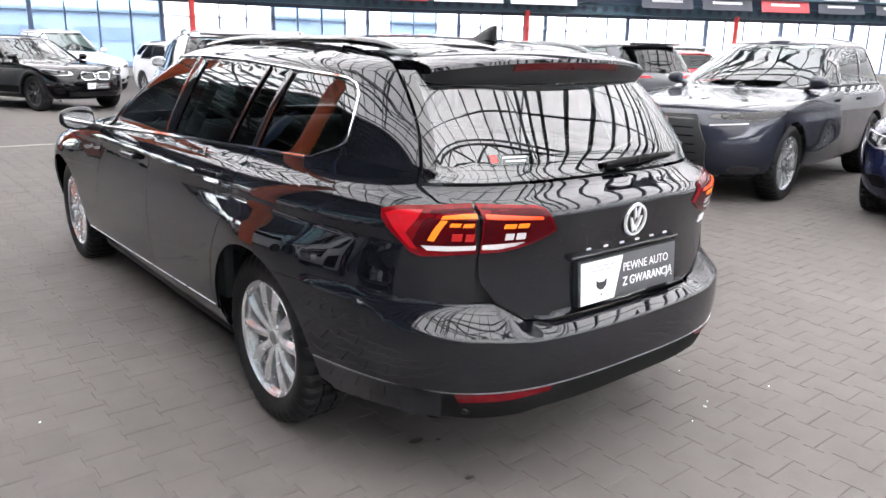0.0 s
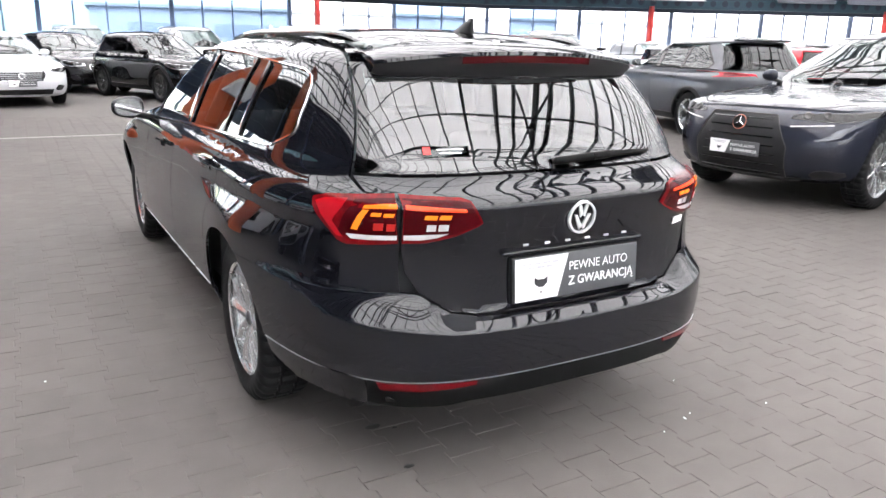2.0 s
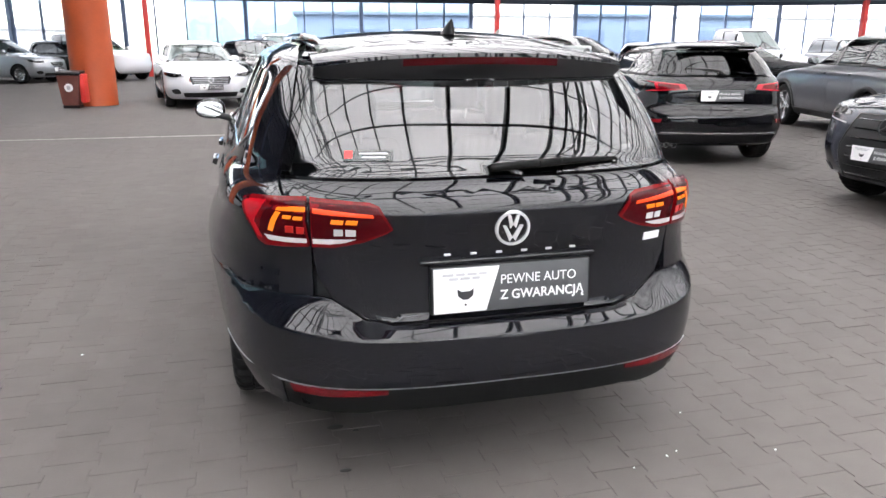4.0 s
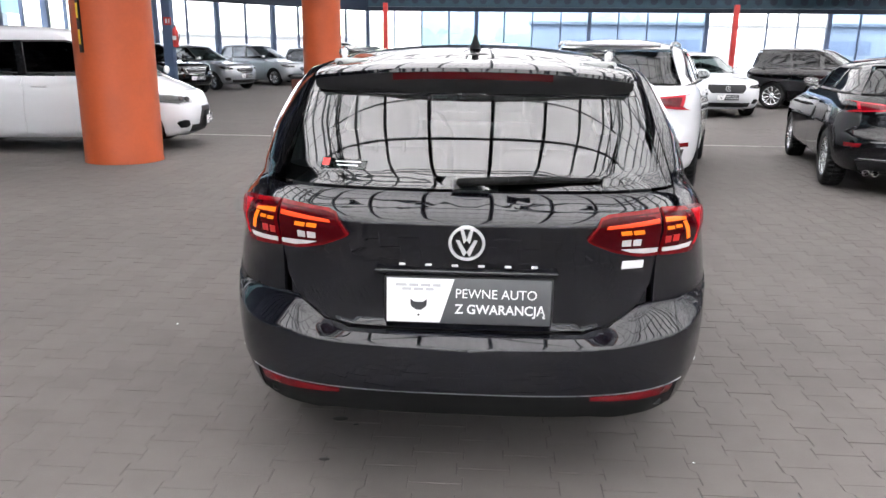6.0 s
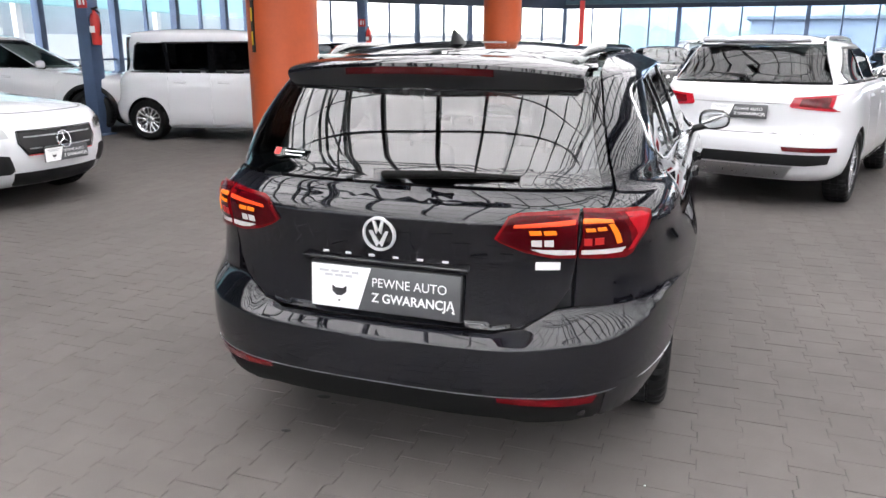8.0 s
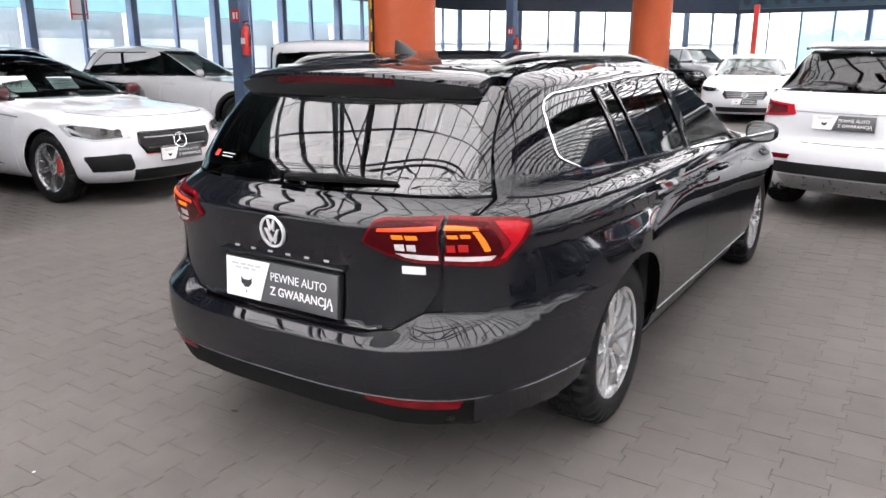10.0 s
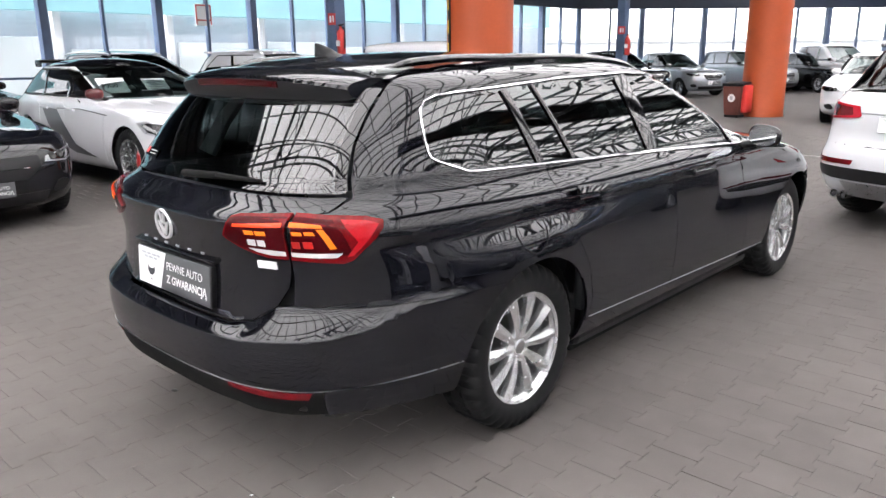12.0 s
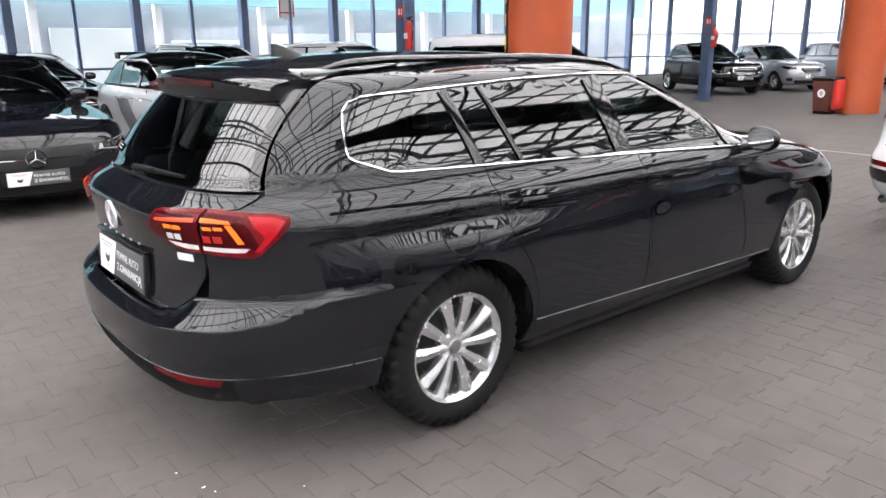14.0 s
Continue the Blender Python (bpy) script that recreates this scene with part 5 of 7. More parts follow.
    skin(sh, "light_bar", [sh.line("x", [(0.597, 0.938), (0.63, 0.937)], 2) + sh.line("y", [(-0.845, 0.935), (-0.822, 0.933), (-0.818, 0.926), (-0.845, 0.928)], 2) + sh.line("x", [(0.63, 0.929), (0.597, 0.930)], 2)], AMBER, lamp, 0.0125, 0.002, st, label="lit amber bar")
    skin(sh, "light_bar", [sh.line("y", [(-0.834, 0.923), (-0.819, 0.923), (-0.787, 0.864), (-0.802, 0.862)], 3)], AMBER, lamp, 0.0125, 0.002, st, label="lit amber slanted bar")
    skin(sh, "light_bar", [sh.line("x", [(0.415, 0.929), (0.577, 0.937), (0.577, 0.929), (0.412, 0.921)], 3)], GLOW_RED, lamp2, 0.0115, 0.002, st, label="lit red bar")
    for a, b in ((0.603, 0.627), (0.633, 0.655)):
        skin(sh, "light_block", [sh.line("x", [(a, 0.917), (b, 0.916), (b + 0.004, 0.905), (a + 0.004, 0.906)], 2)], AMBER, lamp, 0.0127, 0.002, st, label="lit amber block")
    for a, b in ((0.455, 0.487), (0.494, 0.527)):
        skin(sh, "light_block", [sh.line("x", [(a, 0.913), (b, 0.914), (b + 0.004, 0.902), (a + 0.004, 0.901)], 2)], AMBER, lamp2, 0.0117, 0.002, st, label="lit amber block")
    skin(sh, "lamp_clear_strip", [sh.line("x", [(0.595, 0.852), (0.66, 0.848)], 3) + sh.line("y", [(-0.80, 0.847), (-0.772, 0.846), (-0.785, 0.832)], 2) + sh.line("x", [(0.66, 0.833), (0.595, 0.838)], 3)], LAMP_WHITE, lamp, 0.0122, 0.002, st, label="clear lens strip")
    skin(sh, "lamp_clear_strip", [sh.line("x", [(0.46, 0.857), (0.579, 0.853), (0.579, 0.838), (0.535, 0.838), (0.49, 0.845)], 2)], LAMP_WHITE, lamp2, 0.0112, 0.002, st, label="clear lens strip")
    for a, b in ((0.602, 0.622), (0.630, 0.652)):
        skin(sh, "lamp_segment", [sh.line("x", [(a, 0.888), (b, 0.887), (b, 0.865), (a, 0.866)], 2)], GLOW_DIM, lamp, 0.0123, 0.002, st, label="dim red lamp segment")
    for a, b in ((0.462, 0.490), (0.497, 0.522)):
        skin(sh, "lamp_clear_block", [sh.line("x", [(a, 0.886), (b, 0.887), (b, 0.866), (a, 0.867)], 2)], LAMP_WHITE, lamp2, 0.0112, 0.002, st, label="clear reversing lens")
    # roof spoiler with the high brake lamp
    y_mid = float(sh.raw(-1, 1.345)[1])
    edge_y = lambda x: y_mid + 0.085 * abs(x / 0.535) ** 2.2
    upper, lower = [], []
    for x in np.linspace(-0.535, 0.535, 41):
        u = abs(x / 0.535)
        body, y, f = float(sh.raw(*sh.X(abs(x), 1.345))[1]), edge_y(x), 1 - 0.20 * u**6
        drop, slim = -0.034 * u**2.4, 1 - 0.72 * u**7
        upper.append([Vector((x, body + 0.11, 1.402 + drop)), Vector((x, (body + y) / 2, 1.397 + drop)), Vector((x, y - 0.066 * f, 1.383 + drop)), Vector((x, y - 0.086 * f, 1.373 + drop)), Vector((x, y - 0.089 * f, 1.362 + drop))])
        lower.append([Vector((x, y - 0.089 * f, 1.362 + drop)), Vector((x, y - 0.080 * f, 1.362 - 0.040 * slim + drop * 1.1)), Vector((x, y - 0.060 * f, 1.362 - 0.070 * slim + drop * 1.2)), Vector((x, (body + y) / 2 - 0.01, 1.362 - 0.076 * slim + drop * 1.2)), Vector((x, body + 0.05, 1.362 - 0.078 * slim + drop * 1.2))])

    def loft(rows):
        bm = bmesh.new()
        grid = [[bm.verts.new(p) for p in r] for r in rows]
        for p, q in zip(grid, grid[1:]):
            for j in range(len(p) - 1):
                bm.faces.new((p[j], p[j + 1], q[j + 1], q[j]))
        return bm

    bm = loft(upper)
    for end in (0, -1):
        bm.faces.new([bm.verts.new(p) for p in upper[end] + lower[end][1:]])
    bmesh.ops.remove_doubles(bm, verts=bm.verts[:], dist=1e-5)
    sp = part("roof_spoiler", bm, P, root, "dark grey roof spoiler", smooth=True, sharp=35)
    part("spoiler_lip", loft(lower), BLACK, sp, "black spoiler underside", smooth=True, sharp=35)
    bm = bmesh.new()
    rings = []
    for x in np.linspace(-0.26, 0.26, 21):
        y, d = edge_y(x), -0.034 * abs(x / 0.535) ** 2.4
        rings.append([bm.verts.new((x, y + u, w + d)) for u, w in ((-0.078, 1.362), (-0.0915, 1.360), (-0.0875, 1.338), (-0.070, 1.336))])
    for p, q in zip(rings, rings[1:]):
        for j in range(4):
            bm.faces.new((p[j], p[(j + 1) % 4], q[(j + 1) % 4], q[j]))
    bm.faces.new(rings[0]), bm.faces.new(rings[-1][::-1])
    part("brake_lamp", bm, RED_DARK, sp, "unlit dark red high brake lamp", smooth=True)
    # rear wiper
    bm = bmesh.new()
    py = lambda x, z: float(sh.raw(*sh.X(abs(x), z))[1])
    box(bm, (0.24, 0.026, 0.026), pose(0.08, py(0.06, 1.042) - 0.018, 1.042, -20, -3), 0.012, 3)
    tube(bm, [(0.12, py(0.12, 1.045) - 0.026, 1.045), (0.25, py(0.25, 1.05) - 0.024, 1.048), (0.40, py(0.4, 1.05) - 0.018, 1.046)], [0.013, 0.010, 0.006])
    part("rear_wiper", bm, WIPER, root, "black rear wiper", smooth=True)
    # windscreen sticker in the rear glass
    p, n = sh.at(*sh.X(0.40, 1.075), 0.002)
    q = Matrix.Translation(Vector(p) * Vector((-1, 1, 1))) @ Vector((n[0], -n[1], -n[2])).to_track_quat("Y", "Z").to_matrix().to_4x4()
    bm = bmesh.new()
    box(bm, (0.15, 0.0012, 0.036), q)
    stk = part("rear_window_sticker", bm, GLASS_CLEAR, root, "small clear sticker with red mark and white print on the rear window")
    bm = bmesh.new()
    box(bm, (0.024, 0.0016, 0.026), q @ Matrix.Translation((-0.060, -0.0006, 0.004)))
    part("sticker_mark", bm, RED_PAINT, stk)
    bm = bmesh.new()
    for w, z in ((0.085, 0.007), (0.07, -0.006)):
        box(bm, (w, 0.0016, 0.003), q @ Matrix.Translation((0.015, -0.0006, z)))
    part("sticker_print", bm, PLATE_WHITE, stk)
    # roof rails and aerial
    for sd in (1, -1):
        bm = bmesh.new()
        n = 36
        ys = np.linspace(-0.40, 1.42, n)
        ring = []
        for i, y in enumerate(ys):
            u = i / (n - 1)
            x = 0.520 - 0.05 * max(0, (0.15 - u) / 0.15) - 0.03 * max(0, (u - 0.75) / 0.25)
            base = 1.4 - 0.03 * max(0, (0.2 - u) / 0.2) ** 1.5 - 0.055 * max(0, (u - 0.6) / 0.4) ** 1.6 + 0.006
            lift = 0.020 * min(1, u / 0.07, (1 - u) / 0.10)
            ring.append((sd * x, y, base + lift))
        tube(bm, ring, [0.008 + 0.011 * min(1, i / 3, (n - 1 - i) / 4) for i in range(n)], 10, 0.8)
        rail = part("roof_rail", bm, GLOSS_BLACK, root, "black roof rail", smooth=True)
        for u in (1, n // 2, n - 2):
            x, y, z = ring[u]
            bm = bmesh.new()
            box(bm, (0.028, 0.16, 0.036), pose(x, y, z - 0.020), 0.01)
            part("rail_foot", bm, GLOSS_BLACK, rail, smooth=True)
    bm = bmesh.new()
    fin = []
    for u, zz in ((0.0, 0.0), (0.35, 0.35), (0.7, 0.75), (1.0, 1.0)):
        c, ln, w = -0.24 - 0.045 * u, 0.078 * (1 - u) + 0.012, 0.020 * (1 - u) + 0.003
        fin.append([bm.verts.new((w * math.sin(a), c + ln * math.cos(a) * (1.2 if math.cos(a) > 0 else 0.6), 1.434 + 0.052 * zz)) for a in (2 * math.pi * i / 14 for i in range(14))])
    for p, q in zip(fin, fin[1:]):
        for i in range(14):
            bm.faces.new((p[i], p[(i + 1) % 14], q[(i + 1) % 14], q[i]))
    bm.faces.new(fin[-1])
    part("aerial", bm, BLACK, root, "shark fin roof aerial", smooth=True, sharp=60)
    # door handles in their hollows
    for y in (0.29, 1.315):
        z = z_at(y) - 0.115
        s0 = sh.line("y", [(y - 0.02, z), (y + 0.20, z - 0.008)], 10)
        band(sh, "handle_recess", sh.line("y", [(y + 0.02, z - 0.004), (y + 0.16, z - 0.008)], 8), 0.028, GLOSS_BLACK, root, 0.0012, 0.003)
        band(sh, "door_handle", s0, 0.0135, P, root, 0.034, 0.020)
    mirror(sh, root, 1.97, 0.935, P, 0.80)
    band(sh, "fuel_flap_gap", sh.line("y", arc(-0.03, 0.815, 0.085, 0, 360, 32), 1), 0.0026, LINER, root, 0.0008, 0.002, sides=(1,), closed=False)
    # dark inner body, arches, cabin
    arch_liners(root, (0, wb), rw, ra + 0.012, 0.56, 0.80)
    bm = bmesh.new()
    box(bm, (1.10, 3.9, 0.38), pose(0, 1.3, 0.40), 0.05)
    box(bm, (1.60, 1.95, 0.24), pose(0, 1.40, 0.30), 0.04)
    box(bm, (1.36, 0.40, 0.26), pose(0, -0.62, 0.38), 0.06)
    part("chassis", bm, BLACK, root)
    bm = bmesh.new()
    box(bm, (1.12, 3.8, 0.03), pose(0, 1.40, 0.205), 0.01)
    box(bm, (1.56, 1.95, 0.03), pose(0, 1.40, 0.180), 0.01)
    part("undertray", bm, LINER, root)
    for yy, ln in ((1.28, 1.70), ):
        for sd in (1, -1):
            bm = bmesh.new()
            box(bm, (0.05, ln, 0.60), pose(sd * 0.80, yy, 0.66), 0.02)
            part("door_lining", bm, TRIM, root, smooth=True)
    bm = bmesh.new()
    box(bm, (1.10, 1.00, 0.05), pose(0, -0.35, 0.70), 0.02)
    box(bm, (1.16, 0.10, 0.40), pose(0, -0.80, 0.78), 0.03)
    for sd in (1, -1):
        box(bm, (0.10, 0.55, 0.30), pose(sd * 0.57, -0.40, 0.85), 0.04)
    part("boot_lining", bm, TRIM, root, smooth=True)
    for sd in (1, -1):
        bm = bmesh.new()
        tube(bm, [(sd * 0.60, -0.46, 1.02), (sd * 0.575, -0.38, 1.16), (sd * 0.53, -0.28, 1.30)], [0.075, 0.065, 0.05], 10, 0.5)
        part("pillar_lining", bm, CLOTH_PALE, root, smooth=True)
        bm = bmesh.new()
        tube(bm, [(sd * 0.70, 1.03, 1.00), (sd * 0.62, 0.96, 1.20), (sd * 0.56, 0.92, 1.33)], [0.05, 0.045, 0.04], 10, 0.6)
        part("pillar_lining", bm, CLOTH_PALE, root, smooth=True)
    seats(root, 0.9, 1.18, 0.22, 0.50, 0.52)
    cabin(root, 0.9, -0.2, 2.3, 0.28, 0.98, 2.25)
    bm = bmesh.new()
    box(bm, (1.0, 1.55, 0.02), pose(0, 0.35, 1.385), 0.008)
    part("roof_lining", bm, CLOTH_PALE, root)
    for cy, nm in ((0, "rear_wheel"), (wb, "front_wheel")):
        for sd in (1, -1):
            wheel(root, nm, (sd * 0.756, cy, 0.330), sd, 0.330, 0.228, 0.215, "double")
    return root


estate_car()


# ---- the hall ----
def structure(ob, label="", category=""):
    return tagged(ob, label, category, kind="structure")


def hull(name, outline, z0, z1, material):
    bm = bmesh.new()
    prism(bm, outline, z1 - z0, Matrix.Translation((0, 0, z0)))
    return part(name, bm, material)


LEFT_A, LEFT_B, FAR_A, FAR_B, RIGHT_B = (-14.4, -16.1), (-14.4, 23.9), (-5.6, 33.0), (19.9, 31.0), (50.0, 16.0)
BACK_A, BACK_B = (-14.4, -16.1), (34.0, -16.1)
PX0, PX1, PY0, PY1 = -7.6, 8.9, -6.0, 12.0

structure(hull("ground", [(-400, -400), (400, -400), (400, 400), (-400, 400)], -0.5, -0.06, ASPHALT), "pale grey concrete yard outside the hall", "ground")
structure(hull("floor", [(-14.6, -16.3), (34.2, -16.3), (50.4, 15.8), (20.0, 31.3), (-5.7, 33.3), (-14.6, 24.1)], -0.055, -0.0026, SAND), "sand-filled joints under the block paving", "floor")
for k, (a, b, c, d) in enumerate(((-14.4, -16.1, PX0, 23.0), (PX1, -16.1, 33.0, 30.0), (PX0, -16.1, PX1, PY0), (PX0, PY1, PX1, 31.0), (33.0, -16.1, 50.0, 24.0), (-14.4, 23.0, PX0, 31.0))):
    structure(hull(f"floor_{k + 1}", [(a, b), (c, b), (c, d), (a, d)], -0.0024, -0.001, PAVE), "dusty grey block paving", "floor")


def wall_of_glass(tag, a, b, bay, panes, top=3.15, tint=(), head=6.4, post=0.17, head_mat=None):
    """Bays of tall panes between steel posts from a to b, with a solid band above and a plinth below."""
    a, b = Vector((*a, 0)), Vector((*b, 0))
    d = (b - a).normalized()
    nrm = Vector((-d.y, d.x, 0))
    yaw = math.atan2(d.y, d.x)
    length = (b - a).length
    n = max(1, round(length / bay))
    bay = length / n
    base = Matrix.Translation(a) @ Matrix.Rotation(yaw, 4, "Z")
    bm = bmesh.new()
    box(bm, (length, 0.14, head - top), base @ Matrix.Translation((length / 2, 0.05, (head + top) / 2)))
    for z, h in ((top + 0.05, 0.10), (top + 0.78, 0.06), (top + 1.5, 0.06)):
        box(bm, (length, 0.10, h), base @ Matrix.Translation((length / 2, -0.055, z)), 0.01)
    wall = structure(part(f"wall_{tag}", bm, head_mat or DARK_BAND), "dark blue panel band above the hall windows", "wall")
    bm = bmesh.new()
    box(bm, (length, 0.012, 6.5 - head), base @ Matrix.Translation((length / 2, 0.05, (6.5 + head) / 2)))
    cl = part("clerestory_pane", bm, GLASS_WALL, wall)
    cl.visible_shadow = False
    bm = bmesh.new()
    box(bm, (length, 0.20, 0.35), base @ Matrix.Translation((length / 2, 0.0, 0.165)), 0.01)
    structure(part(f"plinth_{tag}", bm, CONCRETE), "concrete plinth under the windows", "wall")
    pw = bay / panes
    for i in range(n):
        m = base @ Matrix.Translation((i * bay, 0, 0))
        bm = bmesh.new()
        box(bm, (post, 0.22, top), m @ Matrix.Translation((0, -0.02, top / 2)), 0.008)
        win = structure(part(f"window_{tag}_{i + 1}", bm, BLUE_STEEL), "tall hall window between blue steel posts", "window")
        for j in range(panes):
            if j:
                bm = bmesh.new()
                box(bm, (0.065, 0.12, top - 0.35), m @ Matrix.Translation((j * pw, 0, (top + 0.35) / 2)), 0.006)
                part("mullion", bm, BLUE_STEEL, win)
            bm = bmesh.new()
            box(bm, (pw - 0.05, 0.012, top - 0.36), m @ Matrix.Translation(((j + 0.5) * pw, 0.02, (top + 0.35) / 2)))
            g = part("glass_pane", bm, GLASS_TINT if i * panes + j in tint else GLASS_WALL, win)
            g.visible_shadow = False
        for z in (0.37, 1.05) if tag == "left" else (0.37,):
            bm = bmesh.new()
            box(bm, (bay, 0.09, 0.05), m @ Matrix.Translation((bay / 2, 0, z)), 0.005)
            part("transom", bm, BLUE_STEEL, win)
    return base, length


wall_of_glass("left", LEFT_A, LEFT_B, 2.5, 2)
wall_of_glass("corner", LEFT_B, FAR_A, 2.5, 2)
far_base, far_len = wall_of_glass("far", FAR_A, FAR_B, 5.1, 4, tint=set(range(2, 12)) | {16, 17, 18})
right_base, right_len = wall_of_glass("right", FAR_B, RIGHT_B, 5.1, 4, tint={1, 2})
wall_of_glass("back", BACK_B, BACK_A, 2.5, 2, head=4.3)
bm = bmesh.new()
box(bm, (36.0, 0.2, 6.2), Matrix.Translation((42.1, -0.1, 3.1)) @ Matrix.Rotation(math.atan2(32.1, 16.0), 4, "Z"))
structure(part("wall_east", bm, WALL_PALE), "pale plain hall wall", "wall")


def holed_beam(name, base, x0, x1, z0, h, y):
    """A steel beam with a row of round holes and flanges."""
    bm = bmesh.new()
    cell = 0.62
    n = int((x1 - x0) / cell)
    for yy in (y - 0.012, y + 0.012):
        for i in range(n):
            cx, cz, r = x0 + (i + 0.5) * cell, z0 + h / 2, 0.17
            ring = [bm.verts.new(base @ Vector((cx + r * math.cos(a), yy, cz + r * math.sin(a)))) for a in (math.pi / 8 + math.pi / 4 * k for k in range(8))]
            c, hh = cell / 2, h / 2
            sq = [(c, hh * 0.45), (c * 0.45, hh), (-c * 0.45, hh), (-c, hh * 0.45), (-c, -hh * 0.45), (-c * 0.45, -hh), (c * 0.45, -hh), (c, -hh * 0.45)]
            out = [bm.verts.new(base @ Vector((cx + u, yy, cz + w))) for u, w in sq]
            for k in range(8):
                bm.faces.new((ring[k], ring[(k + 1) % 8], out[(k + 1) % 8], out[k]))
            for p, q, (u, w) in ((0, 1, (c, hh)), (2, 3, (-c, hh)), (4, 5, (-c, -hh)), (6, 7, (c, -hh))):
                bm.faces.new((out[p], out[q], bm.verts.new(base @ Vector((cx + u, yy, cz + w)))))
    for z in (z0, z0 + h):
        box(bm, (x1 - x0, 0.22, 0.03), base @ Matrix.Translation(((x0 + x1) / 2, y, z)))
    return structure(part(name, bm, TEAL_STEEL), "teal steel beam with a row of round holes", "beam")


holed_beam("beam_far", far_base, 0.2, far_len, 3.32, 0.56, -0.75)
holed_beam("beam_right", right_base, 0, right_len, 3.32, 0.56, -0.75)
bm = bmesh.new()
for z in (4.35, 4.9):
    box(bm, (far_len, 0.16, 0.09), far_base @ Matrix.Translation((far_len / 2, -1.3, z)))
    box(bm, (right_len, 0.16, 0.09), right_base @ Matrix.Translation((right_len / 2, -1.3, z)))
structure(part("rail_beam", bm, TEAL_STEEL), "dark steel rails under the roof", "beam")


def banner(base, x, w, fields):
    bm = bmesh.new()
    m = base @ Matrix.Translation((x, -1.25, 4.22)) @ Matrix.Rotation(radians(-18), 4, "X")
    box(bm, (w, 0.03, 1.15), m)
    b = tagged(part("banner", bm, fields[0]), "advertising banner with coloured fields hung below the roof", "banner", "banners", "thing")
    for (u0, u1, v0, v1), mt in fields[1]:
        bm = bmesh.new()
        box(bm, ((u1 - u0) * w, 0.006, (v1 - v0) * 1.15), m @ Matrix.Translation((((u0 + u1) / 2 - 0.5) * w, -0.02, ((v0 + v1) / 2 - 0.5) * 1.15)))
        part("banner_field", bm, mt, b)
    return b


BAN_BLUE = mat("banner_blue", (0.05, 0.12, 0.30), 0.5, var=0.1, scale=2)
BAN_DARK = mat("banner_dark", (0.03, 0.035, 0.05), 0.5, var=0.2, scale=2)
BAN_WHITE = mat("banner_white", (0.66, 0.67, 0.68), 0.5, var=0.06, scale=2)
BAN_RED = mat("banner_red", (0.50, 0.05, 0.06), 0.5, var=0.1, scale=2)
BAN_YELLOW = mat("banner_yellow", (0.65, 0.45, 0.06), 0.5, var=0.1, scale=2)
lines = lambda c: [((0.12, 0.88, 0.62, 0.80), c), ((0.2, 0.8, 0.30, 0.42), c)]
for x, w, f in ((20.3, 4.4, (BAN_WHITE, [((0, 1, 0.72, 1), BAN_RED), ((0.1, 0.9, 0.25, 0.4), INK_PALE)])), (24.9, 3.6, (BAN_BLUE, lines(BAN_WHITE)))):
    banner(far_base, x, w, f)
for x, w, f in ((1.6, 2.6, (BAN_RED, lines(BAN_WHITE))), (5.0, 3.6, (BAN_WHITE, [((0.42, 0.6, 0.2, 0.85), BAN_RED), ((0.1, 0.3, 0.3, 0.7), BAN_BLUE)])), (9.0, 3.6, (BAN_WHITE, [((0.05, 0.45, 0.5, 0.9), BAN_YELLOW), ((0.5, 0.9, 0.2, 0.35), INK_PALE)])), (16.0, 3.0, (BAN_DARK, lines(INK_PALE))), (19.6, 3.0, (BAN_DARK, lines(BAN_WHITE))), (23.2, 3.0, (BAN_RED, lines(BAN_WHITE))), (26.8, 3.0, (BAN_DARK, lines(INK_PALE))), (30.4, 2.6, (BAN_DARK, lines(INK_PALE)))):
    banner(right_base, x, w, f)


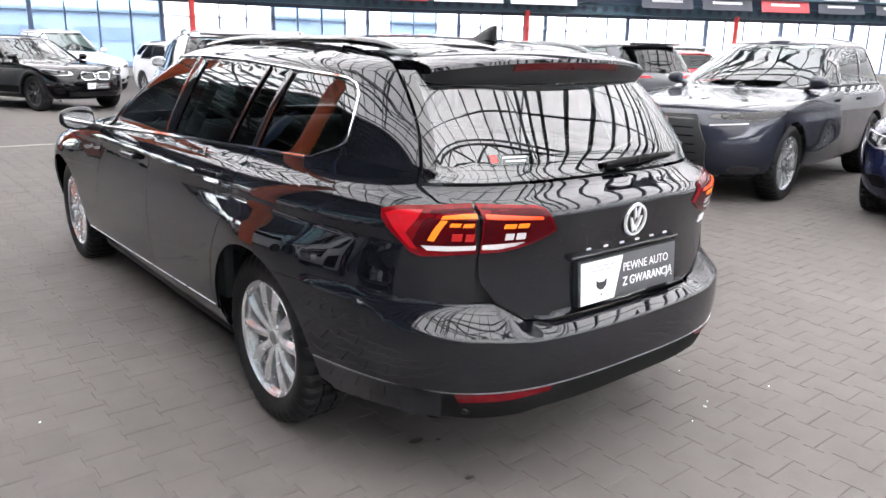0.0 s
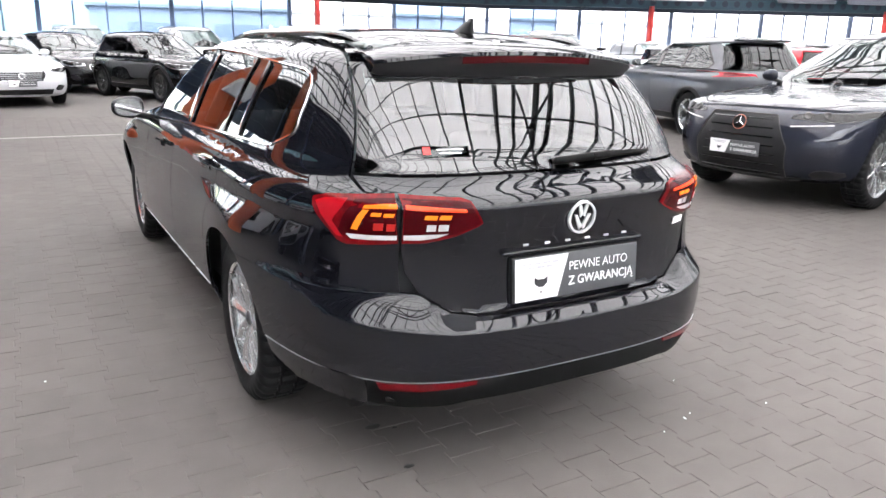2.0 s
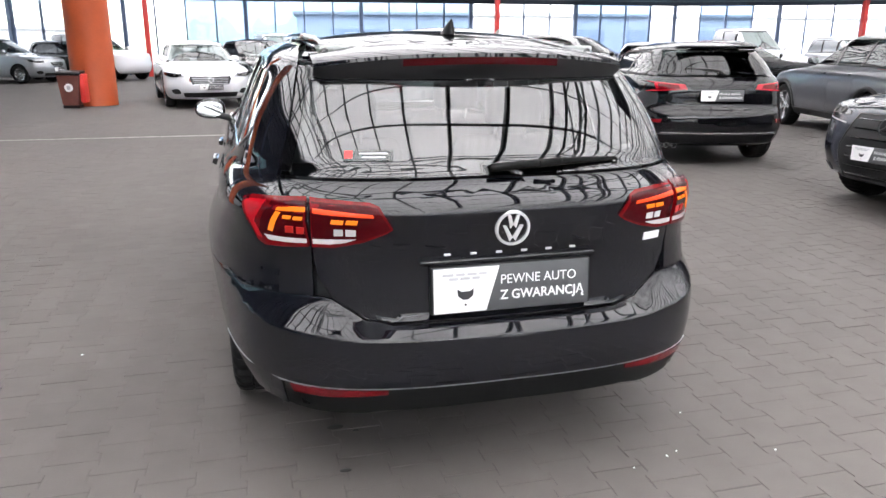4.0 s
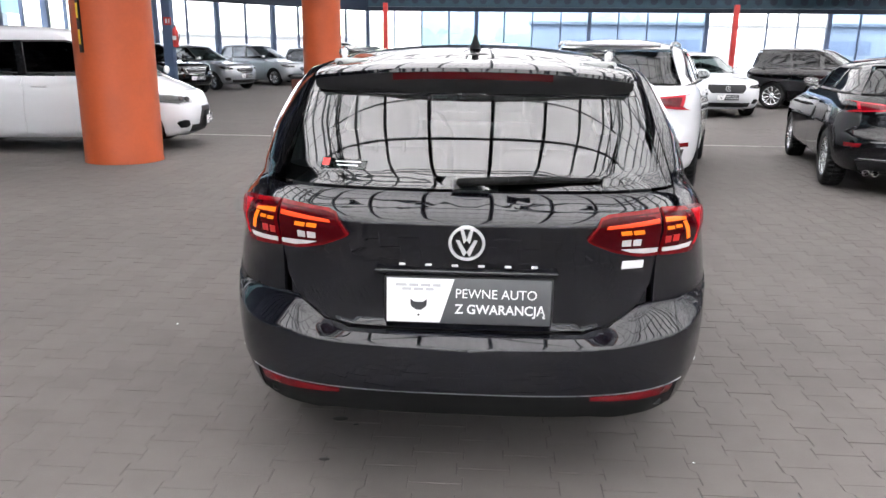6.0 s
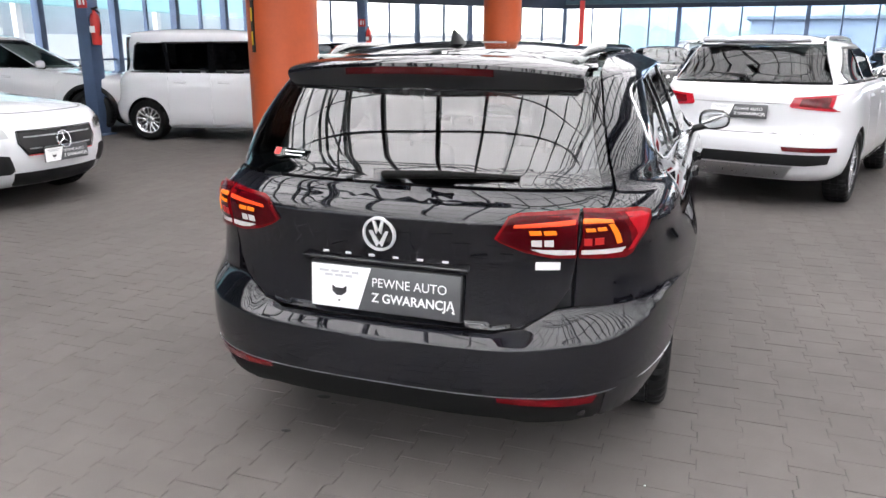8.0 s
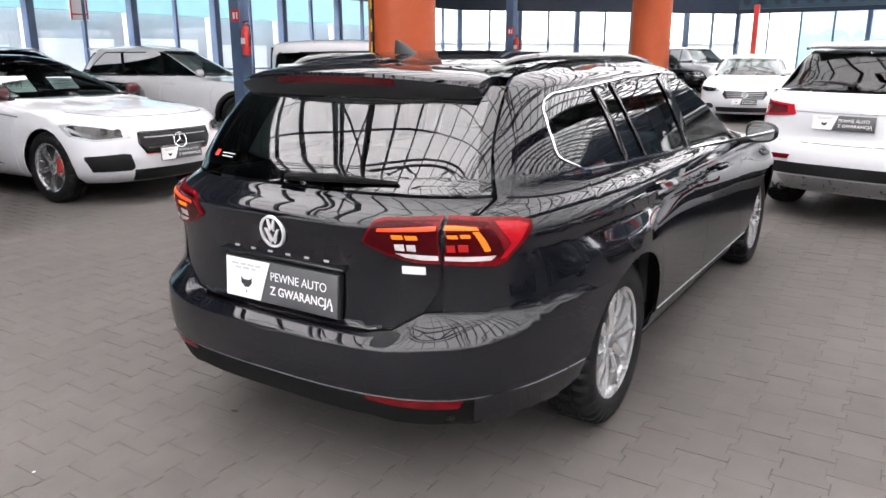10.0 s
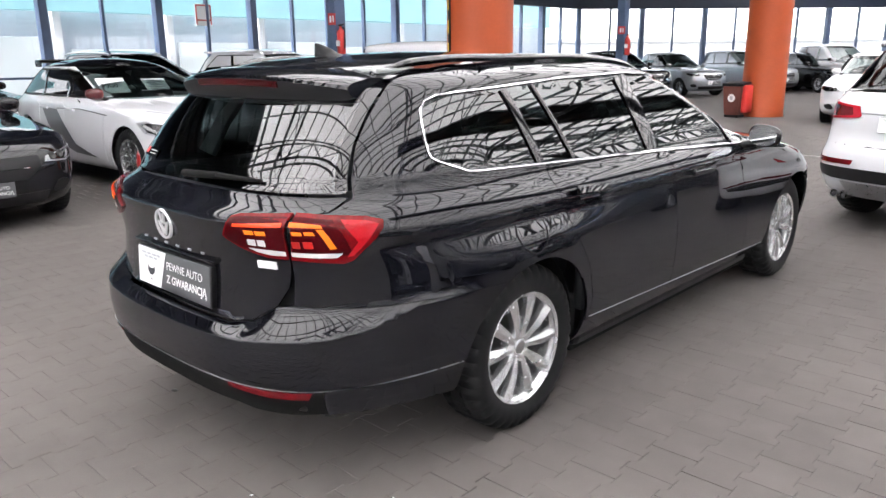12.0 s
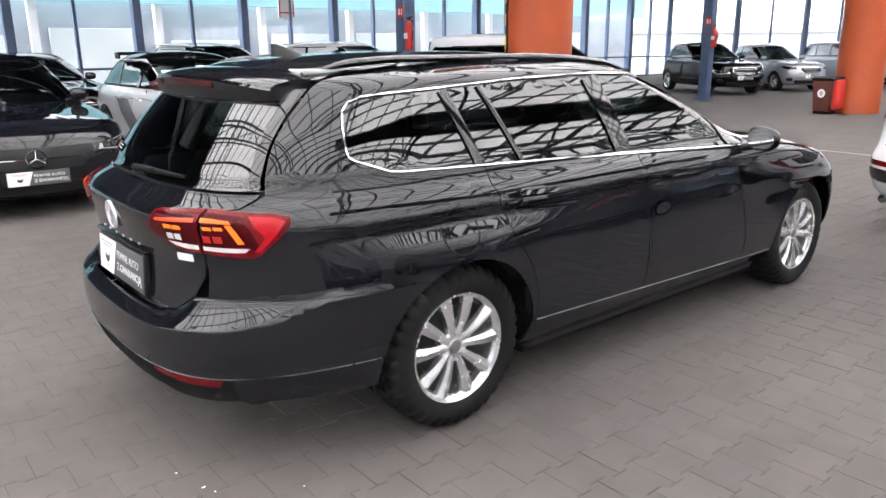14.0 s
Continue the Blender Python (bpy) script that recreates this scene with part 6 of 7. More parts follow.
# roof: glazing over slim bars, purlins and trusses
def roof():
    bm = bmesh.new()
    x0, x1, y0, y1, z = -15.0, 48.0, -16.4, 33.4, 6.6
    bar = lambda c, s: box(bm, s, Matrix.Translation(c))
    x = x0
    while x <= x1:
        bar((x, (y0 + y1) / 2, z), (0.060, y1 - y0, 0.11))
        x += 0.95
    y = y0
    while y <= y1:
        bar(((x0 + x1) / 2, y, z - 0.12), (x1 - x0, 0.055, 0.06))
        y += 1.175
    y = -13.0
    while y < 33:
        for zz, h in ((5.35, 0.10), (6.35, 0.09)):
            bar(((x0 + x1) / 2, y, zz), (x1 - x0, 0.06, h * 0.7))
        x, up = x0, True
        while x < x1 - 1.5:
            rod(bm, (x, y, 5.35 if up else 6.35), (x + 1.5, y, 6.35 if up else 5.35), 0.035, 6)
            x, up = x + 1.5, not up
        y += 4.7
    for x in (-9.9, -3.3, 3.3, 9.9, 16.5, 23.1, 29.7):
        for zz in (5.3, 6.3):
            bar((x, (y0 + y1) / 2, zz), (0.055, y1 - y0, 0.06))
        y, up = -13.0, True
        while y < 32:
            rod(bm, (x, y, 5.3 if up else 6.3), (x, y + 2.35, 6.3 if up else 5.3), 0.024, 6)
            rod(bm, (x, y, 6.3 if up else 5.3), (x, y + 2.35, 5.3 if up else 6.3), 0.022, 6)
            y, up = y + 2.35, not up
    structure(part("ceiling", bm, ROOF_STEEL), "dark steel trusses and glazing bars of the roof", "ceiling")
    # solid decks alternate with translucent bays
    for u0, u1, v0, v1 in ((x0, -6.9, y0, y1), (6.9, 9.1, 0.6, y1)):
        bm = bmesh.new()
        box(bm, (u1 - u0, v1 - v0, 0.06), Matrix.Translation(((u0 + u1) / 2, (v0 + v1) / 2, z + 0.10)))
        structure(part("roof_deck", bm, DECK), "dark solid roof deck between the translucent bays", "roof")
    for u0, u1, v0, v1 in ((-6.9, 6.9, y0, y1), (6.9, 9.1, y0, 0.6), (9.1, x1, y0, y1)):
        bm = bmesh.new()
        box(bm, (u1 - u0, v1 - v0, 0.02), Matrix.Translation(((u0 + u1) / 2, (v0 + v1) / 2, z + 0.08)))
        structure(part("roof_sheet", bm, ROOF_SHEET), "pale translucent roof sheets", "roof")


roof()


# columns, posts and what hangs on them
def column(x, y, strip=False, cabinet=False):
    bm = bmesh.new()
    lathe(bm, [(0.001, 0.0), (0.478, 0.0), (0.478, 0.012), (0.472, 0.03), (0.470, 2.0), (0.470, 6.3), (0.001, 6.3)], 64, Matrix.Translation((x, y, 0)))
    c = structure(part("column", bm, ORANGE, smooth=True), "thick round column painted orange", "column")
    if strip:
        bm = bmesh.new()
        a = radians(-112)
        px, py = x + 0.482 * math.cos(a), y + 0.482 * math.sin(a)
        box(bm, (0.05, 0.03, 4.6), pose(px, py, 1.34 + 2.3, 0, 0, -22), 0.006)
        s = tagged(part("cable_duct", bm, BLACK), "black and yellow striped cable duct on the orange column", "cable duct", kind="thing")
        for k in range(14):
            bm = bmesh.new()
            box(bm, (0.03, 0.006, 0.17), pose(px + 0.016 * math.cos(a), py + 0.016 * math.sin(a), 1.52 + k * 0.3, 0, 0, -22), 0.001)
            part("yellow_stripe", bm, YELLOW, s)
    if cabinet:
        bm = bmesh.new()
        a = radians(-95)
        box(bm, (0.62, 0.24, 0.8), pose(x + 0.57 * math.cos(a), y + 0.57 * math.sin(a), 3.22, 0, 0, -5), 0.02)
        b = tagged(part("switch_cabinet", bm, GREY_BOX, smooth=True), "grey switch cabinet high on the orange column", "cabinet", kind="thing")
        bm = bmesh.new()
        box(bm, (0.54, 0.012, 0.70), pose(x + 0.57 * math.cos(a) + 0.0, y + 0.57 * math.sin(a) - 0.126, 3.22, 0, 0, -5), 0.004)
        part("cabinet_door", bm, GREY_BOX, b)
    return c


column(-4.60, 6.20, strip=True)
column(-4.08, 15.85, cabinet=True)


def litter_bin(x, y, yaw):
    root = tagged(new("litter_bin"), "brown and red litter bin with round white sticker", "bin", kind="thing")
    root.matrix_world = pose(x, y, 0, 0, 0, yaw)
    bm = bmesh.new()
    for sx in (0,):
        lo = [bm.verts.new((u * 0.17, w * 0.14 - 0.05, 0.06)) for u, w in ((-1, -1), (1, -1), (1, 1), (-1, 1))]
        hi = [bm.verts.new((u * 0.235, w * 0.20, 0.72)) for u, w in ((-1, -1), (1, -1), (1, 1), (-1, 1))]
        for i in range(4):
            bm.faces.new((lo[i], lo[(i + 1) % 4], hi[(i + 1) % 4], hi[i]))
        bm.faces.new(lo[::-1]), bm.faces.new(hi)
        bmesh.ops.bevel(bm, geom=bm.edges[:], offset=0.02, segments=2, affect="EDGES")
    part("body", bm, BROWN, root, smooth=True)
    bm = bmesh.new()
    box(bm, (0.50, 0.44, 0.07), pose(0, 0.0, 0.75, 4), 0.025, 3)
    part("lid", bm, BLACK, root, "black lid", smooth=True)
    bm = bmesh.new()
    box(bm, (0.10, 0.36, 0.62), pose(0.245, 0.05, 0.42), 0.03, 3)
    part("side_panel", bm, RED_PAINT, root, "red side panel", smooth=True)
    bm = bmesh.new()
    lathe(bm, [(0.001, 0.004), (0.085, 0.004), (0.088, 0.0)], 32, pose(0.0, -0.204, 0.44, 91))
    st = part("sticker", bm, PLATE_WHITE, root, "round white sticker")
    bm = bmesh.new()
    prism(bm, [(-0.03, -0.045), (0.03, -0.045), (0.038, 0.03), (0.0, 0.05), (-0.038, 0.03)], 0.002, pose(0.0, -0.208, 0.44, 91))
    part("sticker_mark", bm, INK_PALE, st)
    bm = bmesh.new()
    box(bm, (0.34, 0.30, 0.06), pose(0, -0.02, 0.03), 0.01)
    part("foot", bm, BLACK, root)


litter_bin(-4.42, 15.12, -6)


def post(x, y, h=6.2):
    bm = bmesh.new()
    box(bm, (0.24, 0.24, h), pose(x, y, h / 2), 0.012)
    box(bm, (0.36, 0.36, 0.025), pose(x, y, 0.0125), 0.004)
    structure(part("post", bm, BLUE_STEEL, smooth=True), "blue painted steel post", "post")


def extinguisher(x, y, z):
    root = tagged(new("fire_extinguisher"), "red fire extinguisher hung on a blue post", "extinguisher", "extinguishers", "thing")
    root.matrix_world = Matrix.Translation((x, y, z))
    bm = bmesh.new()
    lathe(bm, [(0.001, 0.0), (0.065, 0.005), (0.075, 0.03), (0.075, 0.40), (0.06, 0.46), (0.028, 0.49), (0.026, 0.53), (0.001, 0.53)], 24)
    part("cylinder", bm, RED_PAINT, root, smooth=True)
    bm = bmesh.new()
    box(bm, (0.03, 0.13, 0.025), pose(0, 0.02, 0.56, 12), 0.006)
    box(bm, (0.035, 0.05, 0.05), pose(0, 0, 0.53), 0.006)
    part("valve", bm, BLACK, root)
    bm = bmesh.new()
    tube(bm, [(0.03, 0.0, 0.52), (0.10, 0.0, 0.50), (0.105, 0.0, 0.30), (0.085, 0.0, 0.15)], 0.012)
    part("hose", bm, BLACK, root, smooth=True)
    bm = bmesh.new()
    box(bm, (0.10, 0.006, 0.10), pose(0, -0.076, 0.24))
    part("label", bm, PLATE_WHITE, root)


def fire_sign(x, y, z):
    bm = bmesh.new()
    box(bm, (0.20, 0.008, 0.20), pose(x, y, z))
    s = tagged(part("fire_sign", bm, RED_PAINT), "small red fire sign on a blue post", "sign", "fire signs", "thing")
    bm = bmesh.new()
    for dx, w in ((-0.03, 0.05), (0.045, 0.03)):
        box(bm, (w, 0.004, 0.11), pose(x + dx, y - 0.005, z))
    part("sign_mark", bm, PLATE_WHITE, s)


for x, y, zz in ((-8.45, 6.75, 1.42), (-8.35, 16.75, 1.40)):
    post(x, y)
    extinguisher(x + 0.20, y - 0.06, zz)
    fire_sign(x + 0.04, y - 0.126, zz + 0.66)
for k, (x, y) in enumerate(((10.35, 29.9), (-4.5, 31.0), (27.0, 26.6), (38.0, 21.1))):
    bm = bmesh.new()
    box(bm, (0.20, 0.20, 3.4), pose(x, y, 1.7), 0.01)
    structure(part("red_post", bm, RED_PAINT if k else RED_PAINT), "slim red steel post by the windows", "post")

# a sign hung on the left window
bm = bmesh.new()
box(bm, (0.02, 0.42, 0.50), pose(-14.37, 7.55, 2.42))
sg = tagged(part("window_sign", bm, PLATE_WHITE), "white notice with red frame on a hall window", "sign", kind="thing")
bm = bmesh.new()
for dy, dz, w, h in ((-0.19, 0, 0.03, 0.46), (0.19, 0, 0.03, 0.46), (0, 0.22, 0.36, 0.03), (0, -0.12, 0.36, 0.03)):
    box(bm, (0.008, w, h), pose(-14.356, 7.55 + dy, 2.42 + dz))
part("sign_frame", bm, RED_PAINT, sg)

# white line on the paving
bm = bmesh.new()
x = -6.0
while x < 13:
    w = random.uniform(0.9, 1.6)
    box(bm, (w, 0.07, 0.004), pose(x + w / 2, 9.12 - 0.012 * x, 0.0015, 0, 0, -0.6))
    x += w + 0.02
structure(part("floor_line", bm, LINE_WHITE), "worn white line painted on the paving", "floor marking")


# small dark drips on the paving behind the car
for x, y, r in ((-0.50, -0.78, 0.016), (-0.50, -0.475, 0.024), (-0.43, -0.52, 0.009)):
    bm = bmesh.new()
    lathe(bm, [(0.0005, 0.0045), (r * 0.7, 0.004), (r, 0.001)], 14, Matrix.Translation((x, y, 0.001)) @ Matrix.Diagonal((1.3, 0.8, 1, 1)))
    tagged(part("oil_spot", bm, OIL, smooth=True), "small dark oil spot on the block paving", "stain", "oil spots", "thing")


# pale crumbs on the paving
for x, y, r, yaw in ((1.01, -1.03, 0.006, 20), (0.61, -0.97, 0.008, 80), (0.66, -0.95, 0.005, 10), (0.46, -1.01, 0.005, 50), (-1.56, 0.49, 0.006, 30), (-0.74, -1.49, 0.006, 70), (0.83, -0.70, 0.004, 0)):
    bm = bmesh.new()
    prism(bm, [(-r, -r * 0.3), (r * 0.2, -r * 0.5), (r, 0.1 * r), (r * 0.3, r * 0.45), (-r * 0.6, r * 0.35)], 0.003, pose(x, y, 0.0005, 0, 0, yaw), 0.0008)
    tagged(part("crumb", bm, PAPER), "small pale crumb of grit on the block paving", "crumb", "crumbs", "thing")


# ---- outside ----
def outside():
    bm = bmesh.new()
    box(bm, (0.25, 56.0, 2.3), pose(-24.3, 8.0, 4.1), 0.03)
    root = tagged(part("shed", bm, TURQUOISE), "long open shed with a turquoise fascia beyond the hall windows", "building", kind="thing")
    for k in range(12):
        bm = bmesh.new()
        box(bm, (0.25, 0.25, 3.2), pose(-24.6, -16 + 4.0 * k, 1.48))
        part("shed_post", bm, WALL_PALE, root)
        bm = bmesh.new()
        box(bm, (0.12, 3.0, 1.7 + 0.3 * (k % 3)), pose(-24.88, -14.0 + 4.0 * k, 0.9 + 0.1 * (k % 2)), 0.02)
        part("shed_panel", bm, PAPER, root)
    bm = bmesh.new()
    box(bm, (0.2, 56.0, 3.05), pose(-25.1, 8.0, 1.47))
    part("shed_wall", bm, SHED_GREY, root)
    # a low pale building beyond the corner and the far windows
    for nm, x, y, w, d, h, yaw in (("depot", -26, 54, 34, 8, 2.3, 46), ("warehouse", 34, 62, 60, 10, 3.6, -6)):
        bm = bmesh.new()
        box(bm, (w, d, h), pose(x, y, h / 2 - 0.06, 0, 0, yaw), 0.05)
        r = tagged(part(nm, bm, WALL_PALE), "low pale building beyond the hall windows", "building", kind="thing")
        bm = bmesh.new()
        box(bm, (w + 0.6, d + 0.6, 0.25), pose(x, y, h + 0.06, 0, 0, yaw), 0.03)
        part("roof", bm, GREY_BOX, r)
        for k in range(9):
            bm = bmesh.new()
            box(bm, (w / 14, 0.1, 1.0), pose(x, y, 0, 0, 0, yaw) @ Matrix.Translation(((k - 4) * w / 9.5, -d / 2 - 0.03, h * 0.55)), 0.01)
            part("window", bm, SHED_GREY, r)


outside()

# added glowing sheet far behind the yard, its pale colour painted as haze
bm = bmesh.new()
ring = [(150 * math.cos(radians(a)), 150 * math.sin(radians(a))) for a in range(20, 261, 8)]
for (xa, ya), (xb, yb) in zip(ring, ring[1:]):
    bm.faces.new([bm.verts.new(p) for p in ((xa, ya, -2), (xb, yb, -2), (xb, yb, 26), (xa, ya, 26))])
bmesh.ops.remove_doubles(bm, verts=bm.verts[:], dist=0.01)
structure(part("backdrop", bm, HAZE), "plain glowing sheet painted as bright haze beyond the yard", "backdrop")

# line of trees in front of it, with haze put into its pale glowing colour
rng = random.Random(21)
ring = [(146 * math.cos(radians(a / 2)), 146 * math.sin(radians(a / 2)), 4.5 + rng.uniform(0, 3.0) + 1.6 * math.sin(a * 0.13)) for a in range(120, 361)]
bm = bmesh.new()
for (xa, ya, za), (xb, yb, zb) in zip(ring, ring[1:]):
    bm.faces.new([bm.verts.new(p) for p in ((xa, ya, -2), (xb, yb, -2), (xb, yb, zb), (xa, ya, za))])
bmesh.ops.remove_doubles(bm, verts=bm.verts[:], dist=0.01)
structure(part("backdrop_treeline", bm, HAZE_GREEN), "green treeline far beyond the yard, haze painted in as a pale glow", "backdrop")


# ---- the parked cars ----
plain_car("suv_compact", (1.45, 5.18), (0.295, 0.955), "white compact SUV with red tail lamps and dealer plate", PAINT_WHITE, H=1.57, hw=0.91, ro=0.90, wb=2.60, fo=0.88, gc=0.27, zb=1.12, zn=0.82, wheel_r=0.345, rails=True, roof_back=0.40, clad=None, style="y", back=back_lamps(0.46, 0.88, 0.89, 1.04, 0.28, skid=SATIN, crease=True), plate=("back",))
plain_car("hatchback", (4.74, 5.34), (0.231, 0.973), "black hatchback with bright bumper strip and dealer plate", PAINT_BLACK, H=1.43, hw=0.895, ro=0.85, wb=2.63, fo=0.84, gc=0.24, zb=1.03, zn=0.74, wheel_r=0.325, roof_back=0.42, style="star", back=back_lamps(0.44, 0.90, 0.86, 0.975, 0.28, strip=CHROME, reflector=(0.76, 0.90)), plate=("back",))
plain_car("suv_grey", (8.72, 5.66), (0.253, 0.967), "mid grey SUV with dark rear window", PAINT_MID, H=1.60, hw=0.92, ro=0.92, wb=2.68, fo=0.90, gc=0.26, zb=1.08, zn=0.86, wheel_r=0.36, clad=BLACK, roof_back=0.45, style="star", back=back_lamps(0.30, 0.92, 0.98, 1.06, 0.36))
plain_car("suv_steel", (7.76, 2.30), (-0.9925, -0.12), "steel grey SUV with spindle grille and dealer plate", PAINT_STEEL, H=1.63, hw=0.925, ro=0.98, wb=2.66, fo=0.94, gc=0.26, zb=1.07, zn=0.86, cowl=0.72, rake=1.0, roof_back=0.5, wheel_r=0.37, clad=None, style="ten", front=front_face((0.46, 0.85, 0.80, 0.90), (0.34, 0.47, 0.30, 0.84), rim=STEEL, rim_w=0.005, bars=7, bar_mat=GLOSS_BLACK, chrome_lamp=False, badge=0.07, badge_at=0.84, slim=True, intake=(0.60, 0.27, 0.30), fog=(0.66, 0.90, 0.05, 0.13)), plate=("front",))
plain_car("hatch_navy", (8.2, 0.0), (-0.985, -0.17), "dark navy hatchback parked beside a steel grey SUV", PAINT_BLUE, H=1.47, hw=0.90, ro=0.85, wb=2.62, fo=0.86, gc=0.20, zb=0.98, zn=0.76, wheel_r=0.33, style="star", front=front_face((0.52, 0.6, 0.64, 0.78), (0.45, 0.5, 0.52, 0.70), rim=CHROME, bars=3), plate=("front",))
plain_car("coupe_suv", (1.10, 17.6), (0.346, -0.938), "black coupe SUV with twin kidney grilles and a pale plate", PAINT_BLACK, H=1.53, hw=0.91, ro=0.86, wb=2.67, fo=0.84, gc=0.25, zb=1.02, zn=0.84, wheel_r=0.36, clad=BLACK, style="y", rim_mat=STEEL, front=front_face((0.50, 0.6, 0.72, 0.86), (0.36, 0.36, 0.64, 0.79), rim=CHROME, bars=2, kidneys=True), plate=("front",))
plain_car("saloon_white", (-2.05, 17.85), (0.16, -0.987), "white saloon with wide chrome grille and dealer plate", PAINT_WHITE, H=1.46, hw=0.925, ro=1.05, wb=2.85, fo=0.95, gc=0.20, zb=0.98, zn=0.76, cowl=0.75, wheel_r=0.335, roof_back=0.75, style="ten", front=front_face((0.56, 0.7, 0.66, 0.78), (0.46, 0.40, 0.52, 0.70), rim=CHROME, bars=5), plate=("front",))
plain_car("liftback_white", (5.35, 18.2), (0.05, -0.998), "white liftback with black grille and dealer plate", PAINT_WHITE, H=1.48, hw=0.93, ro=1.1, wb=2.84, fo=0.92, gc=0.20, zb=0.98, zn=0.78, cowl=0.75, wheel_r=0.335, roof_back=0.8, rails=True, style="ten", front=front_face((0.56, 0.6, 0.66, 0.78), (0.46, 0.38, 0.56, 0.75), bars=0, chrome_lamp=False), plate=("front",))
plain_car("suv_black", (8.3, 18.6), (0.80, -0.60), "black SUV with bright window line", PAINT_BLACK, H=1.62, hw=0.92, ro=0.95, wb=2.70, fo=0.9, gc=0.25, zb=1.06, zn=0.85, wheel_r=0.35, rails=True, style="ten", front=front_face((0.56, 0.6, 0.76, 0.88), (0.46, 0.40, 0.58, 0.82), rim=CHROME, bars=4))
plain_car("people_carrier", (-7.35, 7.27), (0.98, 0.19), "long white van-based people carrier with dark windows", PAINT_WHITE, H=1.68, hw=0.88, ro=0.70, wb=2.49, fo=0.82, gc=0.20, zb=1.02, zn=0.78, side_glass=GLASS_DARK, cowl=-0.22, rake=0.92, wheel_r=0.31, roof_back=0.16, style="y", front=front_face((0.58, 0.80, 0.64, 0.80), (0.34, 0.42, 0.30, 0.60), bars=2), plate=("front",), door_c=0.34, dlo=[(-0.22, 1.06), (-0.25, 1.11), (-0.23, 1.42), (-0.17, 1.46), (1.62, 1.48), (1.98, 1.40), (2.46, 1.06)])
crossover = plain_car("crossover_white", (-8.15, 2.18), (0.999, 0.02), "white crossover with dark roof, side film and price sheets", PAINT_WHITE, H=1.44, hw=0.90, ro=0.84, wb=2.70, fo=0.88, gc=0.21, zb=0.99, zn=0.80, wheel_r=0.352, style="star", roof_mat=PAINT_BLACK, mirror_mat=DARK_RED, clad=None, cowl=0.72, rake=1.0, roof_back=0.55, front=front_face((0.54, 0.62, 0.63, 0.80), (0.46, 0.40, 0.50, 0.70), bars=2, bar_mat=SATIN, rim=GLOSS_BLACK, badge=0.080, fog=(0.52, 0.92, 0.13, 0.30), intake=(0.52, 0.23, 0.345)), plate=("front",))
plain_car("coupe_dark", (-7.96, -0.24), (0.999, -0.04), "dark grey four-door coupe with star badge and dealer plate", PAINT_GREY, H=1.43, hw=0.90, ro=0.95, wb=2.73, fo=0.90, gc=0.18, zb=0.94, zn=0.72, cowl=0.80, rake=0.95, wheel_r=0.335, roof_back=0.8, style="star", front=front_face((0.60, 0.6, 0.56, 0.68), (0.54, 0.42, 0.45, 0.64), bars=1, bar_mat=CHROME, badge=0.085), plate=("front",))
plain_car("suv_pearl", (-11.35, 6.55), (0.93, 0.367), "pearl white SUV with black arches parked behind a blue post", PAINT_WHITE, H=1.60, hw=0.915, ro=0.90, wb=2.66, fo=0.92, gc=0.25, zb=1.06, zn=0.85, wheel_r=0.36, style="y", rim_mat=STEEL, clad=BLACK, roof_back=0.45, back=back_lamps(0.45, 0.90, 0.90, 1.04, 0.30))
plain_car("suv_dark_far", (-12.85, 4.45), (0.985, 0.17), "dark SUV with roof rails parked by the windows", PAINT_BLACK, H=1.58, hw=0.90, ro=0.90, wb=2.60, fo=0.88, gc=0.25, zb=1.06, zn=0.88, wheel_r=0.35, rails=True, cabin_parts=False)
plain_car("saloon_dark", (-13.15, 1.15), (0.99, 0.06), "low black saloon parked behind the white crossover", PAINT_BLACK, H=1.42, hw=0.90, ro=0.85, wb=2.62, fo=0.86, gc=0.18, zb=0.96, zn=0.78, cowl=0.75, wheel_r=0.33, roof_back=0.7, style="star", cabin_parts=False, front=front_face((0.52, 0.6, 0.62, 0.74), (0.42, 0.36, 0.50, 0.66), rim=CHROME, bars=2))
plain_car("mini_suv_black", (-11.6, 21.2), (0.86, -0.51), "small black crossover with round lamps", PAINT_BLACK, H=1.57, hw=0.88, ro=0.75, wb=2.53, fo=0.85, gc=0.24, zb=1.06, zn=0.86, wheel_r=0.34, style="star", front=front_face((0.5, 0.5, 0.62, 0.74), (0.40, 0.30, 0.62, 0.80), rim=CHROME, bars=2), plate=("front",))
plain_car("hatch_silver", (-11.1, 24.3), (0.88, -0.47), "small silver hatchback with chrome grille", PAINT_SILVER, H=1.51, hw=0.835, ro=0.60, wb=2.45, fo=0.78, gc=0.20, zb=0.98, zn=0.80, wheel_r=0.30, style="star", front=front_face((0.5, 0.55, 0.66, 0.80), (0.42, 0.25, 0.56, 0.74), rim=CHROME, bars=2), plate=("front",))
plain_car("mpv_silver", (-10.2, 28.0), (0.90, -0.43), "pale silver people carrier", PAINT_SILVER, H=1.57, hw=0.885, ro=0.80, wb=2.58, fo=0.90, gc=0.20, zb=1.02, zn=0.80, cowl=0.45, wheel_r=0.32, style="ten", front=front_face((0.5, 0.6, 0.68, 0.80), (0.32, 0.22, 0.56, 0.70), rim=CHROME, bars=2), plate=("front",))
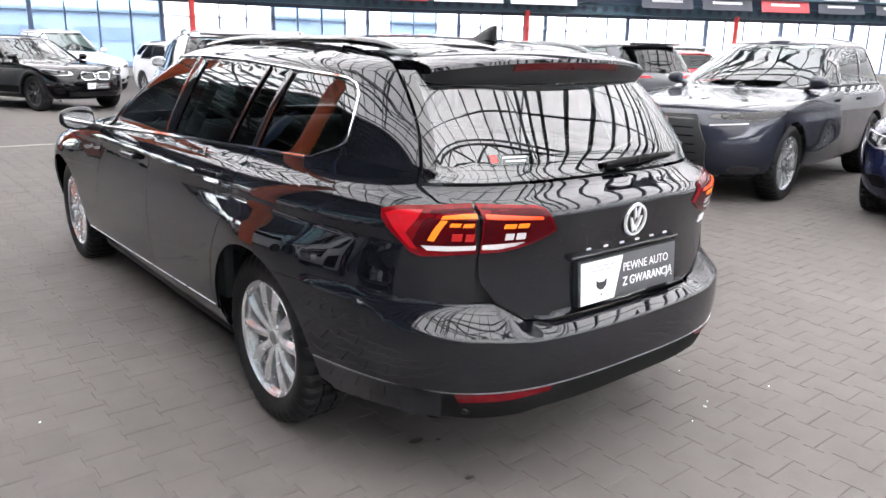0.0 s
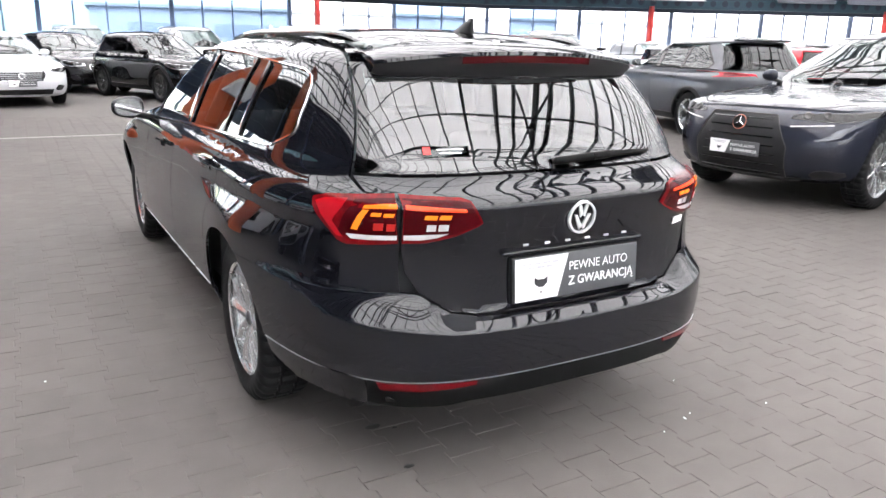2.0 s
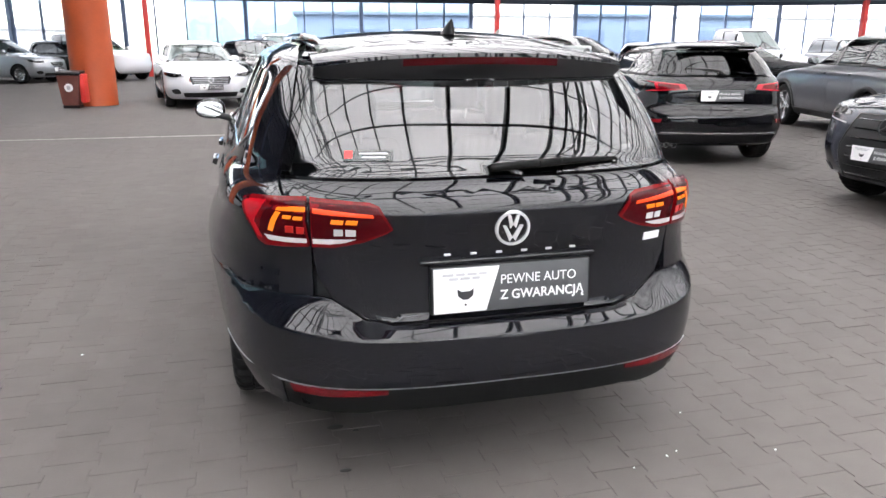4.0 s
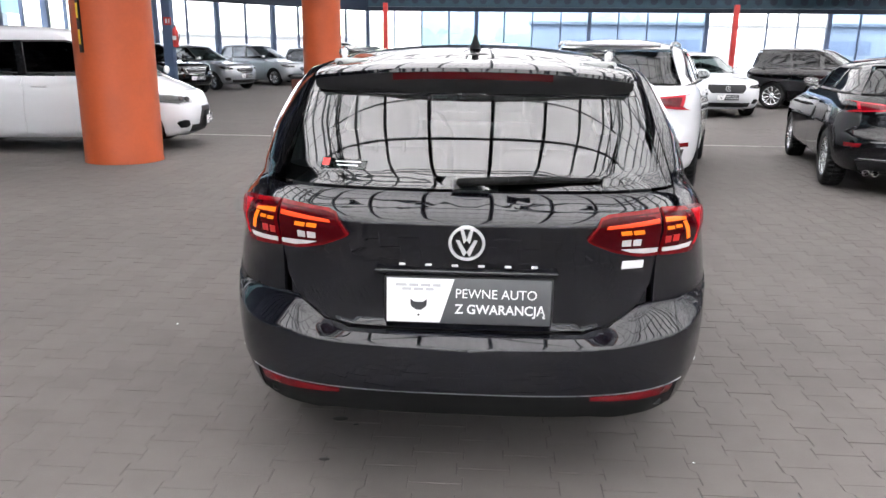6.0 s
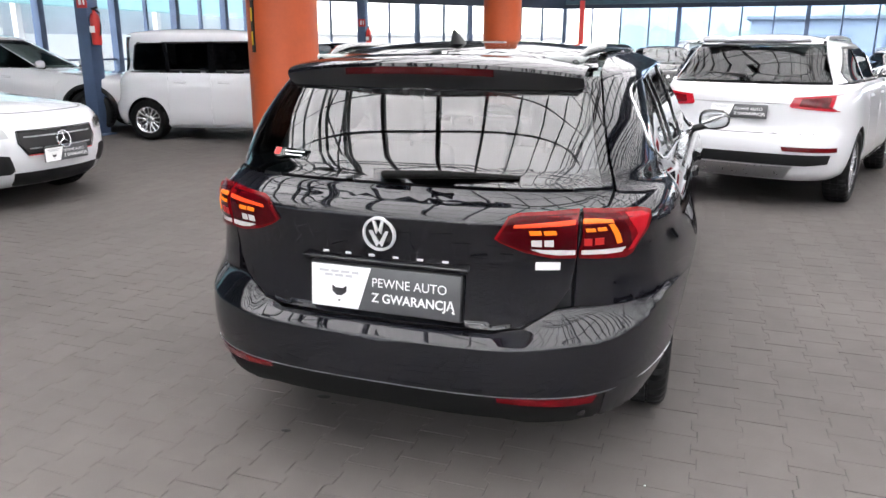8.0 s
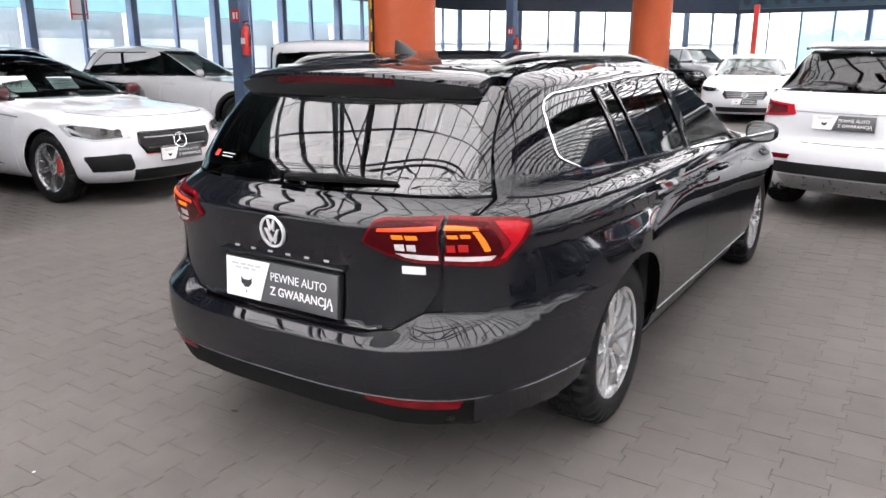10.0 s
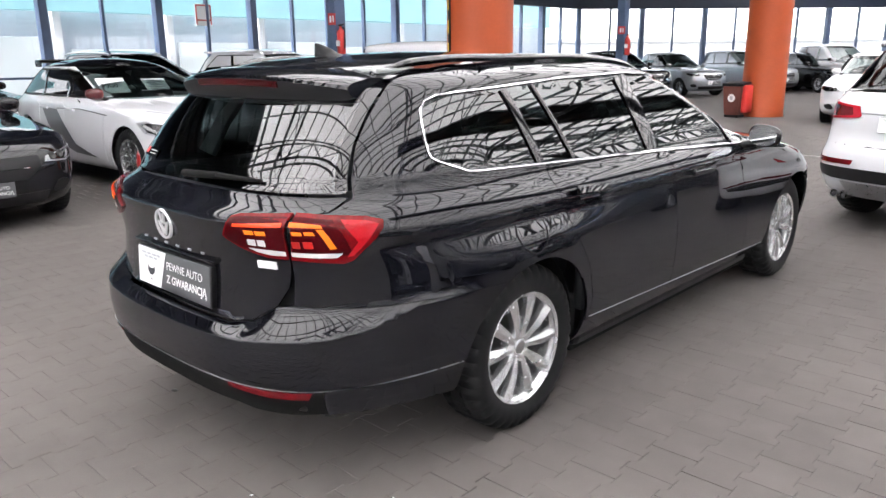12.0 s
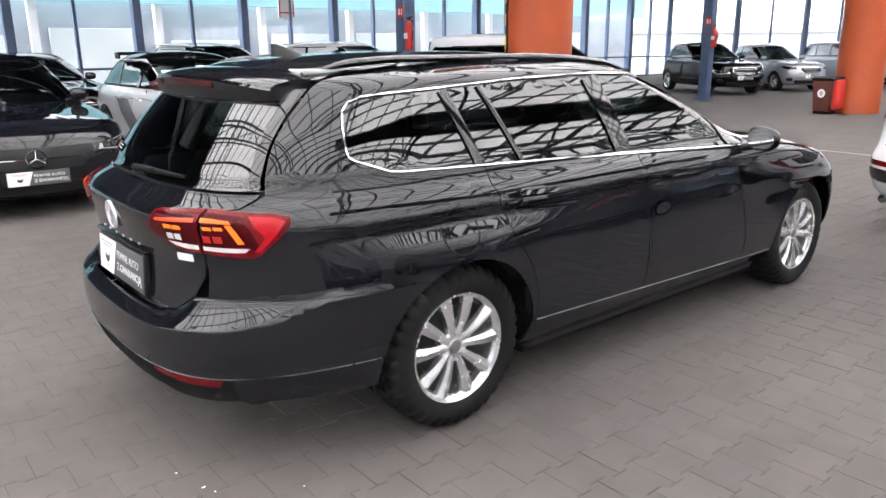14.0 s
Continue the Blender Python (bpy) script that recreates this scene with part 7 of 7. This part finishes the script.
plain_car("hatch_black_far", (-7.9, 29.6), (0.80, -0.60), "black hatchback by the corner windows", PAINT_BLACK, H=1.47, hw=0.89, ro=0.8, wb=2.6, fo=0.86, gc=0.2, zb=0.98, zn=0.76, wheel_r=0.32, cabin_parts=False, front=front_face((0.52, 0.6, 0.64, 0.78), (0.40, 0.35, 0.54, 0.68), rim=CHROME, bars=2))
plain_car("pickup_white", (-7.2, 33.0 - 3.2), (0.78, -0.62), "white light van with black bumper", PAINT_WHITE, H=1.75, hw=0.91, ro=0.8, wb=2.7, fo=0.85, gc=0.26, zb=1.12, zn=0.95, cowl=0.45, wheel_r=0.34, clad=BLACK, style="star", cabin_parts=False)
far_kinds = [("suv_white", PAINT_WHITE, 1.75, "white tall SUV"), ("hatch_silver", PAINT_SILVER, 1.48, "silver hatchback"), ("estate_black", PAINT_BLACK, 1.5, "black estate"), ("hatch_white", PAINT_WHITE, 1.46, "white hatchback"), ("suv_silver", PAINT_SILVER, 1.65, "silver SUV"), ("hatch_red", PAINT_RED, 1.48, "red hatchback"), ("van_white", PAINT_WHITE, 1.95, "white van"), ("saloon_black", PAINT_BLACK, 1.45, "black saloon")]
for k, (x, y, fx, fy, i) in enumerate(((-0.6, 21.2, 0.30, -0.95, 2), (3.4, 24.0, 0.25, -0.97, 0), (6.8, 23.4, 0.2, -0.98, 3), (0.4, 28.0, 0.25, -0.97, 0), (10.2, 23.2, 0.1, -0.99, 1), (12.6, 17.0, 0.85, -0.5, 2), (13.6, 22.6, 0.1, -0.99, 3), (17.0, 22.0, 0.0, -1.0, 6), (12.2, 8.6, 0.253, 0.967, 3), (15.8, 9.4, 0.253, 0.967, 5), (19.5, 12.0, 0.253, 0.967, 4), (20.5, 21.0, 0.0, -1.0, 4), (16.5, 15.0, 0.9, -0.4, 3), (24.0, 17.5, -0.3, -0.95, 5))):
    nm, pt, H, lab = far_kinds[i]
    plain_car(nm, (x, y), (fx, fy), lab + " parked in the row by the windows", pt, H=H, hw=0.90, ro=0.85, wb=2.65, fo=0.86, gc=0.22, zb=1.0 + (H - 1.47) * 0.4, zn=0.78 + (H - 1.47) * 0.3, wheel_r=0.33, cabin_parts=False, rails=H > 1.6, front=front_face((0.52, 0.6, 0.66, 0.80), (0.42, 0.36, 0.54, 0.70), rim=CHROME, bars=2))


# what sets the white crossover apart: side film, price sheets, sill line
def crossover_dressing(root, wb=2.70, hw=0.90):
    sh = Shell(plain_rows(1.44, hw, 0.84, wb, 0.88, 0.21, 0.99, 0.80, wb - 0.72, wb - 1.72, -0.29), 0.06)
    film = sh.line("y", [(0.55, 0.86), (0.98, 0.85), (1.16, 0.68), (1.42, 0.46), (1.95, 0.34), (1.40, 0.36), (0.98, 0.46), (0.70, 0.66), (0.55, 0.86)], 6)
    skin(sh, "side_film", [film], FLANK, root, 0.0045, 0.003, (0.08, 0.03, 0.08, 0.05), label="dark grey curved side film")
    band(sh, "side_line", sh.line("y", [(0.98, 0.86), (1.6, 0.875), (2.3, 0.83)], 10), 0.006, FLANK, root, 0.004)
    band(sh, "grille_lip", sh.line("n", [(0.0, 0.492), (hw * 0.40, 0.494)], 8), 0.005, RED_PAINT, root, 0.012, label="red grille lip")
    bm = bmesh.new()
    box(bm, (1.02, 0.20, 0.03), pose(0, -0.44, 1.40, 8), 0.012, 3)
    for sd in (1, -1):
        box(bm, (0.03, 0.16, 0.09), pose(sd * 0.50, -0.43, 1.375), 0.01)
    part("roof_wing", bm, PAINT_BLACK, root, "black roof wing", smooth=True)
    for sd in (1, -1):
        bm = bmesh.new()
        box(bm, (0.04, 0.07, 0.16), pose(sd * 0.835, wb + 0.13, 0.37, -12), 0.015)
        part("brake_caliper", bm, RED_PAINT, root, "red brake caliper", smooth=True)
    for x, w, h, big in ((0.42, 0.34, 0.26, True), (-0.12, 0.30, 0.20, False)):
        y = wb - 0.72 - 0.46
        m = pose(x, y, 1.12, 0, 0, 180) @ Matrix.Rotation(radians(-50), 4, "X")
        bm = bmesh.new()
        box(bm, (w, 0.003, h), m)
        s = part("price_sheet", bm, PAPER, root, "white paper price sheet")
        if big:
            o = new("price_figures", letters("9900", 0.075, INK, "price_figures"))
            o.parent = s
            o.matrix_local = m @ Matrix.Translation((-0.15, -0.004, -0.04))
        bm = bmesh.new()
        for k in range(2 if big else 5):
            box(bm, (w * (0.7 - 0.06 * (k % 3)), 0.002, 0.014), m @ Matrix.Translation((0, -0.003, h * 0.36 - k * (0.04 if not big else 0.045))))
        part("price_print", bm, INK_PALE, s)


crossover_dressing(crossover)


# ---- block paving: waisted blocks that lock into one another ----
def paving():
    w, ln, d, e = 0.165, 0.20, 0.011, 0.0014
    half = []
    side = [(-1, d), (-0.58, d), (-0.40, -d), (0.40, -d), (0.58, d), (1, d)]
    for v, o in side:
        half.append((w / 2 + o - e, v * (ln / 2 - e)))
    outline = half + [(-x, y) for x, y in half[::-1]]
    n = len(outline)
    top = np.array([(x - 0.0014 * np.sign(x), y - 0.0014 * np.sign(y), 0.0) for x, y in outline])
    mid = np.array([(x, y, -0.0016) for x, y in outline])
    low = np.array([(x, y, -0.03) for x, y in outline])
    unit = np.concatenate([top, mid, low])
    faces = [list(range(n - 1, -1, -1))] + [[(k + 1) * n + (i + 1) % n, (k + 1) * n + i, k * n + i, k * n + (i + 1) % n] for k in (0, 1) for i in range(n)]
    faces = [f[::-1] for f in faces]
    rng = np.random.default_rng(7)
    near_me = bpy.data.meshes.new("paving_block")
    near_me.from_pydata([tuple(v) for v in unit], [], faces)
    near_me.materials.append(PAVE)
    floor = bpy.data.objects["floor"]
    V, F, count = [], [], 0
    i = 0
    x = PX0 + w / 2
    while x < PX1 - w / 2 + 1e-6:
        y = PY0 + ln / 2 + (ln / 2 if i % 2 else 0)
        while y < PY1 - ln / 2 + 1e-6:
            z, tx, ty = rng.normal(0, 0.0004), rng.normal(0, 0.002), rng.normal(0, 0.002)
            jx, jy, a = rng.normal(0, 0.0009), rng.normal(0, 0.0009), rng.normal(0, 0.005)
            if -1.35 < x < 2.15 and -2.95 < y < -0.25 and count < 300:
                o = new("paving_block", near_me)
                o.parent = floor
                o.matrix_local = Matrix.Translation((x + jx, y + jy, z)) @ Euler((ty, tx, a)).to_matrix().to_4x4()
                count += 1
            else:
                c, s = math.cos(a), math.sin(a)
                p = unit.copy()
                p[:, 0], p[:, 1] = unit[:, 0] * c - unit[:, 1] * s + x + jx, unit[:, 0] * s + unit[:, 1] * c + y + jy
                p[:, 2] += z + unit[:, 0] * tx + unit[:, 1] * ty
                k = len(V) * 3 * n
                V.append(p)
                F += [[k + q for q in f] for f in faces]
            y += ln
        x += w
        i += 1
    me = bpy.data.meshes.new("paving")
    me.from_pydata(np.concatenate(V).tolist(), [], F)
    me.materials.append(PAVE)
    o = new("paving", me)
    o.parent = floor
    tagged(o, "grey interlocking concrete paving blocks", kind="stuff")


paving()
